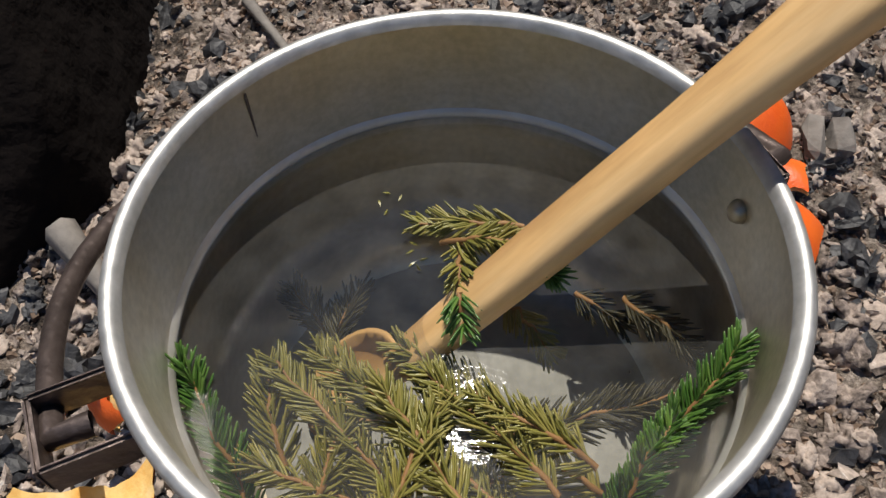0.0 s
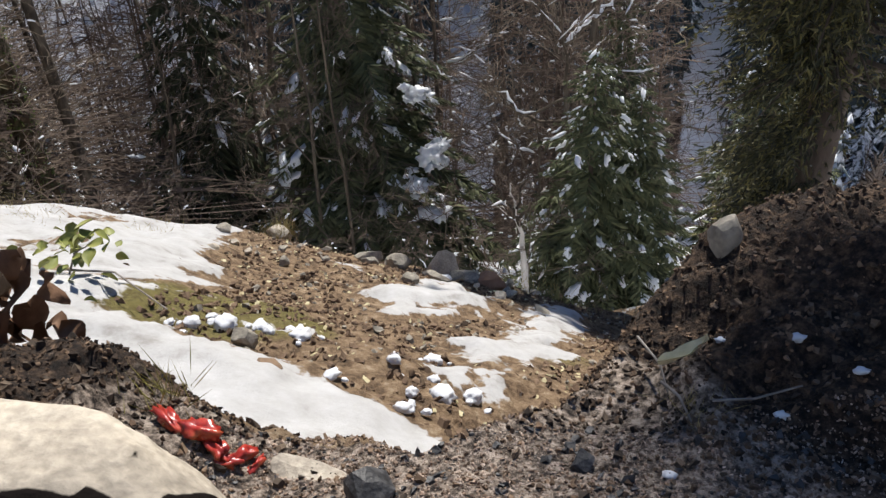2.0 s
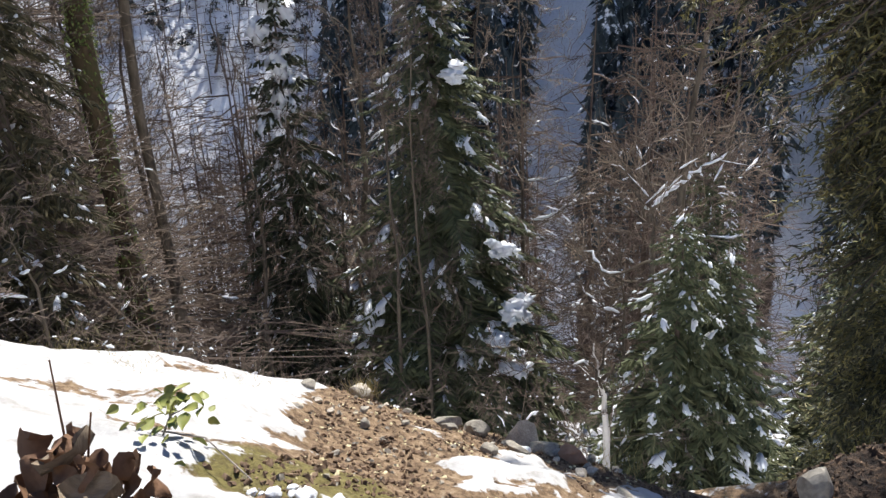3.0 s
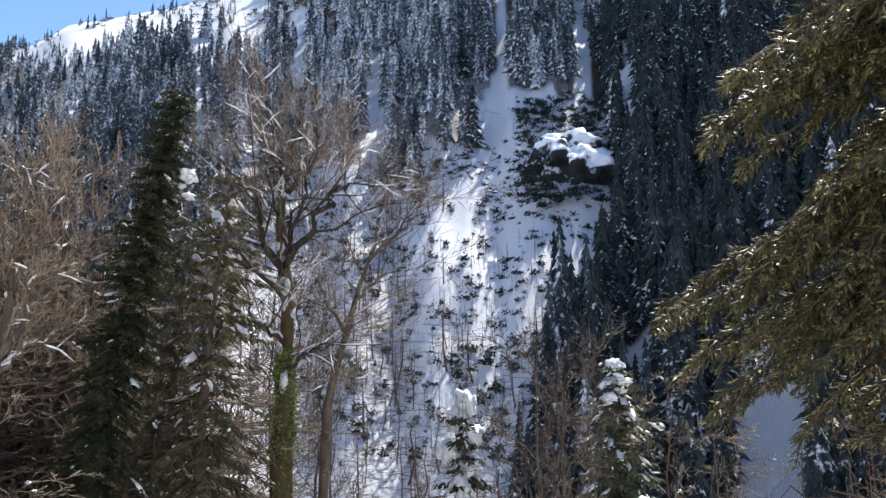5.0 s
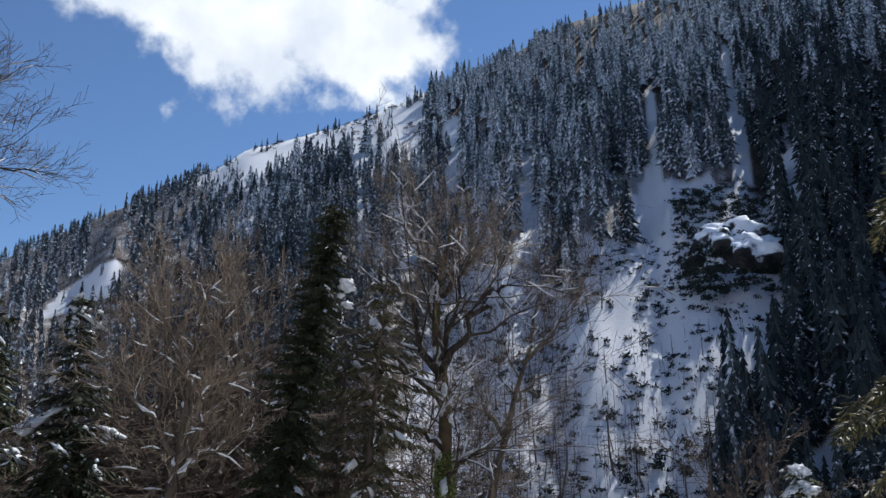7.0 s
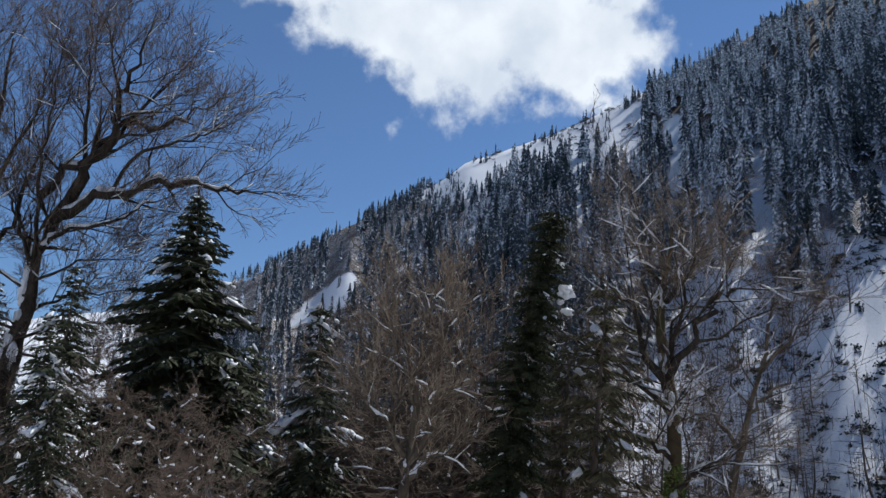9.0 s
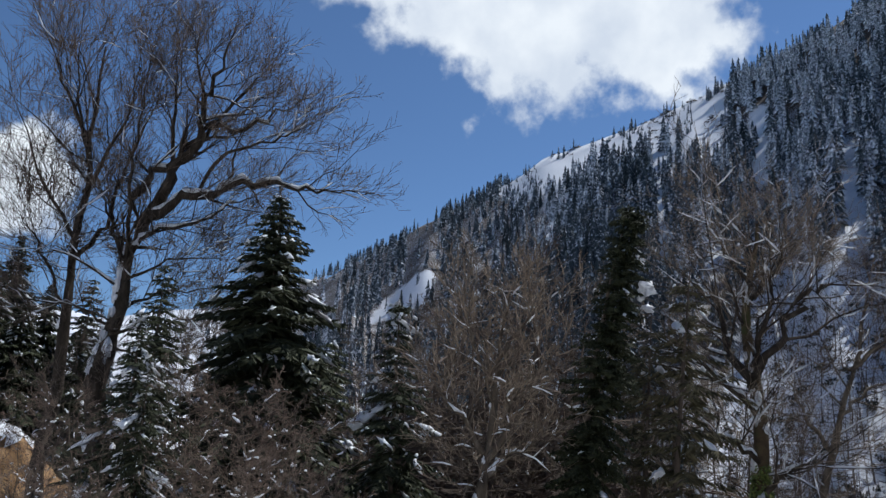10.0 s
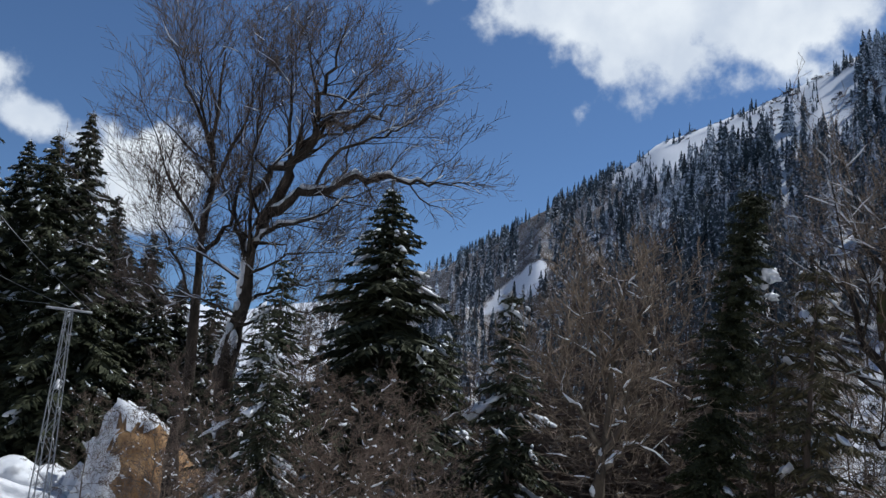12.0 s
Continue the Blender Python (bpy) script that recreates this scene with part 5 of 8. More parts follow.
    v, f = spindles(np.array(B), np.array(W), np.array(LN), np.array(RD), rng, True)
    part("branchwork", wood.mesh("branchwork", M_CONIFER_BARK), root, "thin brown drooping boughs")
    part("crown", raw_mesh("crown", v, f, M_NEEDLE_OLIVE), root, "olive green hanging needles")
    tagged(root, "olive green conifer with drooping boughs beside the fireplace", "tree")


make_overhang()


# ---------------------------------------------------------------- forest on the mountain
def slope_point(az, el):
    """Where the line of sight at az, el meets the far slope (arrays)."""
    lo, hi = np.full(az.shape, 125.0), np.interp(az, AZ, D_R) - 2
    sa, ca, te = np.sin(np.radians(az)), np.cos(np.radians(az)), np.tan(np.radians(el))
    for _ in range(30):
        mid = (lo + hi) / 2
        below = land(mid * sa, mid * ca) < 1.1 + mid * te
        lo, hi = np.where(below, mid, lo), np.where(below, hi, mid)
    return lo * sa, lo * ca, lo


def conifer_shape(seed, tiers=8, points=5, wide=0.15):
    """A ragged spruce, one high: skirts of drooping boughs of uneven length round the stem."""
    rng = np.random.default_rng(seed)
    V, F, n = [], [], 0
    lean = rng.normal(0, 0.012, 2)
    for i in range(tiers):
        t = i / tiers
        z0, z1 = 0.05 + 0.9 * t, 0.05 + 0.9 * t + 1.7 / tiers * (1 - 0.4 * t)
        r = (wide * (1 - t) ** 0.75 + 0.01) * rng.uniform(0.8, 1.15)
        k = points * 2
        a = np.arange(k) * np.pi / points + rng.random() * 6 + rng.normal(0, 0.12, k)
        tip = np.arange(k) % 2 == 0
        rr = np.where(tip, r * rng.uniform(0.65, 1.35, k), r * rng.uniform(0.25, 0.55, k))
        ring = np.stack([rr * np.cos(a) + lean[0] * t, rr * np.sin(a) + lean[1] * t, z0 - np.where(tip, 0.35, -0.15) * rr + rng.normal(0, 0.01, k)], -1)
        V.append(np.vstack([[lean[0] * t, lean[1] * t, min(1.0, z1)], ring]))
        F.append(np.stack([np.zeros(k, int), 1 + np.arange(k), 1 + (np.arange(k) + 1) % k], -1) + n)
        n += k + 1
    return np.vstack(V), np.vstack(F)


def scatter(name, shapes, x, y, z, h, w, material, label, category, rng, smooth=False):
    V, F, n = [], [], 0
    kind = rng.integers(0, len(shapes), len(x))
    for k, (sv, sf) in enumerate(shapes):
        c = np.where(kind == k)[0]
        if not len(c):
            continue
        a = rng.random(len(c)) * 6.28
        ca, sa = np.cos(a)[:, None], np.sin(a)[:, None]
        px = (sv[None, :, 0] * ca - sv[None, :, 1] * sa) * (h[c] * w[c])[:, None] + x[c][:, None]
        py = (sv[None, :, 0] * sa + sv[None, :, 1] * ca) * (h[c] * w[c])[:, None] + y[c][:, None]
        pz = sv[None, :, 2] * h[c][:, None] + z[c][:, None]
        V.append(np.stack([px, py, pz], -1).reshape(-1, 3))
        F.append((sf[None] + (np.arange(len(c)) * len(sv))[:, None, None]).reshape(-1, sf.shape[1]) + n)
        n += len(c) * len(sv)
    ob = new(name, raw_mesh(name, np.vstack(V), np.vstack(F), material, smooth))
    tagged(ob, label, category, kind="stuff")


def build_forest():
    rng = np.random.default_rng(31)
    shapes = [conifer_shape(s, 10, 5) for s in range(8)]
    n = 14500
    az, el = rng.uniform(-79, 26, n), rng.uniform(-24, 33, n)
    far_left = rng.random(n) < 0.36
    az[far_left], el[far_left] = rng.uniform(-79, -42, far_left.sum()), rng.uniform(2, 26, far_left.sum())
    high = rng.random(n) < 0.14
    az[high], el[high] = rng.uniform(-40, 10, high.sum()), rng.uniform(19, 33, high.sum())
    keep = (el < np.interp(az, AZ, EL_R) - 0.2) & ~open_snow(az, el)
    clump = vnoise(az, el * 0.5, 0.45, 71) + 0.5 * vnoise(az, el * 0.6, 1.3, 72)
    thin = 0.25 * smooth01((-48 - az) / 8) + 0.75 * smooth01((9 - el) / 5) * (az < -24) * (az > -44) + 0.3 * (el < -4)
    keep &= rng.random(n) > np.clip(thin + 0.6 * (clump < -0.15), 0, 0.92)
    keep &= (az > -73.5) | (rng.random(n) < 0.12)
    az, el = az[keep], el[keep]
    x, y, d = slope_point(az, np.minimum(el, np.interp(az, AZ, EL_R) - 1.4))
    z = land(x, y) - 1
    h = rng.uniform(15, 31, len(x)) * np.where(az > -14.5, 1.2, 1.0) * (1 - 0.4 * smooth01((-44 - az) / 6)) * (1 - 0.25 * smooth01((el - 23) / 6))
    w = rng.uniform(0.75, 1.2, len(x))
    rise = np.degrees(h / d)
    free = ~(open_snow(az, el + 0.35 * rise) | open_snow(az, el + 0.7 * rise)) | (el < 3) | (az < -40)
    az, el, x, y, z, d, h, w = (q[free] for q in (az, el, x, y, z, d, h, w))
    band = (az < -24) & (az > -52) & (el < 22.5) & (el > 13)
    # Pale trees multiply towards the ridge, where they stand in for haze.
    frost_haze = rng.random(len(x)) < np.where(band, 0.4, 0.07) + 0.16 * (az > -36) * (az < -16) * (el > 15) + 0.05 * (az < -52) - 0.06 * (az > -14) + 0.45 * smooth01((el - 21) / 5) * (az > -42)
    close = ~frost_haze & (d < 200)
    scatter("slope_forest", [conifer_shape(s, 15, 7) for s in range(40, 46)], x[close], y[close], z[close], h[close], w[close], M_FOREST_SHADED, "dark spruces on the lower mountainside", "forest", rng)
    frost_haze = frost_haze & ~close
    # Painted shade by bearing: trees right of the snow slope get the darker copy.
    dark = ~frost_haze & ~close & (rng.random(len(x)) < smooth01((az + 20) / 9) * smooth01((27 - el) / 6) + 0.2 * smooth01((24 - el) / 6))
    scatter("shaded_forest", [conifer_shape(s, 13, 6) for s in range(50, 56)], x[dark], y[dark], z[dark], h[dark], w[dark], M_FOREST_SHADED, "dark spruce forest beside the snow slope", "forest", rng)
    dim = ~frost_haze & ~dark & ~close
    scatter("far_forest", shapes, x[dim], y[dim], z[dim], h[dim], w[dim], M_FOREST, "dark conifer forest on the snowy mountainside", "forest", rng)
    scatter("frosted_forest", shapes, x[frost_haze], y[frost_haze], z[frost_haze], h[frost_haze] * 0.9, w[frost_haze], M_FOREST_FROST_HAZE, "conifers pale with fresh snow and painted haze on the mountainside", "forest", rng)
    az, el = rng.uniform(-53, -36, 1300), rng.uniform(18.5, 26, 1300)
    k = inside(az, el, RIDGE_SNOW) & (vnoise(az, el, 0.7, 29) > -0.1) & (el < np.interp(az, AZ, EL_R) - 0.8)
    x, y, d = slope_point(az[k], el[k])
    scatter("ridge_saplings", shapes, x, y, land(x, y) - 0.5, rng.uniform(2.5, 7, len(x)), rng.uniform(0.8, 1.2, len(x)), M_FOREST, "small conifers dotting the open ridge snow", "forest", rng)
    # The high trees take the pale copy, with haze in its colour.
    az, el = rng.uniform(-36, -4, 700), rng.uniform(23, 33, 700)
    k = (el < np.interp(az, AZ, EL_R) - 1.2) & ~open_snow(az, el)
    x, y, d = slope_point(az[k], el[k])
    scatter("high_forest", shapes, x, y, land(x, y) - 1, rng.uniform(11, 22, len(x)), rng.uniform(0.8, 1.2, len(x)), M_FOREST_FROST_HAZE, "dense conifers high under the mountain ridge", "forest", rng)
    az, el = rng.uniform(-47, -35, 420), rng.uniform(14.5, 21.5, 420)
    k = ~(inside(az, el, RIDGE_SNOW) | inside(az, el + 1.5, RIDGE_SNOW))
    x, y, d = slope_point(az[k], el[k])
    scatter("shoulder_forest", shapes, x, y, land(x, y) - 1, rng.uniform(9, 18, len(x)), rng.uniform(0.8, 1.2, len(x)), M_FOREST, "conifers on the shoulder under the ridge snow", "forest", rng)
    az, el = rng.uniform(-73, -56, 900), rng.uniform(0, 20, 900)
    k = inside(az, el, PATCH_LEFT) & (rng.random(900) < 0.55) & (vnoise(az, el, 1.1, 31) > -0.15)
    x, y, d = slope_point(az[k], el[k])
    scatter("patch_saplings", shapes, x, y, land(x, y) - 0.5, rng.uniform(2.5, 8, len(x)), rng.uniform(0.8, 1.2, len(x)), M_FOREST, "small conifers growing in the open snow patch", "forest", rng)
    # ridge line
    az = np.sort(rng.uniform(-79, 26, 1500))
    sparse = (az < -73) | ((az > -52) & (az < -40) & (rng.random(1500) < 0.75)) | (vnoise(az, az * 0, 0.9, 73) < -0.35)
    az = az[~sparse]
    dr = np.interp(az, AZ, D_R) - rng.uniform(1, 22, len(az))
    x, y = dr * np.sin(np.radians(az)), dr * np.cos(np.radians(az))
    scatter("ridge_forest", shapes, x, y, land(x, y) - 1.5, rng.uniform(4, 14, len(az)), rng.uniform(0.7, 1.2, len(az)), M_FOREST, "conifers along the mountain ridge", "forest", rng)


build_forest()


def bare_shape(seed, limbs=16, twigs=9, fat=1.0):
    """A small leafless tree, one high, for woods seen across the slope."""
    rng = np.random.default_rng(seed)
    p = Pile()
    bend = rng.normal(0, 0.04, 2)
    stem = np.array([(0, 0, 0), (bend[0], bend[1], 0.35), (bend[0] * 0.4, bend[1] * 1.6, 0.7), (bend[0], bend[1], 1.0)])
    tube(p, stem, np.array([0.014, 0.011, 0.007, 0.002]) * fat, 4)
    for i in range(limbs):
        t = 0.12 + 0.8 * (i + rng.random()) / limbs
        c = np.array([np.interp(t, [0, 0.35, 0.7, 1], stem[:, m]) for m in range(3)])
        a = i * 2.4 + rng.normal(0, 0.5)
        ln = 0.36 * (1.15 - t) * rng.uniform(0.7, 1.3)
        w = np.array([math.cos(a), math.sin(a), rng.uniform(-0.3, 0.35)])
        e = c + w * ln
        tube(p, [c, c + w * ln * 0.5 + rng.normal(0, 0.02, 3), e], np.array([0.005, 0.0035, 0.0012]) * fat, 3)
        for k in range(twigs):
            q = c + w * ln * rng.uniform(0.3, 1)
            tube(p, [q, q + (w * 0.7 + rng.normal(0, 0.6, 3) * np.array([1, 1, 0.5])) * ln * rng.uniform(0.3, 0.6)], np.array([0.0019, 0.0009]) * fat, 3)
    return np.vstack(p.v), np.vstack(p.f)


def sapling_shape(seed, branches=9):
    rng = np.random.default_rng(seed)
    p = Pile()
    bend = rng.normal(0, 0.02, 2)
    tube(p, [(0, 0, 0), (bend[0], bend[1], 0.5), (bend[0] * 0.5, bend[1] * 1.4, 1.0)], [0.011, 0.008, 0.002], 3)
    for i in range(branches):
        t = 0.3 + 0.65 * i / branches
        a = rng.random() * 6.28
        ln = 0.22 * (1.2 - t)
        tube(p, [(bend[0], bend[1], t), (bend[0] + ln * 0.5 * math.cos(a), bend[1] + ln * 0.5 * math.sin(a), t + ln * 0.8)], [0.005, 0.001], 3)
    return np.vstack(p.v), np.vstack(p.f)


def bush_shape(seed, leaves=44):
    rng = np.random.default_rng(seed)
    b = rng.normal(0, 0.3, (leaves, 3))
    b[:, 2] = np.abs(b[:, 2]) * 0.8
    return spindles(b, rng.normal(0, 1, (leaves, 3)) + np.array([0, 0, 0.6]), rng.uniform(0.16, 0.36, leaves), rng.uniform(0.06, 0.13, leaves), rng)


def build_slope_growth():
    rng = np.random.default_rng(41)
    az, el = rng.uniform(-38.5, -12.5, 2100), rng.uniform(-7, 17, 2100)
    k = inside(az, el, OPEN) | inside(az, el, OPEN_WEST)
    az, el = az[k], el[k]
    cl = vnoise(az, el, 0.6, 20)
    stems = (el < 8) & (rng.random(len(az)) < 0.3)
    x, y, d = slope_point(az[stems], el[stems])
    scatter("bare_saplings", [sapling_shape(s) for s in range(5)], x, y, land(x, y) - 0.5, rng.uniform(4, 9, len(x)), rng.uniform(0.8, 1.2, len(x)), M_BROWN_FAR, "thin bare saplings standing in the snow", "saplings", rng)
    wa, we = rng.uniform(-38.5, -26, 85), rng.uniform(-2, 12, 85)
    wk = inside(wa, we, OPEN_WEST)
    x, y, d = slope_point(wa[wk], we[wk])
    scatter("slope_thicket", [bare_shape(s) for s in range(80, 85)], x, y, land(x, y) - 0.5, rng.uniform(8, 15, len(x)), rng.uniform(0.9, 1.4, len(x)), M_BROWN_FAR, "brown leafless trees on the snowy slope", "woods", rng)
    wa, we = rng.uniform(-41, -15, 230), rng.uniform(-28, 1, 230)
    wk = vnoise(wa, we * 0.4, 0.5, 74) > -0.45
    x, y, d = slope_point(wa[wk], we[wk])
    scatter("snowy_thicket", [bare_shape(s, 14, 7) for s in range(90, 96)], x, y, land(x, y) - 0.5, rng.uniform(9, 17, len(x)), rng.uniform(0.9, 1.5, len(x)), M_BROWN_FAR, "brown leafless trees standing in shaded snow", "woods", rng)
    b = ~stems & (cl + rng.normal(0, 0.25, len(az)) > -0.3)
    x, y, d = slope_point(az[b], el[b])
    scatter("snow_slope_bushes", [bush_shape(s) for s in range(5)], x, y, land(x, y) - 0.3, rng.uniform(1.0, 3.2, len(x)), rng.uniform(0.7, 1.3, len(x)), M_BUSH, "dark bushes poking out of the snow slope", "bushes", rng)
    # leafless woods lower on the far slope
    az, el = rng.uniform(-78, -24, 900), rng.uniform(-9, 13, 900)
    k = ~open_snow(az, el)
    x, y, d = slope_point(az[k], el[k])
    scatter("leafless_woods", [sapling_shape(s, 26) for s in range(10, 15)], x, y, land(x, y) - 0.5, rng.uniform(8, 15, len(x)), rng.uniform(1.2, 2.0, len(x)), M_BROWN_FAR, "brown leafless woods on the far slope", "woods", rng)
    az, el = rng.uniform(-52, -36, 1000), rng.uniform(19, 26, 1000)
    k = inside(az, el, RIDGE_SNOW) & (vnoise(az, el, 0.9, 23) > -0.1) & (el < np.interp(az, AZ, EL_R) - 0.5)
    x, y, d = slope_point(az[k], el[k])
    scatter("ridge_bushes", [bush_shape(s) for s in range(6, 9)], x, y, land(x, y) - 0.3, rng.uniform(1.2, 3.2, len(x)), rng.uniform(0.8, 1.5, len(x)), M_BROWN_FAR, "scattered scrub on the open ridge snow", "bushes", rng)


build_slope_growth()


def build_near_woods():
    rng = np.random.default_rng(53)
    n = 230
    az, d = rng.uniform(-66, -39.5, n), rng.uniform(36, 66, n)
    top = np.interp(az, [-66, -62, -58, -53, -47, -43, -40, -36], [4, 5.5, 8, 13.5, 13.5, 9, 7, 5]) - rng.uniform(0, 12, n)
    x, y = d * np.sin(np.radians(az)), d * np.cos(np.radians(az))
    z = land(x, y) - 0.4
    h = np.clip(1.1 + d * np.tan(np.radians(top)) - z, 2.5, 26)
    scatter("slope_woods", [bare_shape(s, 20, 11, 0.7) for s in range(60, 67)], x, y, z, h, rng.uniform(0.8, 1.3, n), M_TWIG_RED, "dense leafless brown woods on the near slope", "woods", rng)
    n = 85
    az, d = rng.uniform(-31, 15, n), rng.uniform(40, 72, n)
    gap = ((az > -38) & (az < -33)) | ((az > -4.8) & (az < -0.6)) | ((az > 10.7) & (az < 14.8))
    az = np.where(gap, rng.uniform(-33, -18, n), az)
    top = np.interp(az, [-31, -24, -17, -12, -6, 6, 15], [-5, -7, -4, -5, -3, -2, -4]) - rng.uniform(0, 10, n)
    x, y = d * np.sin(np.radians(az)), d * np.cos(np.radians(az))
    z = land(x, y) - 0.4
    h = np.clip(1.1 + d * np.tan(np.radians(top)) - z, 3, 26)
    scatter("valley_thicket", [bare_shape(s, 20, 11, 0.55) for s in range(70, 76)], x, y, z, h, rng.uniform(0.55, 0.9, n), M_TWIG_BROWN, "brown leafless thicket down the slope", "woods", rng)


build_near_woods()


def build_valley_woods():
    rng = np.random.default_rng(47)
    az, d = rng.uniform(-62, 26, 1500), rng.uniform(46, 150, 1500)
    keep = ~(((az > -4.5) & (az < -0.8)) | ((az > 11) & (az < 14.5)) | ((az > -38.5) & (az < -17) & (d > 60)))
    az, d = az[keep], d[keep]
    x, y = d * np.sin(np.radians(az)), d * np.cos(np.radians(az))
    z = land(x, y) - 0.5
    con = rng.random(len(x)) < np.where(d < 115, 0.12, 0.3)
    scatter("valley_conifers", [conifer_shape(s, 16, 7) for s in range(20, 25)], x[con], y[con], z[con], rng.uniform(7, 17, con.sum()), rng.uniform(0.9, 1.2, con.sum()), M_FOREST_SHADED, "dark conifers down in the valley", "forest", rng, True)
    bar = ~con
    scatter("valley_bare_woods", [sapling_shape(s, 30) for s in range(30, 35)], x[bar], y[bar], z[bar], rng.uniform(6, 13, bar.sum()), rng.uniform(1.2, 2.2, bar.sum()), M_BROWN_FAR, "leafless brown woods down in the valley", "woods", rng)


build_valley_woods()


def build_knoll():
    """The rocky outcrop above the open snow, broken into ledges with snow lying on them."""
    x, y, d = slope_point(np.array([-15.4]), np.array([11.6]))
    rng = np.random.default_rng(44)
    k = float(d[0]) * math.tan(radians(1))
    root = new("rock_outcrop")
    for i, (da, de, sx, sz) in enumerate([(-0.9, 1.6, 2.2, 2.2), (1.2, 1.4, 2.0, 2.0), (0.2, 3.2, 2.4, 1.8)]):
        v, f = lump((sx * k * 1.1, 1.5 * k, sz * k), 15 + i, 0.45, ICO4, 1.6)
        ob = part("ledge", raw_mesh("ledge", v, f, M_CLIFF, True), root)
        ob.matrix_basis = Matrix.Translation((da * k, de * k * 0.75, de * k)) @ Matrix.Rotation(rng.normal(0, 0.3), 4, "Z")
    root.matrix_basis = Matrix.Translation((float(x[0]) - 0.27 * k, float(y[0]) + 1.0 * k, float(land(x, y)[0]))) @ Matrix.Rotation(radians(15.4), 4, "Z")
    tagged(root, "dark rocky outcrop with snow on its ledges", "rock")
    az, el = rng.uniform(-19, -12, 420), rng.uniform(10, 17.5, 420)
    x, y, d = slope_point(az, el)
    scatter("outcrop_bushes", [bush_shape(s) for s in range(11, 15)], x, y - 3, land(x, y) + rng.uniform(0, 5, 420), rng.uniform(1.0, 3.4, 420), rng.uniform(0.7, 1.2, 420), M_BUSH, "dark bushes growing round the rock ledges", "bushes", rng)


build_knoll()


# ---------------------------------------------------------------- lattice pole, wires and the cut bank by the road
def build_pole():
    root = new("power_pole")
    az, d = -88.8, 44.0
    x, y = d * math.sin(radians(az)), d * math.cos(radians(az))
    z = float(land(x, y)) - 0.2
    top = 1.1 + d * math.tan(radians(7.5)) - z
    root.matrix_basis = Matrix.Translation((x, y, z)) @ Matrix.Rotation(radians(20), 4, "Z")
    legs = []
    for sx in (-1, 1):
        for sy in (-1, 1):
            p = Pile()
            tube(p, [(sx * 0.36, sy * 0.36, 0), (sx * 0.13, sy * 0.13, top)], [0.035, 0.028], 4)
            part("leg", p.mesh("leg", M_POLE), root)
    n = 11
    for i in range(n):
        t0, t1 = i / n, (i + 1) / n
        w0, w1 = 0.36 - 0.23 * t0, 0.36 - 0.23 * t1
        s = 1 if i % 2 else -1
        for a, b in (((s * w0, -w0), (-s * w1, -w1)), ((s * w0, w0), (-s * w1, w1)), ((-w0, s * w0), (-w1, -s * w1)), ((w0, s * w0), (w1, -s * w1))):
            p = Pile()
            tube(p, [(*a, t0 * top), (*b, t1 * top)], [0.018, 0.018], 3)
            part("brace", p.mesh("brace", M_POLE), root)
    p = Pile()
    tube(p, [(-0.2, -1.05, top), (0.2, 1.05, top)], [0.07, 0.07], 4)
    part("crossarm", p.mesh("crossarm", M_POLE), root)
    tagged(root, "slim steel lattice power pole standing in the snow", "pole")
    c = np.array([x, y, z + top + 0.15])
    for off, a, e in ((-1.0, -104, 24), (0.0, -106, 17), (1.0, -108, 12)):
        w = Pile()
        far = np.array([26 * math.sin(radians(a)), 26 * math.cos(radians(a)), 1.1 + 26 * math.tan(radians(e))])
        s = np.linspace(0, 1, 10)
        side = np.array([math.cos(radians(70)), -math.sin(radians(70)), 0]) * off
        pts = (c + side) + (far - c - side) * s[:, None]
        pts[:, 2] -= 0.7 * np.sin(s * 3.14)
        tube(w, pts, np.full(10, 0.016), 3)
        ob = solo("overhead_wire", w.mesh("overhead_wire", M_POLE))
        tagged(ob, "thin grey overhead power wire", "wire", "power wires")


build_pole()


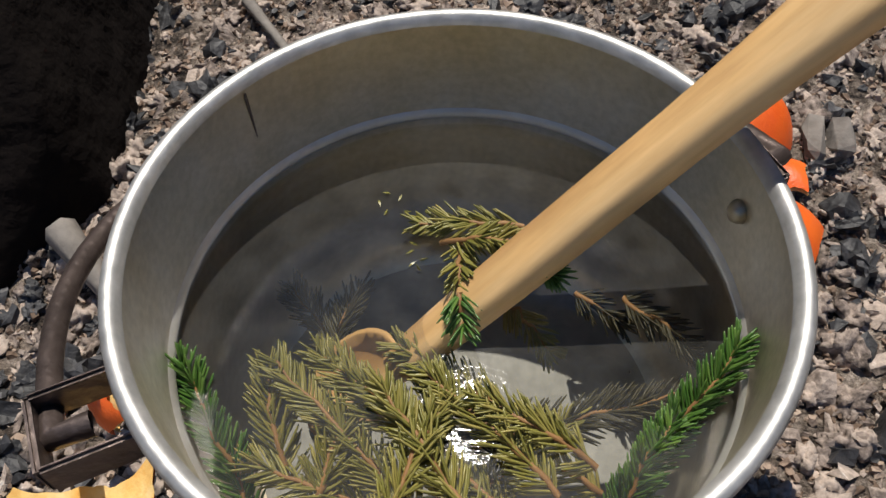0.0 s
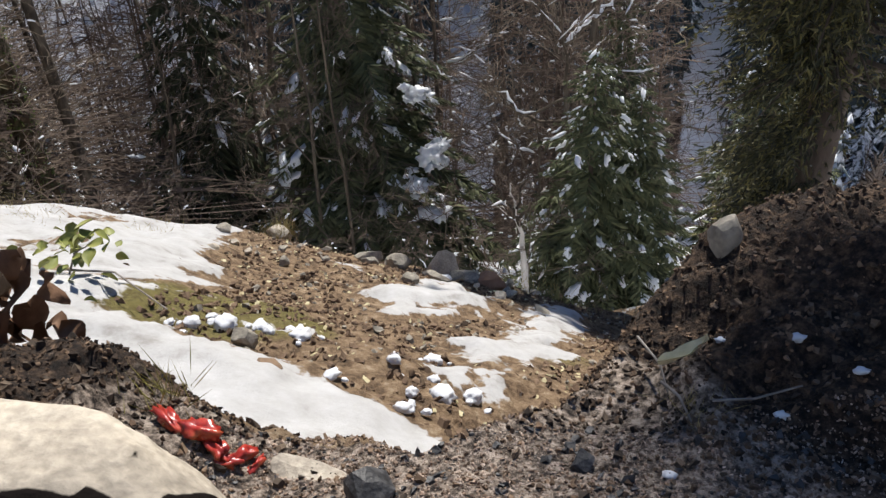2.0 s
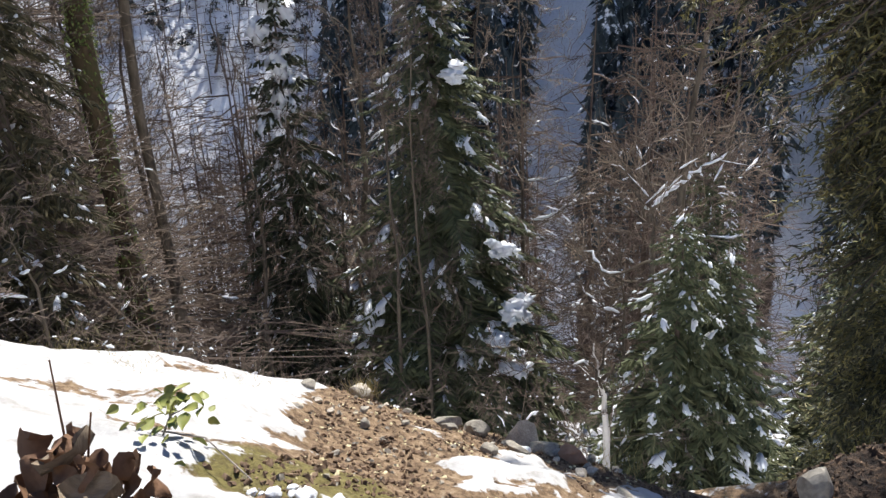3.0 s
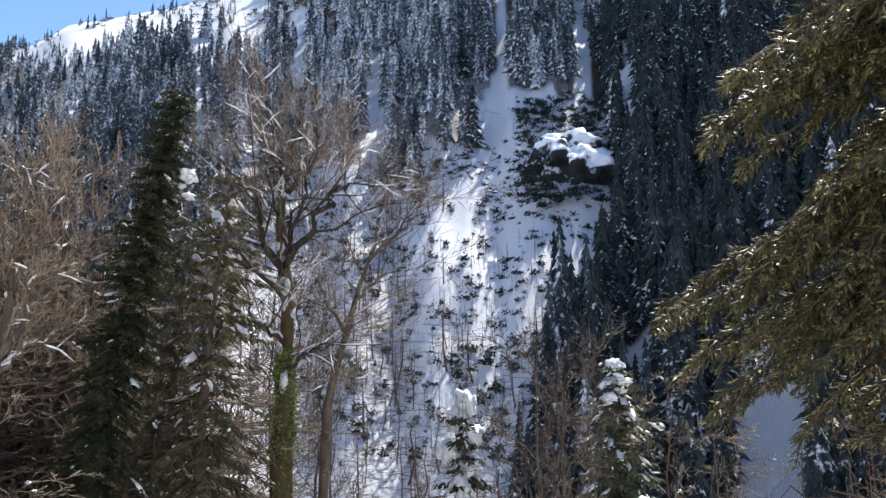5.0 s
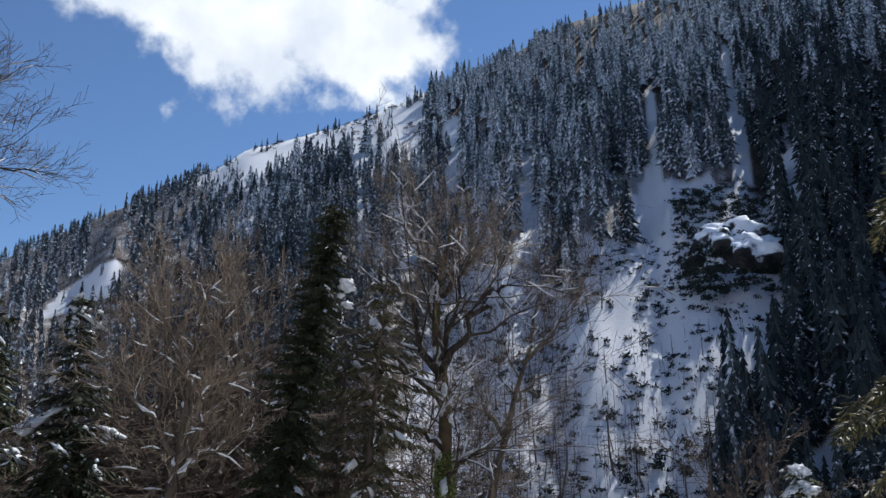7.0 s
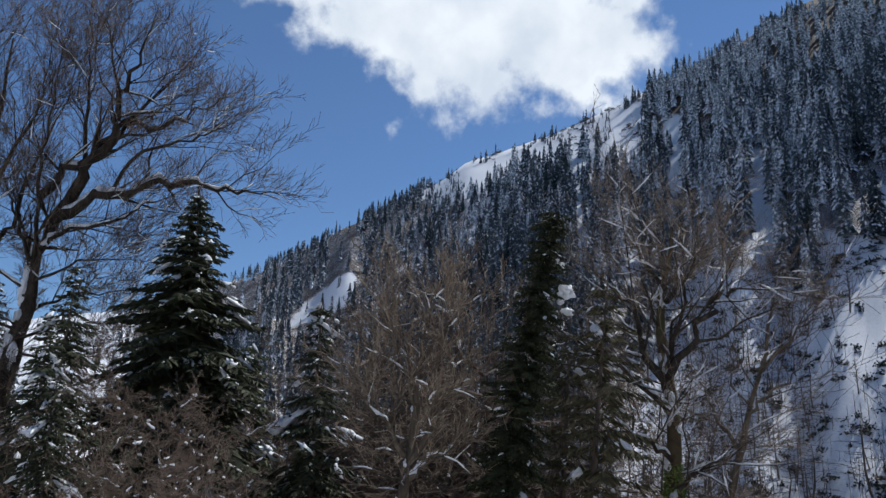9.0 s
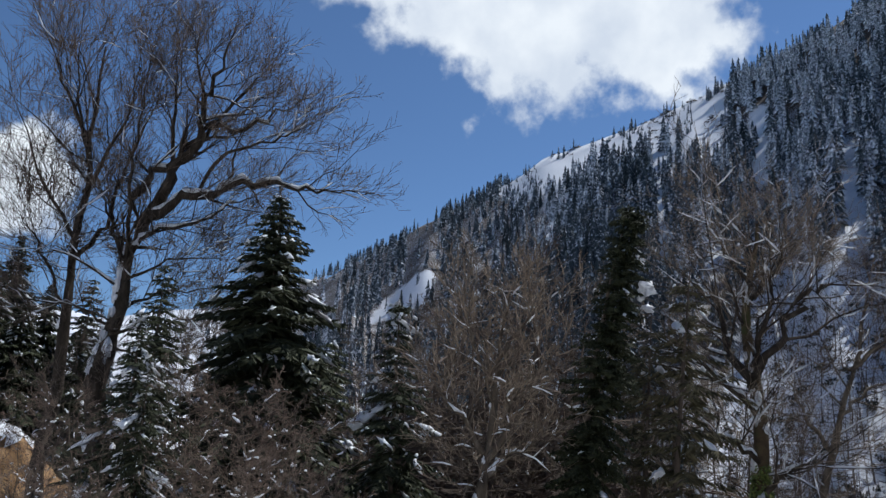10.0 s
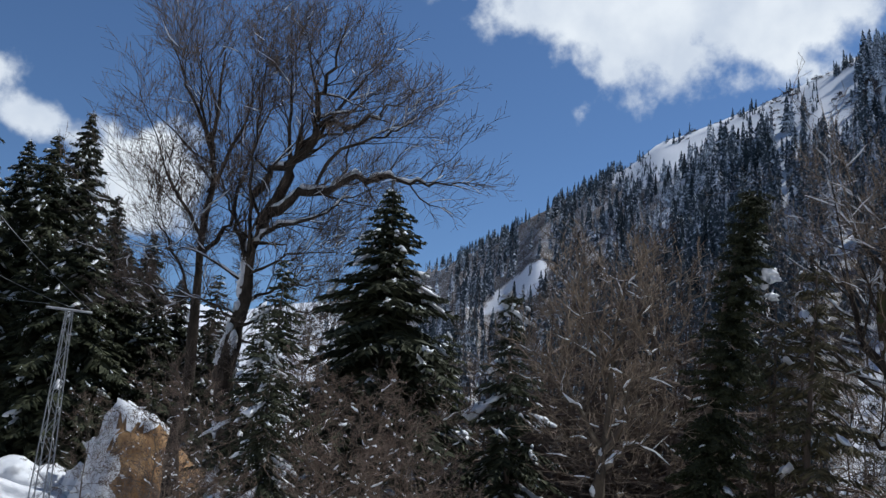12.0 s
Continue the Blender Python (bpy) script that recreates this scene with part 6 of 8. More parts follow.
def build_bank():
    az, d = -82.9, 48.0
    x, y = d * math.sin(radians(az)), d * math.cos(radians(az))
    z = float(land(x, y))
    v, f = lump((2.8, 3.2, 4.6), 9, 0.5, ICO4, 1.5)
    v = cut(v, [((0.9, 0.05, 0.42), 1.6), ((0.35, 0.75, 0.6), 1.7), ((0.3, -0.8, 0.7), 2.0), ((0.1, 0, 1), 2.7), ((0.6, 0.6, 0.35), 1.55), ((0.55, -0.55, 0.6), 1.75)])
    for i, p in enumerate(v):
        v[i] = p * (1 + 0.2 * noise.noise(Vector(p) * 1.1) + 0.08 * noise.noise(Vector(p) * 4.5))
    v[:, 2] *= 1 - 0.2 * v[:, 1]
    root = new("earth_bank")
    part("soil", raw_mesh("soil", v, f, surface("bank_soil", [(0.13, 0.07, 0.032), (0.24, 0.14, 0.065), (0.36, 0.23, 0.11)], 1.6, 0.95, 1.0, 6, stretch=(1, 1, 0.5)), True), root)
    c = v[f].mean(1)
    keep = (c[:, 2] > 2.2 + 0.9 * vnoise(c[:, 0], c[:, 1], 1.2, 61)) & (c[:, 0] + 0.7 * c[:, 1] < 0.6 + 0.4 * vnoise(c[:, 1], c[:, 2], 1.5, 62)) | (c[:, 1] < -1.5 + 0.8 * vnoise(c[:, 2], c[:, 0], 1.1, 63))
    tagged(part("snow", raw_mesh("snow", v * np.array([1.03, 1.04, 1.03]), f[keep], M_SNOW, True), root, "snow cap"), kind="stuff")
    root.matrix_basis = Matrix.Translation((x, y, z + 1.9))
    tagged(root, "brown earth bank with a cap of snow", "bank")
    for k, (a, q, s) in enumerate([(-86.9, 50.5, (0.9, 0.8, 1.3)), (-88.8, 51.5, (1.2, 1.3, 0.8)), (-90.6, 51, (1.4, 1.6, 0.8))]):
        v, f = lump(s, 70 + k, 0.5, ICO3, 1.5)
        x, y = q * math.sin(radians(a)), q * math.cos(radians(a))
        ob = solo("snow_drift", raw_mesh("snow_drift", v, f, M_SNOW, True))
        ob.matrix_basis = Matrix.Translation((x, y, float(land(x, y)) + 0.1))
        tagged(ob, "rounded heap of snow beside the earth bank", "snow", "snow heaps by the bank")


build_bank()


# ---------------------------------------------------------------- the fireplace
def tilt_matrix():
    n = Vector((SLOPE_X, SLOPE_Y, 1)).normalized()
    ux = (Vector((1, 0, 0)) - n * n.x).normalized()
    uy = n.cross(ux)
    return Matrix(((ux.x, uy.x, n.x, 0), (ux.y, uy.y, n.y, 0), (ux.z, uy.z, n.z, 0), (0, 0, 0, 1)))


POT = tilt_matrix()        # the terrace's own frame: z along the pot's axis


def on_terrace(x, y, lift=0.0):
    """A place on the ground given in the terrace's frame."""
    w = POT @ Vector((x, y, 0))
    return Vector((w.x, w.y, float(land(w.x, w.y)) + lift))


def lathe(profile, sides=96):
    """Quads turned round z from (radius, height) pairs."""
    a = np.arange(sides) * 2 * np.pi / sides
    pr = np.array(profile)
    v = np.stack([pr[:, 0][:, None] * np.cos(a), pr[:, 0][:, None] * np.sin(a), np.repeat(pr[:, 1][:, None], sides, 1)], -1).reshape(-1, 3)
    i, j = np.meshgrid(np.arange(len(pr) - 1), np.arange(sides), indexing="ij")
    p = i * sides + j
    q = i * sides + (j + 1) % sides
    return v, np.stack([p, q, q + sides, p + sides], -1).reshape(-1, 4)


def block(pile_or_none, size, centre=(0, 0, 0), turn=0.0, bevel=0.0012):
    bm = bmesh.new()
    bmesh.ops.create_cube(bm, size=1)
    bmesh.ops.scale(bm, vec=size, verts=bm.verts)
    if bevel:
        bmesh.ops.bevel(bm, geom=bm.edges[:], offset=bevel, segments=2, affect="EDGES")
    bmesh.ops.rotate(bm, matrix=Matrix.Rotation(turn, 3, "Z"), verts=bm.verts)
    bmesh.ops.translate(bm, vec=centre, verts=bm.verts)
    return bm


def build_pot():
    root = new("cooking_pot")
    root.matrix_basis = POT
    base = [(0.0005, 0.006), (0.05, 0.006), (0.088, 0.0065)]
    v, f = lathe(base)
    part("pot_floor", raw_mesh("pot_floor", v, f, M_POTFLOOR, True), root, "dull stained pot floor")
    inner = [(0.088, 0.0065), (0.095, 0.009), (0.0985, 0.016), (0.0992, 0.03), (0.0996, 0.0975)]
    wall = [(0.0998, 0.1032), (0.1003, 0.13), (0.1008, 0.1455)]
    v, f = lathe(inner)
    v2, f2 = lathe(wall)
    part("bowl", raw_mesh("bowl", np.vstack([v, v2]), np.vstack([f, f2 + len(v)]), M_STEEL, True), root, "dull stained aluminium inside")
    bead = [(0.0996, 0.0975), (0.0984, 0.0988), (0.0979, 0.1003), (0.0984, 0.1018), (0.0998, 0.1032)]
    v, f = lathe(bead)
    part("pressed_ring", raw_mesh("pressed_ring", v, f, M_BEAD, True), root, "brighter pressed ring above the water")
    outer = [(0.1008, 0.1455), (0.1012, 0.1475), (0.1026, 0.1493), (0.1044, 0.1499), (0.1061, 0.1492), (0.1071, 0.1474), (0.1066, 0.1454), (0.105, 0.1444), (0.1036, 0.1446)]
    v, f = lathe(outer)
    part("rim", raw_mesh("rim", v, f, M_RIM, True), root, "bright rolled metal rim")
    shell = [(0.1036, 0.1446), (0.1032, 0.12), (0.1028, 0.03), (0.1015, 0.012), (0.096, 0.003), (0.085, 0.0), (0.0005, 0.0)]
    v, f = lathe(shell)
    part("shell", raw_mesh("shell", v, f, M_SOOT, True), root, "soot-blackened outside")
    seam = Pile()
    a0 = math.atan2(0.066, -0.075)
    for k, r in ((0.0, 0.1002), (0.004, 0.1001)):
        tube(seam, [((r) * math.cos(a0 + k), (r) * math.sin(a0 + k), z) for z in (0.122, 0.13, 0.138, 0.144)], [0.0001, 0.0003, 0.0004, 0.0004], 4)
    part("seam", seam.mesh("seam", M_WIRE), root, "thin dark weld seam")
    axis = math.atan2(-0.048, -0.105)
    for k, ang in enumerate((axis, axis + math.pi)):
        long = (0.034, 0.022)[k]
        c, s = math.cos(ang), math.sin(ang)
        for w in (-0.0125, 0.0125):
            bm = block(None, (long, 0.0022, 0.016), (0.102 + long / 2, w, 0.12))
            bmesh.ops.rotate(bm, matrix=Matrix.Rotation(ang, 3, "Z"), verts=bm.verts)
            part("bracket_cheek", bm, root, material=M_WIRE)
        bm = block(None, (0.0024, 0.0268, 0.0145), (0.1018 + long, 0, 0.12))
        bmesh.ops.rotate(bm, matrix=Matrix.Rotation(ang, 3, "Z"), verts=bm.verts)
        part("bracket_bridge", bm, root, material=M_WIRE)
        bm = block(None, (0.0025, 0.036, 0.02), (0.1045, 0, 0.12))
        bmesh.ops.rotate(bm, matrix=Matrix.Rotation(ang, 3, "Z"), verts=bm.verts)
        part("bracket_plate", bm, root, material=M_SOOT)
        for w in (-0.019, 0.019) if k else ():
            q = ang + w / 0.1
            v, f = lump((0.0045, 0.0045, 0.0045), 3, 0.02, ICO2)
            part("rivet", raw_mesh("rivet", v * np.array([1, 1, 1]) + np.array([0.1 * math.cos(q), 0.1 * math.sin(q), 0.127]), f, M_STEEL, True), root)
    # the bail lies folded back round the far side
    ax, ou = np.array([math.cos(axis), math.sin(axis), 0]), np.array([math.cos(axis - math.pi / 2), math.sin(axis - math.pi / 2), 0])
    th = np.linspace(0, math.pi, 40)
    pts = np.array([ax * (0.132 + 0.014 * math.sin(t)) * math.cos(t) + ou * 0.163 * math.sin(t) ** 0.85 + np.array([0, 0, 0.12 - 0.06 * math.sin(t) ** 0.9]) for t in th])
    pts = np.vstack([pts[0] - ax * 0.012, pts, pts[-1] + ax * 0.012])
    bail = Pile()
    tube(bail, pts[:3], [0.004] * 3, 8)
    ring = Pile()
    k = len(pts)
    verts = []
    for i in range(k):
        w = pts[min(i + 1, k - 1)] - pts[max(i - 1, 0)]
        w = w / np.linalg.norm(w)
        u = np.cross(w, [0, 0, 1.0])
        u /= np.linalg.norm(u) + 1e-9
        n = np.cross(u, w)
        for q in range(8):
            verts.append(pts[i] + 0.0044 * (math.cos(q * math.pi / 4) * u + math.sin(q * math.pi / 4) * n))
    i, j = np.meshgrid(np.arange(k - 1), np.arange(8), indexing="ij")
    a, b = i * 8 + j, i * 8 + (j + 1) % 8
    part("bail_handle", raw_mesh("bail_handle", np.array(verts), np.stack([a, b, b + 8, a + 8], -1).reshape(-1, 4), M_WIRE, True), root, "blackened wire carrying handle")
    tagged(root, "aluminium camping pot with sooty outside standing in the ashes", "pot")


build_pot()


def build_water():
    k = 72
    rings = [(0.0005, 0.0942)] + [(0.0994 * q / 8, 0.0942) for q in range(1, 9)]
    v, f = lathe(rings, k)
    ob = new("tea_water", raw_mesh("tea_water", v, f, M_WATER, True))
    ob.matrix_basis = POT
    tagged(ob, "clear pale tea water standing in the pot", "water")


build_water()


def blunt_needles(base, way, ahead, length, radius):
    """Round spruce needles with blunt tips, bending a little towards the shoot's tip."""
    k = len(base)
    way = way / np.linalg.norm(way, axis=1)[:, None]
    u = np.cross(way, np.array([[0.12, 0.2, 0.97]]))
    u /= np.linalg.norm(u, axis=1)[:, None] + 1e-9
    n = np.cross(way, u)
    rings = []
    for t, r in ((0, 0.5), (0.15, 0.9), (0.55, 1.0), (0.88, 0.85), (0.98, 0.5), (1.0, 0.1)):
        c = base + way * (length * t)[:, None] + ahead * (length * 0.16 * t * t)[:, None]
        for q in range(5):
            g = q * 1.2566
            rings.append(c + (radius * r)[:, None] * (math.cos(g) * u + math.sin(g) * n))
    v = np.stack(rings, 1).reshape(-1, 3)
    f = np.array([[i * 5 + q, i * 5 + (q + 1) % 5, i * 5 + 5 + (q + 1) % 5, i * 5 + 5 + q] for i in range(5) for q in range(5)])
    return v, (f[None] + (np.arange(k) * 30)[:, None, None]).reshape(-1, 4)


def make_sprig(base, tip, seed, needle_len=0.013, leaf=M_SPRIG_OLIVE, sag=0.004, label="", density=3000):
    """A spruce sprig from base to tip in the pot's frame: stem with needles all round."""
    rng = np.random.default_rng(seed)
    root = new("spruce_sprig")
    base, tip = np.array(base), np.array(tip)
    ln = np.linalg.norm(tip - base)
    s = np.linspace(0, 1, 8)
    pts = base + (tip - base) * s[:, None] + np.array([0, 0, 1.0]) * (sag * np.sin(s * math.pi))[:, None] + rng.normal(0, 0.0008, (8, 3))
    stem = Pile()
    tube(stem, pts, 0.0014 * (1 - 0.6 * s), 5)
    way = (tip - base) / ln
    u, v = frame_of(way)
    k = int(ln * density)
    t = np.sort(rng.random(k)) ** 0.9
    c = np.stack([np.interp(t, s, pts[:, m]) for m in range(3)], -1)
    ang = rng.random(k) * 6.283
    # needles spread mostly to both sides
    flat = np.sign(np.cos(ang))[:, None] * np.abs(np.cos(ang))[:, None] ** 0.6 * u * 1.2 + np.sin(ang)[:, None] * v * 0.6
    w = way * (0.85 + 0.35 * t)[:, None] + flat + rng.normal(0, 0.09, (k, 3))
    L_ = needle_len * rng.uniform(0.65, 1.0, k) * (1 - 0.3 * t ** 3)
    nv, nf = blunt_needles(c, w, way, L_, rng.uniform(0.00046, 0.0006, k))
    part("stem", stem.mesh("stem", M_STEM, True), root, "thin orange-brown stem")
    needles = part("needle_spray", raw_mesh("needle_spray", nv, nf, leaf, True), root)
    tagged(needles, kind="stuff")
    root.matrix_basis = POT
    return tagged(root, label, "sprig", "spruce sprigs in the pot")


GREEN = "fresh green spruce sprig sticking out of the water"
OLIVE = "olive spruce sprig steeping in the pot"
SUNK = "brownish spruce sprig sunk in the tea"
for k, (a, b, leaf, ln, lab) in enumerate([
        ((0.046, -0.066, 0.055), (0.094, -0.018, 0.112), M_SPRIG, 0.0125, GREEN),
        ((0.05, -0.066, 0.062), (0.07, -0.04, 0.094), M_SPRIG, 0.011, GREEN),
        ((-0.066, -0.07, 0.055), (-0.095, -0.018, 0.1), M_SPRIG, 0.012, GREEN),
        ((0.025, 0.036, 0.104), (-0.014, 0.041, 0.098), M_SPRIG_OLIVE, 0.011, OLIVE),
        ((-0.006, 0.032, 0.099), (0.022, 0.020, 0.111), M_SPRIG_OLIVE, 0.012, OLIVE),
        ((0.018, 0.022, 0.11), (0.036, 0.006, 0.113), M_SPRIG, 0.011, GREEN),
        ((0.001, 0.03, 0.1), (0.0015, 0.004, 0.104), M_SPRIG_OLIVE, 0.010, OLIVE),
        ((0.0015, 0.008, 0.104), (0.002, -0.008, 0.102), M_SPRIG, 0.011, GREEN),
        ((0.066, 0.031, 0.06), (0.098, 0.005, 0.055), M_SPRIG_DARK, 0.012, SUNK),
        ((0.05, 0.04, 0.05), (0.07, 0.026, 0.045), M_SPRIG_DARK, 0.012, SUNK),
        ((0.018, 0.015, 0.084), (0.035, -0.007, 0.082), M_SPRIG_OLIVE, 0.011, OLIVE),
        ((-0.01, -0.068, 0.074), (-0.065, -0.01, 0.086), M_SPRIG_OLIVE, 0.014, OLIVE),
        ((0.02, -0.068, 0.078), (-0.042, -0.012, 0.087), M_SPRIG_OLIVE, 0.013, OLIVE),
        ((0.004, -0.04, 0.073), (0.079, -0.021, 0.078), M_SPRIG_DARK, 0.014, SUNK),
        ((0.018, -0.03, 0.08), (-0.022, -0.006, 0.088), M_SPRIG_OLIVE, 0.012, OLIVE),
        ((-0.06, -0.05, 0.07), (-0.069, -0.012, 0.082), M_SPRIG_OLIVE, 0.013, OLIVE),
        ((-0.018, -0.04, 0.08), (-0.051, -0.007, 0.086), M_SPRIG_OLIVE, 0.013, OLIVE),
        ((-0.03, -0.06, 0.07), (-0.072, -0.046, 0.076), M_SPRIG_OLIVE, 0.013, OLIVE),
        ((0.005, -0.06, 0.074), (0.038, -0.033, 0.08), M_SPRIG_OLIVE, 0.013, OLIVE),
        ((0.05, -0.056, 0.072), (0.022, -0.041, 0.078), M_SPRIG_OLIVE, 0.012, OLIVE),
        ((-0.006, -0.06, 0.078), (-0.01, -0.016, 0.086), M_SPRIG_OLIVE, 0.012, OLIVE),
        ((-0.049, -0.065, 0.07), (-0.038, -0.028, 0.082), M_SPRIG_OLIVE, 0.013, OLIVE),
        ((0.034, -0.062, 0.09), (-0.012, -0.02, 0.0955), M_SPRIG_OLIVE, 0.013, OLIVE),
        ((0.008, -0.075, 0.09), (-0.026, -0.026, 0.0955), M_SPRIG_OLIVE, 0.013, OLIVE),
        ((0.046, -0.052, 0.09), (0.006, -0.03, 0.0955), M_SPRIG_OLIVE, 0.012, OLIVE),
        ((-0.024, -0.075, 0.09), (-0.004, -0.03, 0.0955), M_SPRIG_OLIVE, 0.013, OLIVE),
        ((-0.05, 0.02, 0.03), (-0.075, 0.055, 0.035), M_SPRIG_DARK, 0.014, SUNK),
        ((-0.06, 0.0, 0.03), (-0.045, 0.05, 0.04), M_SPRIG_DARK, 0.014, SUNK),
        ((-0.03, -0.02, 0.05), (-0.055, 0.02, 0.04), M_SPRIG_DARK, 0.013, SUNK)]):
    make_sprig(a, b, 100 + k, ln, leaf, label=lab, density=3700 if lab == GREEN else 2900)


def loose_needles():
    rng = np.random.default_rng(55)
    b = np.array([(-0.031, 0.057), (-0.026, 0.060), (-0.023, 0.056), (-0.027, 0.052), (-0.021, 0.051), (-0.018, 0.036), (-0.016, 0.032), (-0.014, 0.027), (-0.018, 0.024), (-0.013, 0.022)])
    z = 0.0948 + 0 * b[:, 0]
    for k in range(len(b)):
        v, f = spindles(np.array([[*b[k], z[k]]]), rng.normal(0, 1, (1, 3)) * np.array([1, 1, 0.15]), np.array([0.004]), np.array([0.0006]), rng)
        ob = solo("floating_needle", raw_mesh("floating_needle", v, f, M_SPRIG_OLIVE))
        ob.matrix_basis = POT
        tagged(ob, "single pale needle tip floating on the water", "needle", "floating needles")


loose_needles()


def build_spoon():
    """A hand-carved spoon leaning in the pot: flat faceted handle, small bowl under water."""
    low, high = Vector((-0.016, -0.003, 0.083)), Vector((0.141, 0.064, 0.2135))
    x = (high - low).normalized()
    side = Vector((0.42, -0.9, 0.12))
    y = (side - x * side.dot(x)).normalized()
    z = x.cross(y)
    if z.z < 0:
        z, y = -z, -y
    L_ = (high - low).length
    stations = [(-0.012, 0.0042, 0.004), (0.0, 0.0058, 0.0058), (0.03, 0.0064, 0.0066), (0.055, 0.0067, 0.007), (0.08, 0.0066, 0.0072), (0.12, 0.0071, 0.0074), (0.15, 0.0078, 0.0075), (0.175, 0.0091, 0.0074), (0.195, 0.0102, 0.0072), (L_ - 0.007, 0.0106, 0.0068), (L_ - 0.002, 0.0101, 0.006), (L_ - 0.0004, 0.009, 0.005), (L_, 0.007, 0.0036)]
    rng = np.random.default_rng(12)
    stations = [(p, w * rng.uniform(0.97, 1.03), t * rng.uniform(0.97, 1.03)) for p, w, t in stations]
    shape = [(1, 0.05), (0.99, 0.4), (0.9, 0.72), (0.62, 0.9), (0.2, 0.97), (-0.3, 0.99), (-0.66, 0.93), (-0.9, 0.75), (-1, 0.3), (-0.95, -0.4), (-0.6, -0.9), (0, -1.0), (0.6, -0.92), (0.95, -0.4)]
    m = len(shape)
    V = []
    for s, w, t in stations:
        bowx = -0.0035
        for a, b in shape:
            V.append((s, a * w * 1.38 + bowx, b * t * 1.1))
    F = []
    for i in range(len(stations) - 1):
        for j in range(m):
            F.append((i * m + j, i * m + (j + 1) % m, (i + 1) * m + (j + 1) % m, (i + 1) * m + j))
    me = bpy.data.meshes.new("handle")
    me.from_pydata(V, [], F + [tuple(range(m))[::-1], tuple(range((len(stations) - 1) * m, len(stations) * m))])
    me.materials.append(M_WOOD)
    me.polygons.foreach_set("use_smooth", np.array([1] * (len(F) + 2), bool))
    me.set_sharp_from_angle(angle=radians(48))
    root = new("wooden_spoon")
    part("handle", me, root, "flat tapering carved handle")
    # bowl: a shallow thick-walled dish
    k = 28
    pr = [(0.001, -0.006), (0.012, -0.0045), (0.0185, 0.001), (0.0205, 0.0055), (0.0185, 0.0058), (0.0165, 0.002), (0.011, -0.0015), (0.001, -0.003)]
    v, f = lathe(pr, k)
    v = v * np.array([1.25, 1.0, 1.0]) + np.array([-0.03, 0.002, -0.003])
    part("bowl", raw_mesh("bowl", v, f, M_WOOD, True), root, "small carved wooden bowl")
    basis = Matrix(((x.x, y.x, z.x, low.x), (x.y, y.y, z.y, low.y), (x.z, y.z, z.z, low.z), (0, 0, 0, 1)))
    root.matrix_basis = POT @ basis
    tagged(root, "hand-carved pale wooden spoon leaning in the pot", "spoon")


build_spoon()


def make_peel(place, size, seed, turn, tip, curl=0.9, pith_up=False):
    """A curved strip of orange peel with a torn edge, skin and pith."""
    rng = np.random.default_rng(seed)
    nu, nv = 26, 20
    root = new("orange_peel")
    U, V = np.meshgrid(np.linspace(-1, 1, nu), np.linspace(-1, 1, nv), indexing="ij")
    edge = 1 + 0.24 * np.array([[(noise.noise(Vector((math.cos(math.atan2(b, a)) * 1.5 + seed, math.sin(math.atan2(b, a)) * 1.5, 0))) + 0.4 * noise.noise(Vector((math.cos(math.atan2(b, a)) * 5, math.sin(math.atan2(b, a)) * 5, seed)))) for b in V[0]] for a in U[:, 0]])
    a, b = U * curl * edge, V * curl * 0.8 * edge
    R = size
    for layer, mat, off in (("skin", M_ORANGE, 0.0), ("pith", M_PITH, -0.0018)):
        k = 1 + off / R
        w = 1.0 if off == 0 else 1.12
        X, Y, Z = R * np.sin(a * w), R * np.sin(b * w), R * (np.cos(a * w) * np.cos(b * w))
        v = np.stack([X * k, Y * k, Z * k - R * 0.75], -1).reshape(-1, 3)
        i, j = np.meshgrid(np.arange(nu - 1), np.arange(nv - 1), indexing="ij")
        q = i * nv + j
        f = np.stack([q, q + nv, q + nv + 1, q + 1], -1).reshape(-1, 4)
        part(layer, raw_mesh(layer, v, f if off == 0 else f[:, ::-1], mat, True), root, "yellowish inside" if off else "")
    root.matrix_basis = Matrix.Translation(place) @ Euler((radians(tip[0]), radians(tip[1]), radians(turn))).to_matrix().to_4x4()
    return tagged(root, "bright orange peel dropped in the ashes", "orange peel", "orange peels round the pot")


make_peel(on_terrace(0.166, 0.163, 0.03), 0.033, 1, 20, (25, 40), 1.0)
make_peel(on_terrace(0.172, 0.142, 0.018), 0.018, 2, 70, (-20, 30))
make_peel(on_terrace(0.158, 0.1, 0.03), 0.03, 3, 60, (5, 15), 1.0)
make_peel(on_terrace(-0.130, -0.052, 0.058), 0.03, 4, 15, (150, 10), 0.9)
make_peel(on_terrace(-0.142, 0.0, 0.05), 0.018, 5, 15, (20, -60), 0.8)


# the big stone and smaller rocks
def make_rock(name, centre, size, seed, turn=0.0, material=None, rough=0.3, base=ICO3, label="", category="rock", group="", flat=0.35, tip=(0, 0)):
    v, f = lump((1, 1, 1), seed, rough, base, 1.25)
    rr = np.random.default_rng(seed)
    v = cut(v, [(rr.normal(0, 1, 3), rr.uniform(0.42, 0.72)) for _ in range(15)])
    v *= np.array(size) * 1.25
    ob = solo(name, raw_mesh(name, v, f, material or M_ROCK))
    ob.matrix_basis = Matrix.Translation(centre) @ Euler((radians(tip[0]), radians(tip[1]), radians(turn))).to_matrix().to_4x4()
    return tagged(ob, label, category, group)


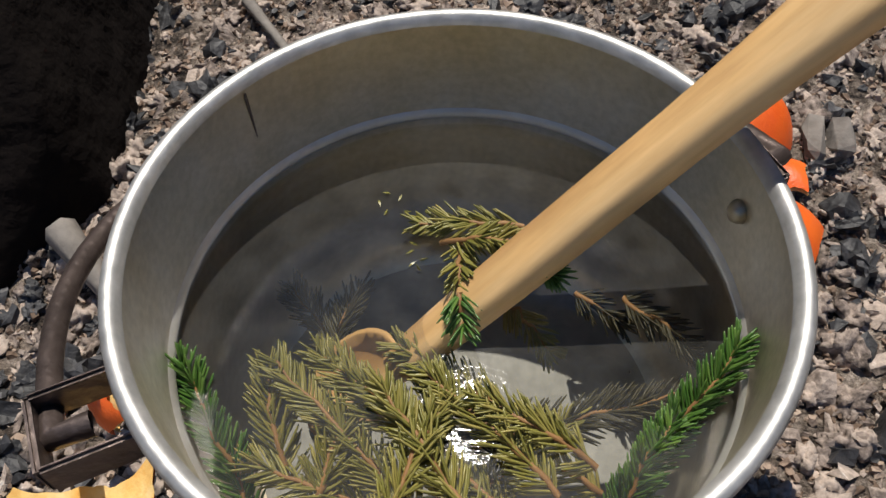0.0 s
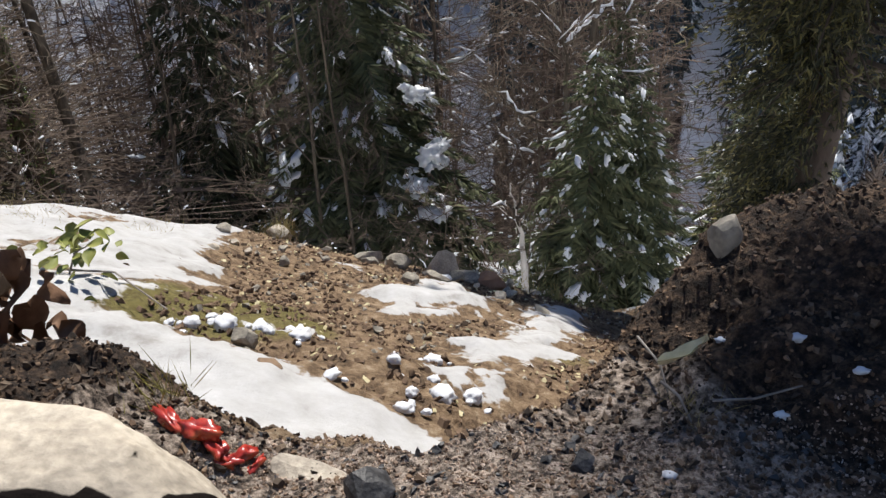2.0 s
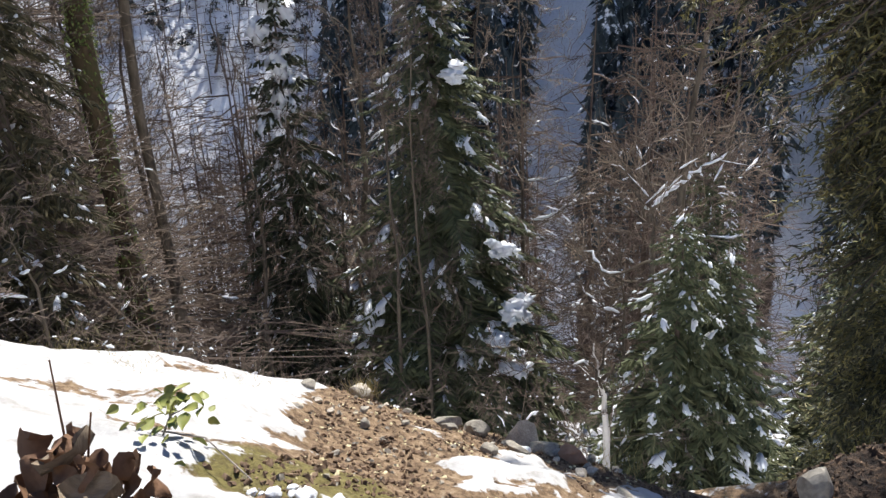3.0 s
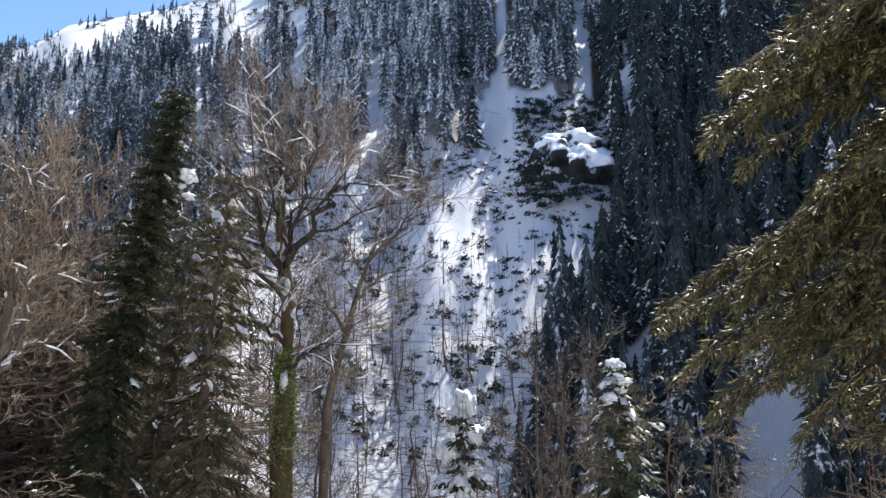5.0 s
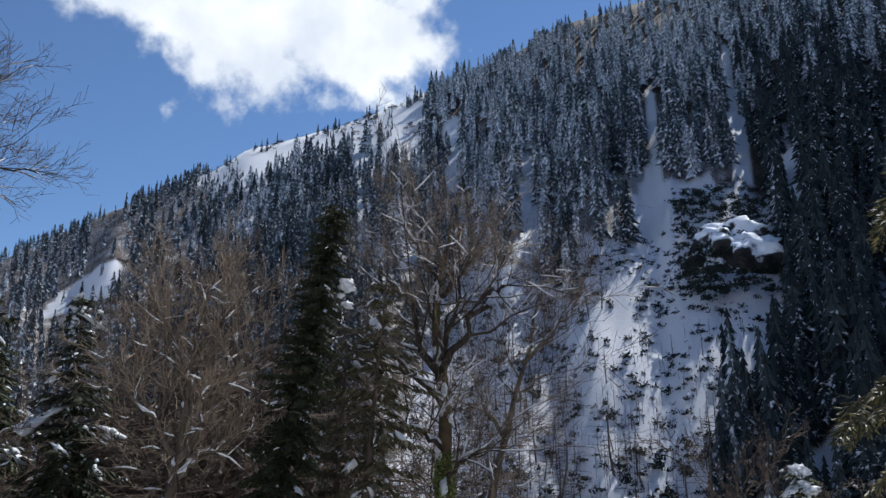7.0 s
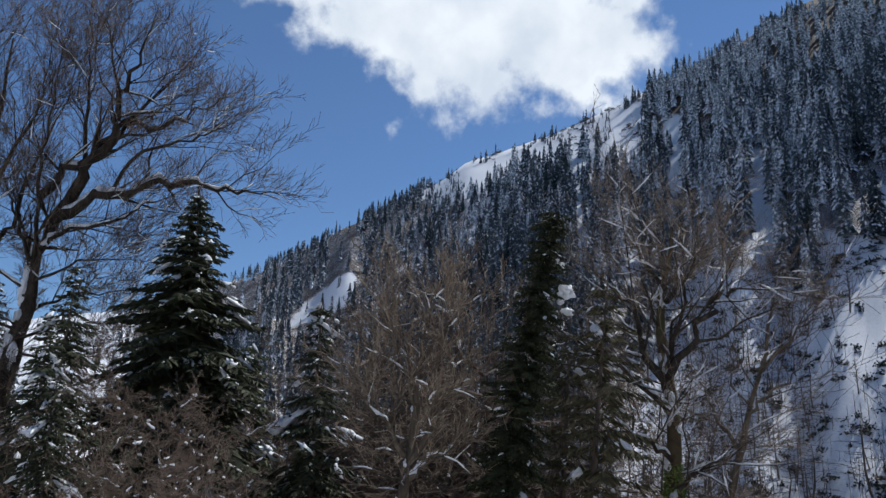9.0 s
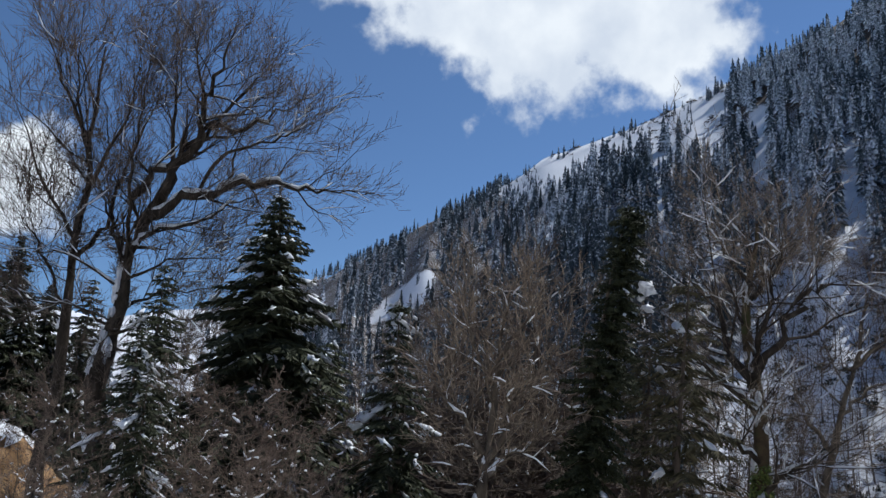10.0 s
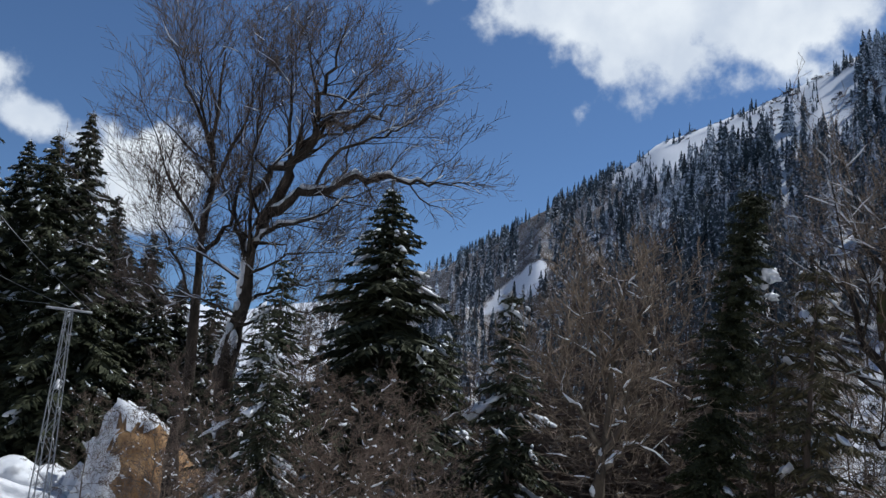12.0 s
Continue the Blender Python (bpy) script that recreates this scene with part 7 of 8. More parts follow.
def build_boulder():
    v, f = lump((0.62, 0.42, 0.36), 3, 0.1, ico(6), 1.3)
    v = cut(v, [((0.97, 0, 0.23), 0.216), ((0.75, -0.65, 0.1), 0.185), ((0.08, -0.1, 1), 0.132), ((0.57, 0.49, 0.655), 0.2535), ((0, 1, 0.1), 0.183), ((0.22, -0.75, 0.62), 0.058), ((0.1, -1, 0.2), 0.13), ((-1, 0, 0.1), 0.42), ((0, 0, -1), 0.14), ((0.57, 0.49, 0.655), 0.2535)])
    for i, p in enumerate(v):
        q = Vector(p) * 9
        v[i] = p * (1 + 0.035 * noise.noise(q * 0.5) + 0.026 * noise.noise(q) + 0.015 * noise.noise(q * 2.6) + 0.008 * noise.noise(q * 7))
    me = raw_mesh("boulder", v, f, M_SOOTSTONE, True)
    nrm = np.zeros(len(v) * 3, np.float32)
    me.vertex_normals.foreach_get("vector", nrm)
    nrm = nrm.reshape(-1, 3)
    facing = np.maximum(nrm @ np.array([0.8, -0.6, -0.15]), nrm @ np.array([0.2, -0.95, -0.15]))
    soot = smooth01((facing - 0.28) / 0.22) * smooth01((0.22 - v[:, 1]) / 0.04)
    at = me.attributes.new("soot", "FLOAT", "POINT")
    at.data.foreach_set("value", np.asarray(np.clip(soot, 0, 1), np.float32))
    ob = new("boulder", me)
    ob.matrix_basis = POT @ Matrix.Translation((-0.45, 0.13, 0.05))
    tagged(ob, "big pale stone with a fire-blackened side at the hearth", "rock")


build_boulder()
make_rock("hearth_stone", on_terrace(-0.225, 0.53, -0.008), (0.05, 0.026, 0.024), 8, -5, M_STONE, 0.2, ICO3, "low pale stone set in the soil", group="stones of the hearth")
make_rock("standing_stone", Vector((0.33, 0.96, -0.095)), (0.032, 0.036, 0.052), 12, 30, M_ROCK, 0.2, ICO3, "grey stone standing on the soil mound", tip=(0, 16))


def low_rock(x, y, size, seed, mat=None, lab="grey stone lying on the muddy shelf", sink=0.3, turn=0):
    z = float(land(x, y))
    make_rock("stone", Vector((x, y, z + size[2] * (1 - 2 * sink) + 0.02)), size, seed, turn, mat or M_ROCK, 0.3, ICO3, lab, "stone", "stones on the shelf")


low_rock(-0.62, 5.2, (0.17, 0.1, 0.14), 21, M_STONE, "upright pale stone at the brink of the shelf", turn=20)
low_rock(-0.2, 5.2, (0.09, 0.09, 0.09), 22, surface("orange_rock", [(0.3, 0.16, 0.09), (0.42, 0.25, 0.16)], 12, 0.9, 0.5, 50), "small orange-brown stone beside the snow patch", turn=10)
low_rock(-1.15, 5.2, (0.13, 0.09, 0.06), 23)
low_rock(-0.42, 5.3, (0.1, 0.08, 0.08), 24)
low_rock(-0.95, 5.35, (0.1, 0.1, 0.08), 25)
low_rock(-0.79, 1.86, (0.055, 0.04, 0.04), 26, M_CLOD, "dark wet stone in the snow")
low_rock(-0.97, 2.12, (0.075, 0.05, 0.045), 27)
low_rock(-2.35, 5.3, (0.08, 0.06, 0.05), 28)
low_rock(-1.95, 5.45, (0.13, 0.09, 0.08), 29, M_STONE, "pale stone with dry grass at the brink")
_rng = np.random.default_rng(77)
for k in range(34):
    x, y = _rng.uniform(-2.2, 0.2), _rng.uniform(4.2, 5.7)
    if inside(np.array([x]), np.array([y]), FIELD)[0]:
        continue
    s = _rng.uniform(0.018, 0.055)
    low_rock(x, y, (s * _rng.uniform(1, 1.7), s, s * 0.8), 200 + k, None if k % 3 else M_STONE, turn=_rng.uniform(0, 180))
for k, (x, y, s) in enumerate([(-1.09, 2.24, 0.05), (-0.98, 2.3, 0.035), (-0.82, 2.28, 0.045), (-1.2, 2.2, 0.04), (-0.45, 2.2, 0.03), (-0.32, 2.35, 0.035), (-0.25, 2.0, 0.045), (-0.15, 2.05, 0.04), (-0.62, 1.95, 0.03), (-0.36, 1.84, 0.03), (-0.55, 4.9, 0.05)]):
    for q in range(4):
        r = s * (0.85 if q == 0 else _rng.uniform(0.25, 0.5))
        px, py = x + _rng.normal(0, s * 1.5) * (q > 0), y + _rng.normal(0, s * 1.5) * (q > 0)
        v, f = lump((r * _rng.uniform(1.0, 1.4), r * _rng.uniform(0.8, 1.1), r * 0.7), 300 + 5 * k + q, 0.4, ICO3, 1.9)
        ob = solo("snow_lump", raw_mesh("snow_lump", v, f, M_SNOW, True))
        ob.matrix_basis = Matrix.Translation((px, py, float(land(px, py)) + r * 0.25 + 0.01)) @ Matrix.Rotation(_rng.uniform(0, 6), 4, "Z")
        tagged(ob, "small lump of melting snow on the soil", "snow", "snow lumps on the shelf")
for k, (x, y, s) in enumerate([(0.185, 0.53, 0.006), (0.42, 0.66, 0.006), (0.37, 0.74, 0.007), (0.29, 0.78, 0.006), (0.33, 0.63, 0.006), (0.46, 0.5, 0.005)]):
    w = POT @ Vector((x, y, 0))
    v, f = lump((s * 1.5, s, s * 0.7), 320 + k, 0.7, ICO2, 1.8)
    ob = solo("snow_lump", raw_mesh("snow_lump", v, f, M_SNOW, True))
    ob.matrix_basis = Matrix.Translation((w.x, w.y, float(land(w.x, w.y)) + s * 0.4))
    tagged(ob, "small grey-white lump of snow on the dark mound", "snow", "snow lumps on the mound")


# charcoal, chips and sticks
def shard(size, seed, points):
    """A broken piece: the hull of scattered corners, with sharp edges."""
    rr = np.random.default_rng(seed)
    bm = bmesh.new()
    for q in rr.uniform(-1, 1, (points, 3)):
        q = q / max(0.55, np.linalg.norm(q) ** 0.6)
        bm.verts.new(Vector(q * np.array(size)))
    out = bmesh.ops.convex_hull(bm, input=bm.verts[:])
    bmesh.ops.delete(bm, geom=[g for g in out["geom_interior"] if isinstance(g, bmesh.types.BMVert)], context="VERTS")
    return bm


def make_coal(x, y, size, seed, turn, mat=M_CHAR, lab="black lump of charcoal in the ashes", name="charcoal"):
    ob = solo(name, shard(size, seed + 900, 30), mat)
    p = on_terrace(x, y, size[2] * 0.55)
    ob.matrix_basis = Matrix.Translation(p) @ Euler((_rng.normal(0, 0.2), _rng.normal(0, 0.2), radians(turn))).to_matrix().to_4x4()
    tagged(ob, lab, "charcoal", "charcoal in the hearth")


make_coal(-0.14, 0.475, (0.032, 0.026, 0.02), 1, 20)
make_coal(0.09, 0.545, (0.018, 0.014, 0.012), 2, 70)
make_coal(0.155, 0.345, (0.02, 0.013, 0.014), 3, 40)
make_coal(0.165, 0.325, (0.024, 0.012, 0.012), 4, 100)
make_coal(0.20, 0.17, (0.018, 0.008, 0.008), 5, 85, M_STICK, "grey burnt wood block in the ashes", "burnt_wood")
make_coal(0.215, 0.172, (0.017, 0.008, 0.009), 6, 80, M_STICK, "grey burnt wood block in the ashes", "burnt_wood")
make_coal(0.205, 0.125, (0.013, 0.009, 0.008), 7, 10)
for k in range(46):
    r, a = _rng.uniform(0.14, 0.4), _rng.uniform(-0.6, 2.5)
    x, y = r * math.cos(a), r * math.sin(a)
    if x < -0.2:
        continue
    s = _rng.uniform(0.005, 0.011)
    make_coal(x, y, (s * _rng.uniform(1.1, 2.0), s, s * 0.8), 20 + k, _rng.uniform(0, 180), M_CHAR if k % 3 else M_ASH)


def chips(name, count, seed, spots, size, material, label, category, flat=0.45, length=1.6, grade=False):
    """Loose flakes strewn on the ground, joined in one mesh."""
    rng = np.random.default_rng(seed)
    pts = spots(rng, count)
    k = len(pts)
    side = np.arange(5) * 1.2566
    ring = np.stack([np.cos(side), np.sin(side)], -1)
    iv = np.vstack([np.c_[ring, np.full(5, -1.0)], np.c_[ring * 0.8, np.full(5, 1.0)]])
    tri = np.array([[5, 6, 7], [5, 7, 8], [5, 8, 9], [0, 2, 1], [0, 3, 2], [0, 4, 3]] + [t for q in range(5) for t in ([q, (q + 1) % 5, 5 + (q + 1) % 5], [q, 5 + (q + 1) % 5, 5 + q])])
    s = rng.uniform(size[0] ** 0.5, size[1] ** 0.5, k) ** 2
    if grade:
        s = s * np.clip(1.35 - 1.9 * (np.hypot(pts[:, 0], pts[:, 1]) - 0.1), 0.5, 1.35)
    v = iv[None] * rng.uniform(0.5, 1.25, (k, 10, 1)) + rng.normal(0, 0.16, (k, 10, 3))
    v = v * np.stack([s * rng.uniform(0.8, length, k), s * rng.uniform(0.5, 1, k), s * flat * rng.uniform(0.4, 1.3, k)], -1)[:, None, :]
    eul = rng.normal(0, 0.42, (k, 2))
    yaw = rng.random(k) * 6.28
    cy, sy, cx, sx, cz, sz = np.cos(eul[:, 0]), np.sin(eul[:, 0]), np.cos(eul[:, 1]), np.sin(eul[:, 1]), np.cos(yaw), np.sin(yaw)
    rot = np.stack([np.stack([cz * cy, -sz * cx + cz * sy * sx, sz * sx + cz * sy * cx], -1), np.stack([sz * cy, cz * cx + sz * sy * sx, -cz * sx + sz * sy * cx], -1), np.stack([-sy, cy * sx, cy * cx], -1)], 1)
    v = np.einsum("kij,kpj->kpi", rot, v)
    z = land(pts[:, 0], pts[:, 1]) + crust(pts[:, 0], pts[:, 1]) + s * flat * 0.25
    v = v + np.concatenate([pts, z[:, None]], 1)[:, None, :]
    f = (tri[None] + (np.arange(k) * 10)[:, None, None]).reshape(-1, 3)
    ob = new(name, raw_mesh(name, v.reshape(-1, 3), f, material))
    tagged(ob, label, category, kind="stuff")


def hearth_spots(rng, n):
    p = np.stack([rng.uniform(-0.36, 0.5, n), rng.uniform(-0.25, 0.62, n)], -1)
    r = np.hypot(p[:, 0], p[:, 1])
    q = np.hypot(p[:, 0] * 1.05, p[:, 1] - 0.12)
    keep = (r > 0.085) & (rng.random(n) < 1.15 - q * 1.2) & (p[:, 1] < hearth_edge(p[:, 0]) + 0.03)
    return p[keep]


def soil_spots(rng, n):
    p = np.stack([rng.uniform(-0.9, 1.1, n), rng.uniform(0.2, 1.3, n)], -1)
    q = np.hypot(p[:, 0] * 1.05, p[:, 1] - 0.12)
    keep = (p[:, 1] < hearth_edge(p[:, 0]) + 0.25) & (rng.random(n) < (q - 0.22) * 3)
    return p[keep]


def shelf_spots(rng, n):
    p = np.stack([rng.uniform(-2.6, 0.9, n), rng.uniform(1.5, 5.7, n)], -1)
    m = np.zeros(n, bool)
    for poly in (STRIP, FIELD, PATCH, TONGUE):
        m |= inside(p[:, 0], p[:, 1], poly)
    return p[~m | (rng.random(n) < 0.06)]


chips("ash_flakes", 13000, 1, hearth_spots, (0.0012, 0.0056), M_ASH, "grey and white ash flakes and burnt wood chips", "ash", 0.3, 2.2, True)
chips("ash_crumbs", 36000, 2, hearth_spots, (0.0008, 0.0034), M_ASH_BROWN, "fine brown and grey ash crumbs", "ash", 0.7, 1.2)
chips("charcoal_bits", 2200, 3, hearth_spots, (0.002, 0.008), M_CHAR, "small black charcoal bits", "charcoal", 0.6, 1.5)


def ash_lumps(name, count, seed, size, material, label, smooth=True):
    """Crumbly rounded cinders heaped round the pot, joined in one mesh."""
    rng = np.random.default_rng(seed)
    pts = hearth_spots(rng, count)
    r = np.hypot(pts[:, 0], pts[:, 1])
    pts = pts[(r > 0.118) & (rng.random(len(r)) < 1.5 - 4 * (r - 0.1))]
    shapes = [lump((1, 1, 1), seed + q, 1.1, ICO3, 1.7) for q in range(12)]
    V, F, at = [], [], 0
    for x, y in pts:
        v, f = shapes[rng.integers(12)]
        near = float(np.clip(1.5 - 2.6 * (math.hypot(x, y) - 0.1), 0.4, 1.5))
        r = rng.uniform(size[0] ** 0.5, size[1] ** 0.5) ** 2 * near
        turn = np.array(Euler(rng.uniform(0, 6.28, 3)).to_matrix())
        v = (v * rng.uniform(0.6, 1.4, 3)) @ turn.T * np.array([1, 1, 0.75]) * r
        z = float(land(x, y)) + float(crust(np.array([x]), np.array([y]))[0]) + 0.3 * r
        V.append(v + np.array([x, y, z]))
        F.append(f + at)
        at += len(v)
    ob = new(name, raw_mesh(name, np.vstack(V), np.vstack(F), material, smooth))
    tagged(ob, label, "ash", kind="stuff")


ash_lumps("ash_lumps", 3800, 31, (0.0016, 0.0066), M_ASH, "crumbly pale grey and pinkish cinders round the pot")
ash_lumps("coal_lumps", 700, 57, (0.002, 0.0085), M_CHAR, "black crumbled charcoal among the ashes", False)
chips("soil_crumbs", 9000, 4, soil_spots, (0.0012, 0.006), M_CLOD, "dark brown crumbs of loose soil", "soil", 0.75, 1.2)
chips("soil_clods", 1400, 5, soil_spots, (0.003, 0.01), M_HUMUS, "lumps of dark loose soil", "soil", 0.8, 1.2)
chips("shelf_rubble", 8000, 6, shelf_spots, (0.004, 0.022), M_CLOD, "brown clods and rubble on the muddy shelf", "soil", 0.6, 1.4)
chips("leaf_litter", 900, 9, shelf_spots, (0.006, 0.026), M_LEAF_PALE, "pale dry leaf scraps strewn on the muddy shelf", "leaves", 0.12, 1.5)
chips("shelf_pebbles", 420, 7, shelf_spots, (0.008, 0.03), M_ROCK, "small grey stones on the muddy shelf", "pebbles", 0.6, 1.4)


def mound_spots(rng, n):
    p = np.stack([rng.uniform(-0.95, 1.3, n), rng.uniform(0.45, 1.5, n)], -1)
    far = np.hypot(p[:, 0], p[:, 1] - 0.12) > 0.5
    return p[far & (p[:, 1] < hearth_edge(p[:, 0]) + 0.3)]


chips("mound_clods", 14000, 8, mound_spots, (0.0012, 0.006), M_MOUND, "black-brown crumbs and clods of humus on the mound", "soil", 0.8, 1.3)


def make_stick(points, radius, name, mat, label, category="stick", lift=0.004):
    p = Pile()
    pts = [on_terrace(x, y, lift + h) for x, y, h in points]
    tube(p, [tuple(q) for q in pts], np.linspace(radius, radius * 0.6, len(pts)), 6)
    tagged(solo(name, p.mesh(name, mat, True)), label, category)


make_stick([(0.036, 0.452, 0.004), (0.05, 0.41, 0.004), (0.06, 0.365, 0.003)], 0.0042, "wood_chip", M_CHIP, "fresh pale splinter of wood on the ash")
make_stick([(-0.139, 0.302, 0.004), (-0.125, 0.28, 0.006), (-0.098, 0.236, 0.004)], 0.0045, "charred_stick", M_STICK, "grey charred stick end")
make_stick([(0.16, 0.455, 0.006), (0.185, 0.43, 0.012), (0.215, 0.425, 0.01), (0.25, 0.442, 0.012), (0.292, 0.47, 0.006)], 0.0028, "dry_twig", M_STICK, "crooked grey twig lying on the ash")
make_stick([(0.195, 0.37, 0.004), (0.205, 0.40, 0.008), (0.215, 0.425, 0.01)], 0.0026, "dry_twig", M_STICK, "short grey twig lying on the ash")
make_stick([(-0.206, 0.108, 0.01), (-0.19, 0.09, 0.012), (-0.168, 0.066, 0.006)], 0.009, "burnt_wood", M_STICK, "half-burnt piece of wood beside the pot")
make_stick([(0.2, 0.7, 0.02), (0.215, 0.66, 0.015), (0.222, 0.61, 0.0)], 0.0025, "dry_twig", M_STICK, "bare twig leaning on the dark mound")
make_stick([(0.18, 0.79, 0.05), (0.2, 0.72, 0.03), (0.205, 0.68, 0.02)], 0.002, "dry_twig", M_STICK, "bare twig leaning on the dark mound")
make_stick([(0.25, 0.64, 0.006), (0.3, 0.645, 0.008), (0.36, 0.665, 0.004)], 0.002, "dry_twig", M_STICK, "thin twig half buried in the mound")


# leaves
def make_leaf(place, length, width, turn, tip, material, label, name="dry_leaf", curl=0.3, seed=1, category="leaf", group=""):
    nu, nv = 14, 9
    U, V = np.meshgrid(np.linspace(0, 1, nu), np.linspace(-1, 1, nv), indexing="ij")
    w = width * np.sin(np.pi * U ** 0.8) ** 0.8 * (1 + 0.08 * np.sin(U * 23 + seed))
    X, Y = U * length, V * w * 0.5
    Z = curl * length * ((U - 0.5) ** 2 * 0.8) + curl * width * (V ** 2) * 0.6 + 0.03 * width * np.sin(U * 14 + np.abs(V) * 3 + seed)
    i, j = np.meshgrid(np.arange(nu - 1), np.arange(nv - 1), indexing="ij")
    q = i * nv + j
    f = np.stack([q, q + nv, q + nv + 1, q + 1], -1).reshape(-1, 4)
    v = np.stack([X, Y, Z], -1).reshape(-1, 3)
    k = len(v)
    v2 = np.vstack([v, v - np.array([0, 0, 0.0006])])
    ob = solo(name, raw_mesh(name, v2, np.vstack([f, f[:, ::-1] + k]), material, True))
    ob.matrix_basis = Matrix.Translation(place) @ Euler((radians(tip[0]), radians(tip[1]), radians(turn))).to_matrix().to_4x4()
    return tagged(ob, label, category, group)


make_leaf(Vector((0.185, 0.63, -0.06)), 0.07, 0.035, 25, (-30, -15), M_LEAF_PALE, "dry pale leaf caught on the mound", seed=2)
for k, (x, y, z, ln, wd, tn, tp) in enumerate([(-0.82, 0.78, -0.09, 0.1, 0.075, 10, (15, -5)), (-0.87, 0.8, -0.07, 0.1, 0.07, 50, (-20, -20)), (-0.84, 0.74, -0.12, 0.09, 0.07, -20, (10, 10))]):
    make_leaf(Vector((x, y, z)), ln, wd, tn, tp, M_LEAF_TAN, "large curled tan dead leaf with ribs", seed=5 + k, curl=0.6)


def make_dry_plant(x, y):
    root = new("dead_plant")
    z = float(land(x, y))
    p = Pile()
    rng = np.random.default_rng(8)
    for k in range(3):
        a = rng.random() * 6.28
        tube(p, [(0, 0, 0), (0.02 * math.cos(a), 0.02 * math.sin(a), 0.15), (0.08 * math.cos(a), 0.07 * math.sin(a), 0.3 + 0.05 * k)], [0.004, 0.003, 0.0015], 5)
    part("stalk", p.mesh("stalk", M_LEAF_BROWN, True), root)
    for k in range(70):
        nu, nv = 8, 5
        U, V = np.meshgrid(np.linspace(0, 1, nu), np.linspace(-1, 1, nv), indexing="ij")
        ln, w = rng.uniform(0.045, 0.1), rng.uniform(0.018, 0.032)
        X, Y = U * ln, V * w * np.sin(np.pi * U ** 0.8)
        Z = 0.5 * w * V ** 2 - 0.6 * ln * U ** 2 + 0.01 * np.sin(U * 9 + k)
        m = Euler((rng.normal(0, 0.7), rng.uniform(0.2, 1.4), rng.random() * 6.28)).to_matrix()
        v = (np.stack([X, Y, Z], -1).reshape(-1, 3)) @ np.array(m).T + np.array([rng.normal(0, 0.06), rng.normal(0, 0.06), rng.uniform(0.03, 0.3)])
        i, j = np.meshgrid(np.arange(nu - 1), np.arange(nv - 1), indexing="ij")
        q = i * nv + j
        part("leaf", raw_mesh("leaf", v, np.stack([q, q + nv, q + nv + 1, q + 1], -1).reshape(-1, 4), M_LEAF_BROWN, True), root)
    root.matrix_basis = Matrix.Translation((x, y, z - 0.02))
    tagged(root, "dead plant with shrivelled dark brown leaves", "plant")


make_dry_plant(-0.88, 0.86)


def make_bramble(x, y):
    root = new("bramble_shoot")
    z = float(land(x, y)) + 0.04
    rng = np.random.default_rng(9)
    p = Pile()
    tube(p, [(0, 0, 0), (0.05, 0, 0.1), (0.1, 0.02, 0.12)], [0.005, 0.004, 0.003], 5)
    tube(p, [(0, 0, 0.02), (0.25, -0.1, 0.08), (0.5, -0.25, 0.02)], [0.005, 0.004, 0.003], 5)
    part("stalk", p.mesh("stalk", M_STICK, True), root)
    for k in range(48):
        nu, nv = 7, 5
        U, V = np.meshgrid(np.linspace(0, 1, nu), np.linspace(-1, 1, nv), indexing="ij")
        ln = rng.uniform(0.04, 0.085)
        X, Y = U * ln, V * ln * 0.36 * np.sin(np.pi * U ** 0.7)
        Z = 0.1 * ln * V ** 2 - 0.25 * ln * U ** 2
        m = Euler((rng.normal(0, 0.5), rng.uniform(-0.5, 0.7), rng.random() * 6.28)).to_matrix()
        v = (np.stack([X, Y, Z], -1).reshape(-1, 3)) @ np.array(m).T + np.array([rng.normal(0.03, 0.11), rng.normal(0, 0.11), rng.uniform(0.03, 0.17)])
        i, j = np.meshgrid(np.arange(nu - 1), np.arange(nv - 1), indexing="ij")
        q = i * nv + j
        part("leaf", raw_mesh("leaf", v, np.stack([q, q + nv, q + nv + 1, q + 1], -1).reshape(-1, 4), M_LEAF_GREEN, True), root)
    root.matrix_basis = Matrix.Translation((x, y, z))
    tagged(root, "low bramble with yellow-green leaves in the snow", "plant")


make_bramble(-1.75, 2.4)


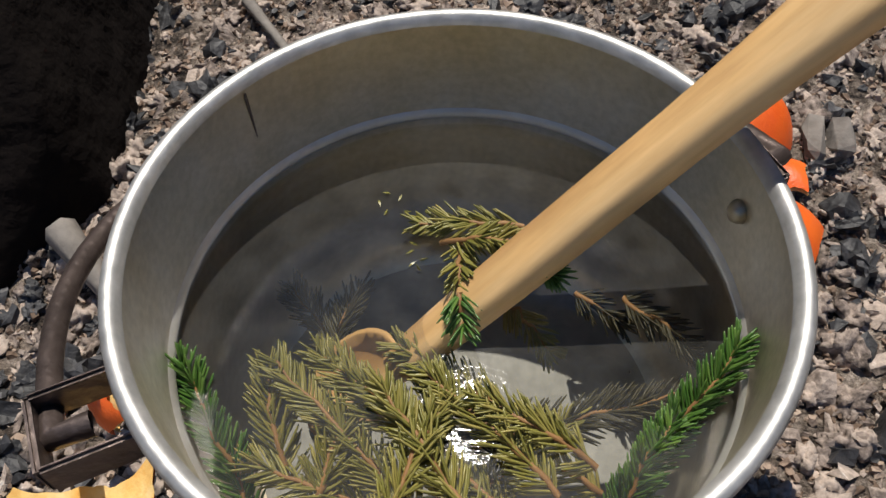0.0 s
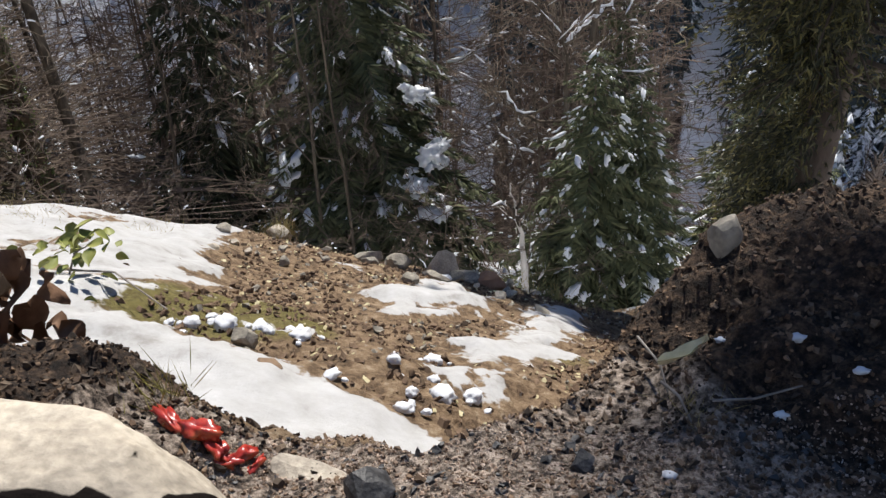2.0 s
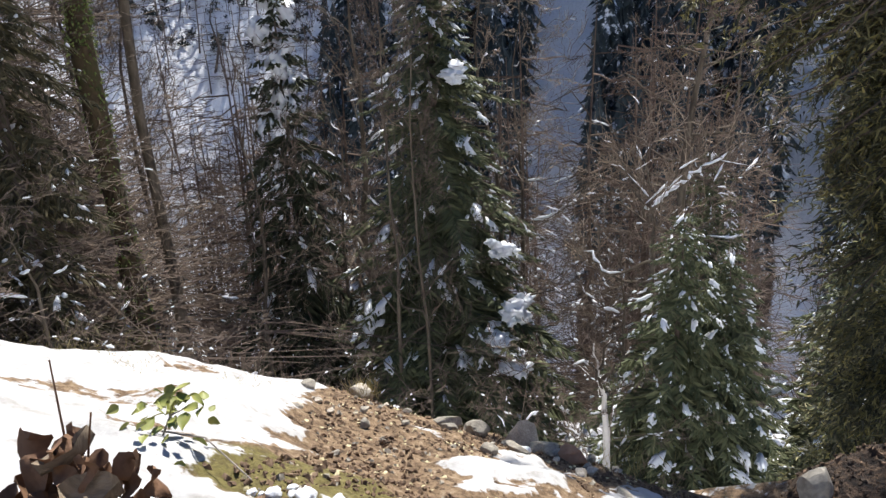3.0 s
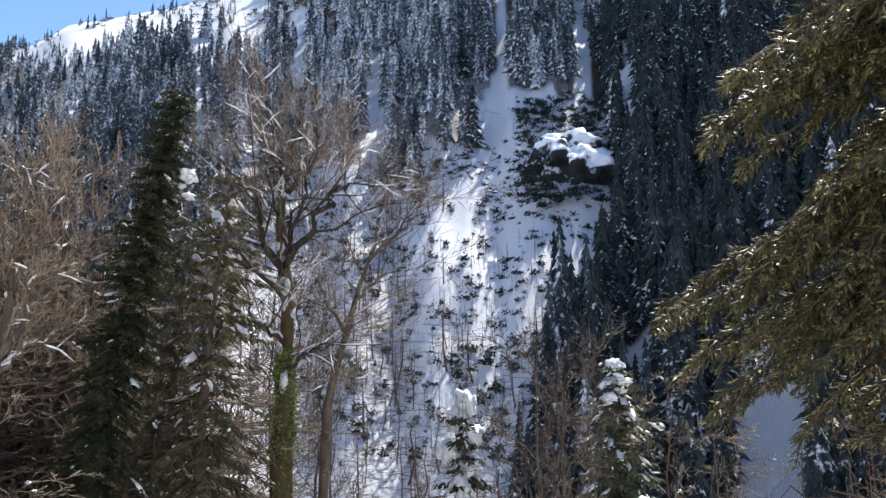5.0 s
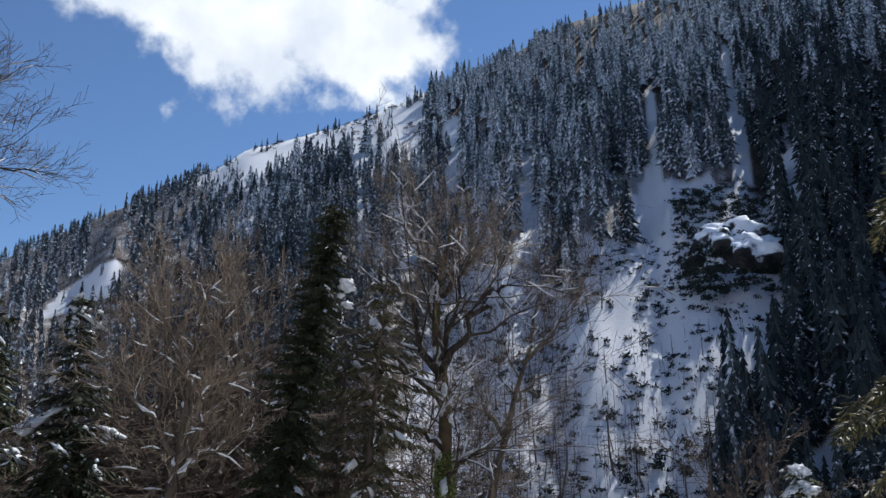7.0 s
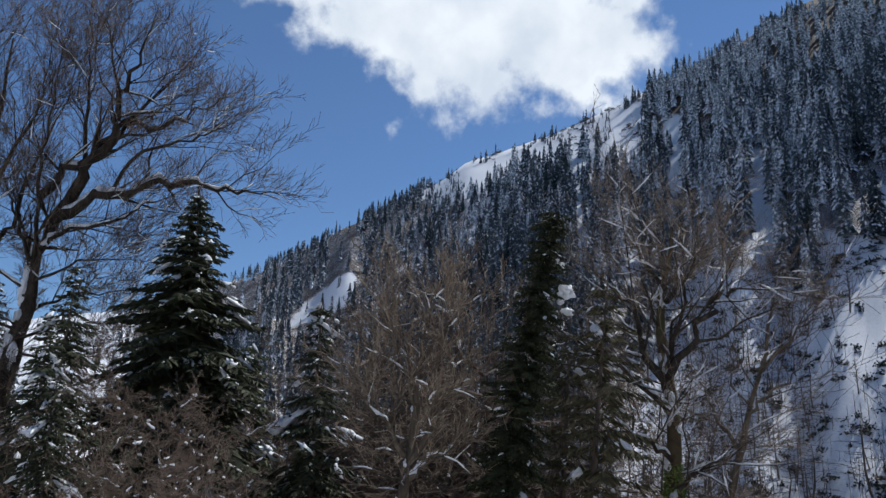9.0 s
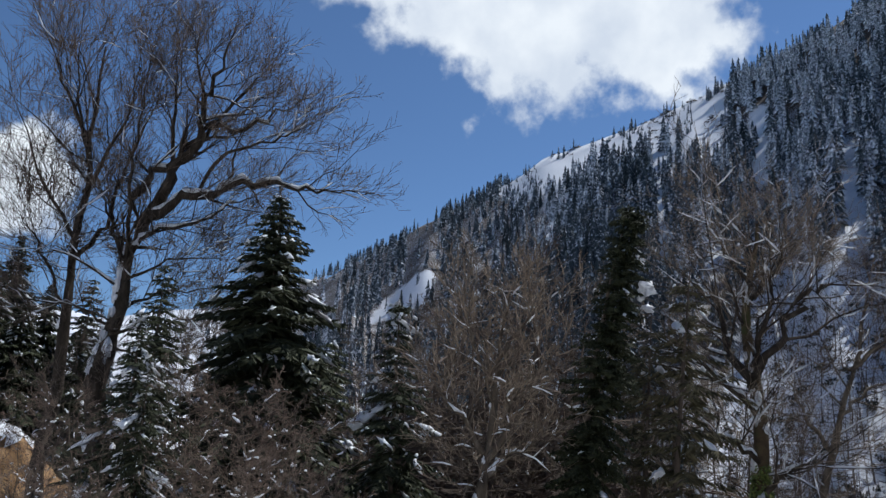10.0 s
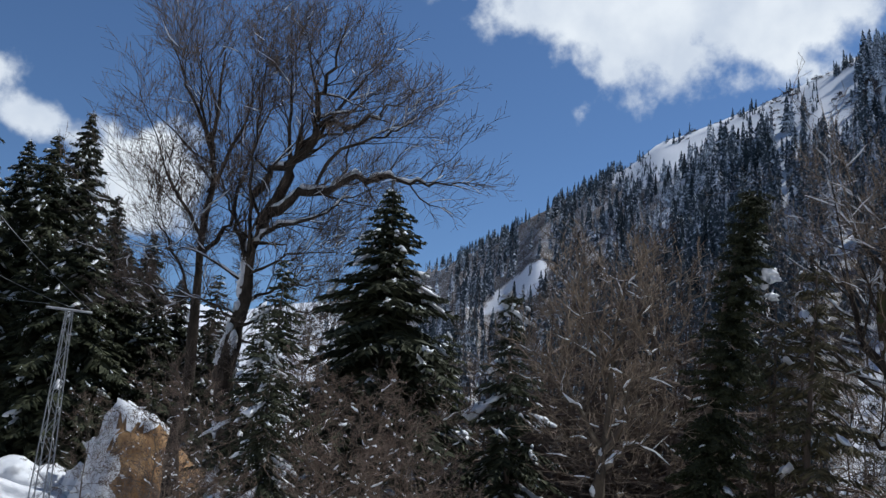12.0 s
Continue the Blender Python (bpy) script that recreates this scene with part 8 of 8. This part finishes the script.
def grass_tuft(x, y, count, height, spread, seed, mat, label):
    rng = np.random.default_rng(seed)
    b = np.stack([rng.normal(0, spread * 0.35, count), rng.normal(0, spread * 0.35, count), np.zeros(count)], -1)
    w = np.stack([rng.normal(0, 0.6, count), rng.normal(0, 0.6, count), np.ones(count)], -1)
    v, f = spindles(b, w, height * rng.uniform(0.5, 1.1, count), np.full(count, height * 0.012), rng)
    ob = solo("grass_tuft", raw_mesh("grass_tuft", v, f, mat))
    ob.matrix_basis = Matrix.Translation((x, y, float(land(x, y))))
    tagged(ob, label, "grass", "grass tufts", "stuff")


grass_tuft(-1.93, 5.45, 160, 0.22, 0.2, 1, M_GRASS, "tuft of dry straw-coloured grass on the brink")
grass_tuft(-0.42, 0.6, 40, 0.07, 0.06, 2, M_SPRIG_OLIVE, "small green grass tuft behind the stone")
grass_tuft(0.23, 0.62, 40, 0.04, 0.05, 3, M_GRASS, "short dry grass on the mound")
grass_tuft(0.12, 5.2, 60, 0.2, 0.5, 4, M_GRASS, "dry grass on the brink")
grass_tuft(0.6, 5.3, 60, 0.2, 0.6, 5, M_GRASS, "dry grass on the brink")


for k, (x, y) in enumerate([(-3.9, 4.5), (-3.5, 4.35), (-4.5, 4.7), (-3.1, 4.1), (-2.6, 4.6)]):
    grass_tuft(x, y, 90, 0.12, 0.35, 30 + k, M_GRASS, "flattened dry grass showing through the snow")


# red pepper skins behind the stone
def make_red(x, y, size, seed, turn, tip):
    v, f = lump((1, 1, 1), seed + 40, 0.9, ICO3, 1.5)
    v = v * np.array(size)
    ob = solo("red_peel", raw_mesh("red_peel", v, f, M_RED, True))
    ob.matrix_basis = Matrix.Translation(on_terrace(x, y, size[2] * 0.7)) @ Euler((radians(tip), 0, radians(turn))).to_matrix().to_4x4()
    tagged(ob, "glossy red peel scrap lying behind the stone", "peel", "red peel scraps")


for k, (x, y, s, tn) in enumerate([(-0.40, 0.57, (0.034, 0.009, 0.007), -40), (-0.352, 0.545, (0.026, 0.011, 0.009), -22), (-0.325, 0.525, (0.02, 0.008, 0.009), -45), (-0.30, 0.53, (0.016, 0.009, 0.007), 35), (-0.312, 0.512, (0.013, 0.007, 0.006), 5), (-0.285, 0.525, (0.014, 0.005, 0.005), 70)]):
    make_red(x, y, s, k, tn, 10)
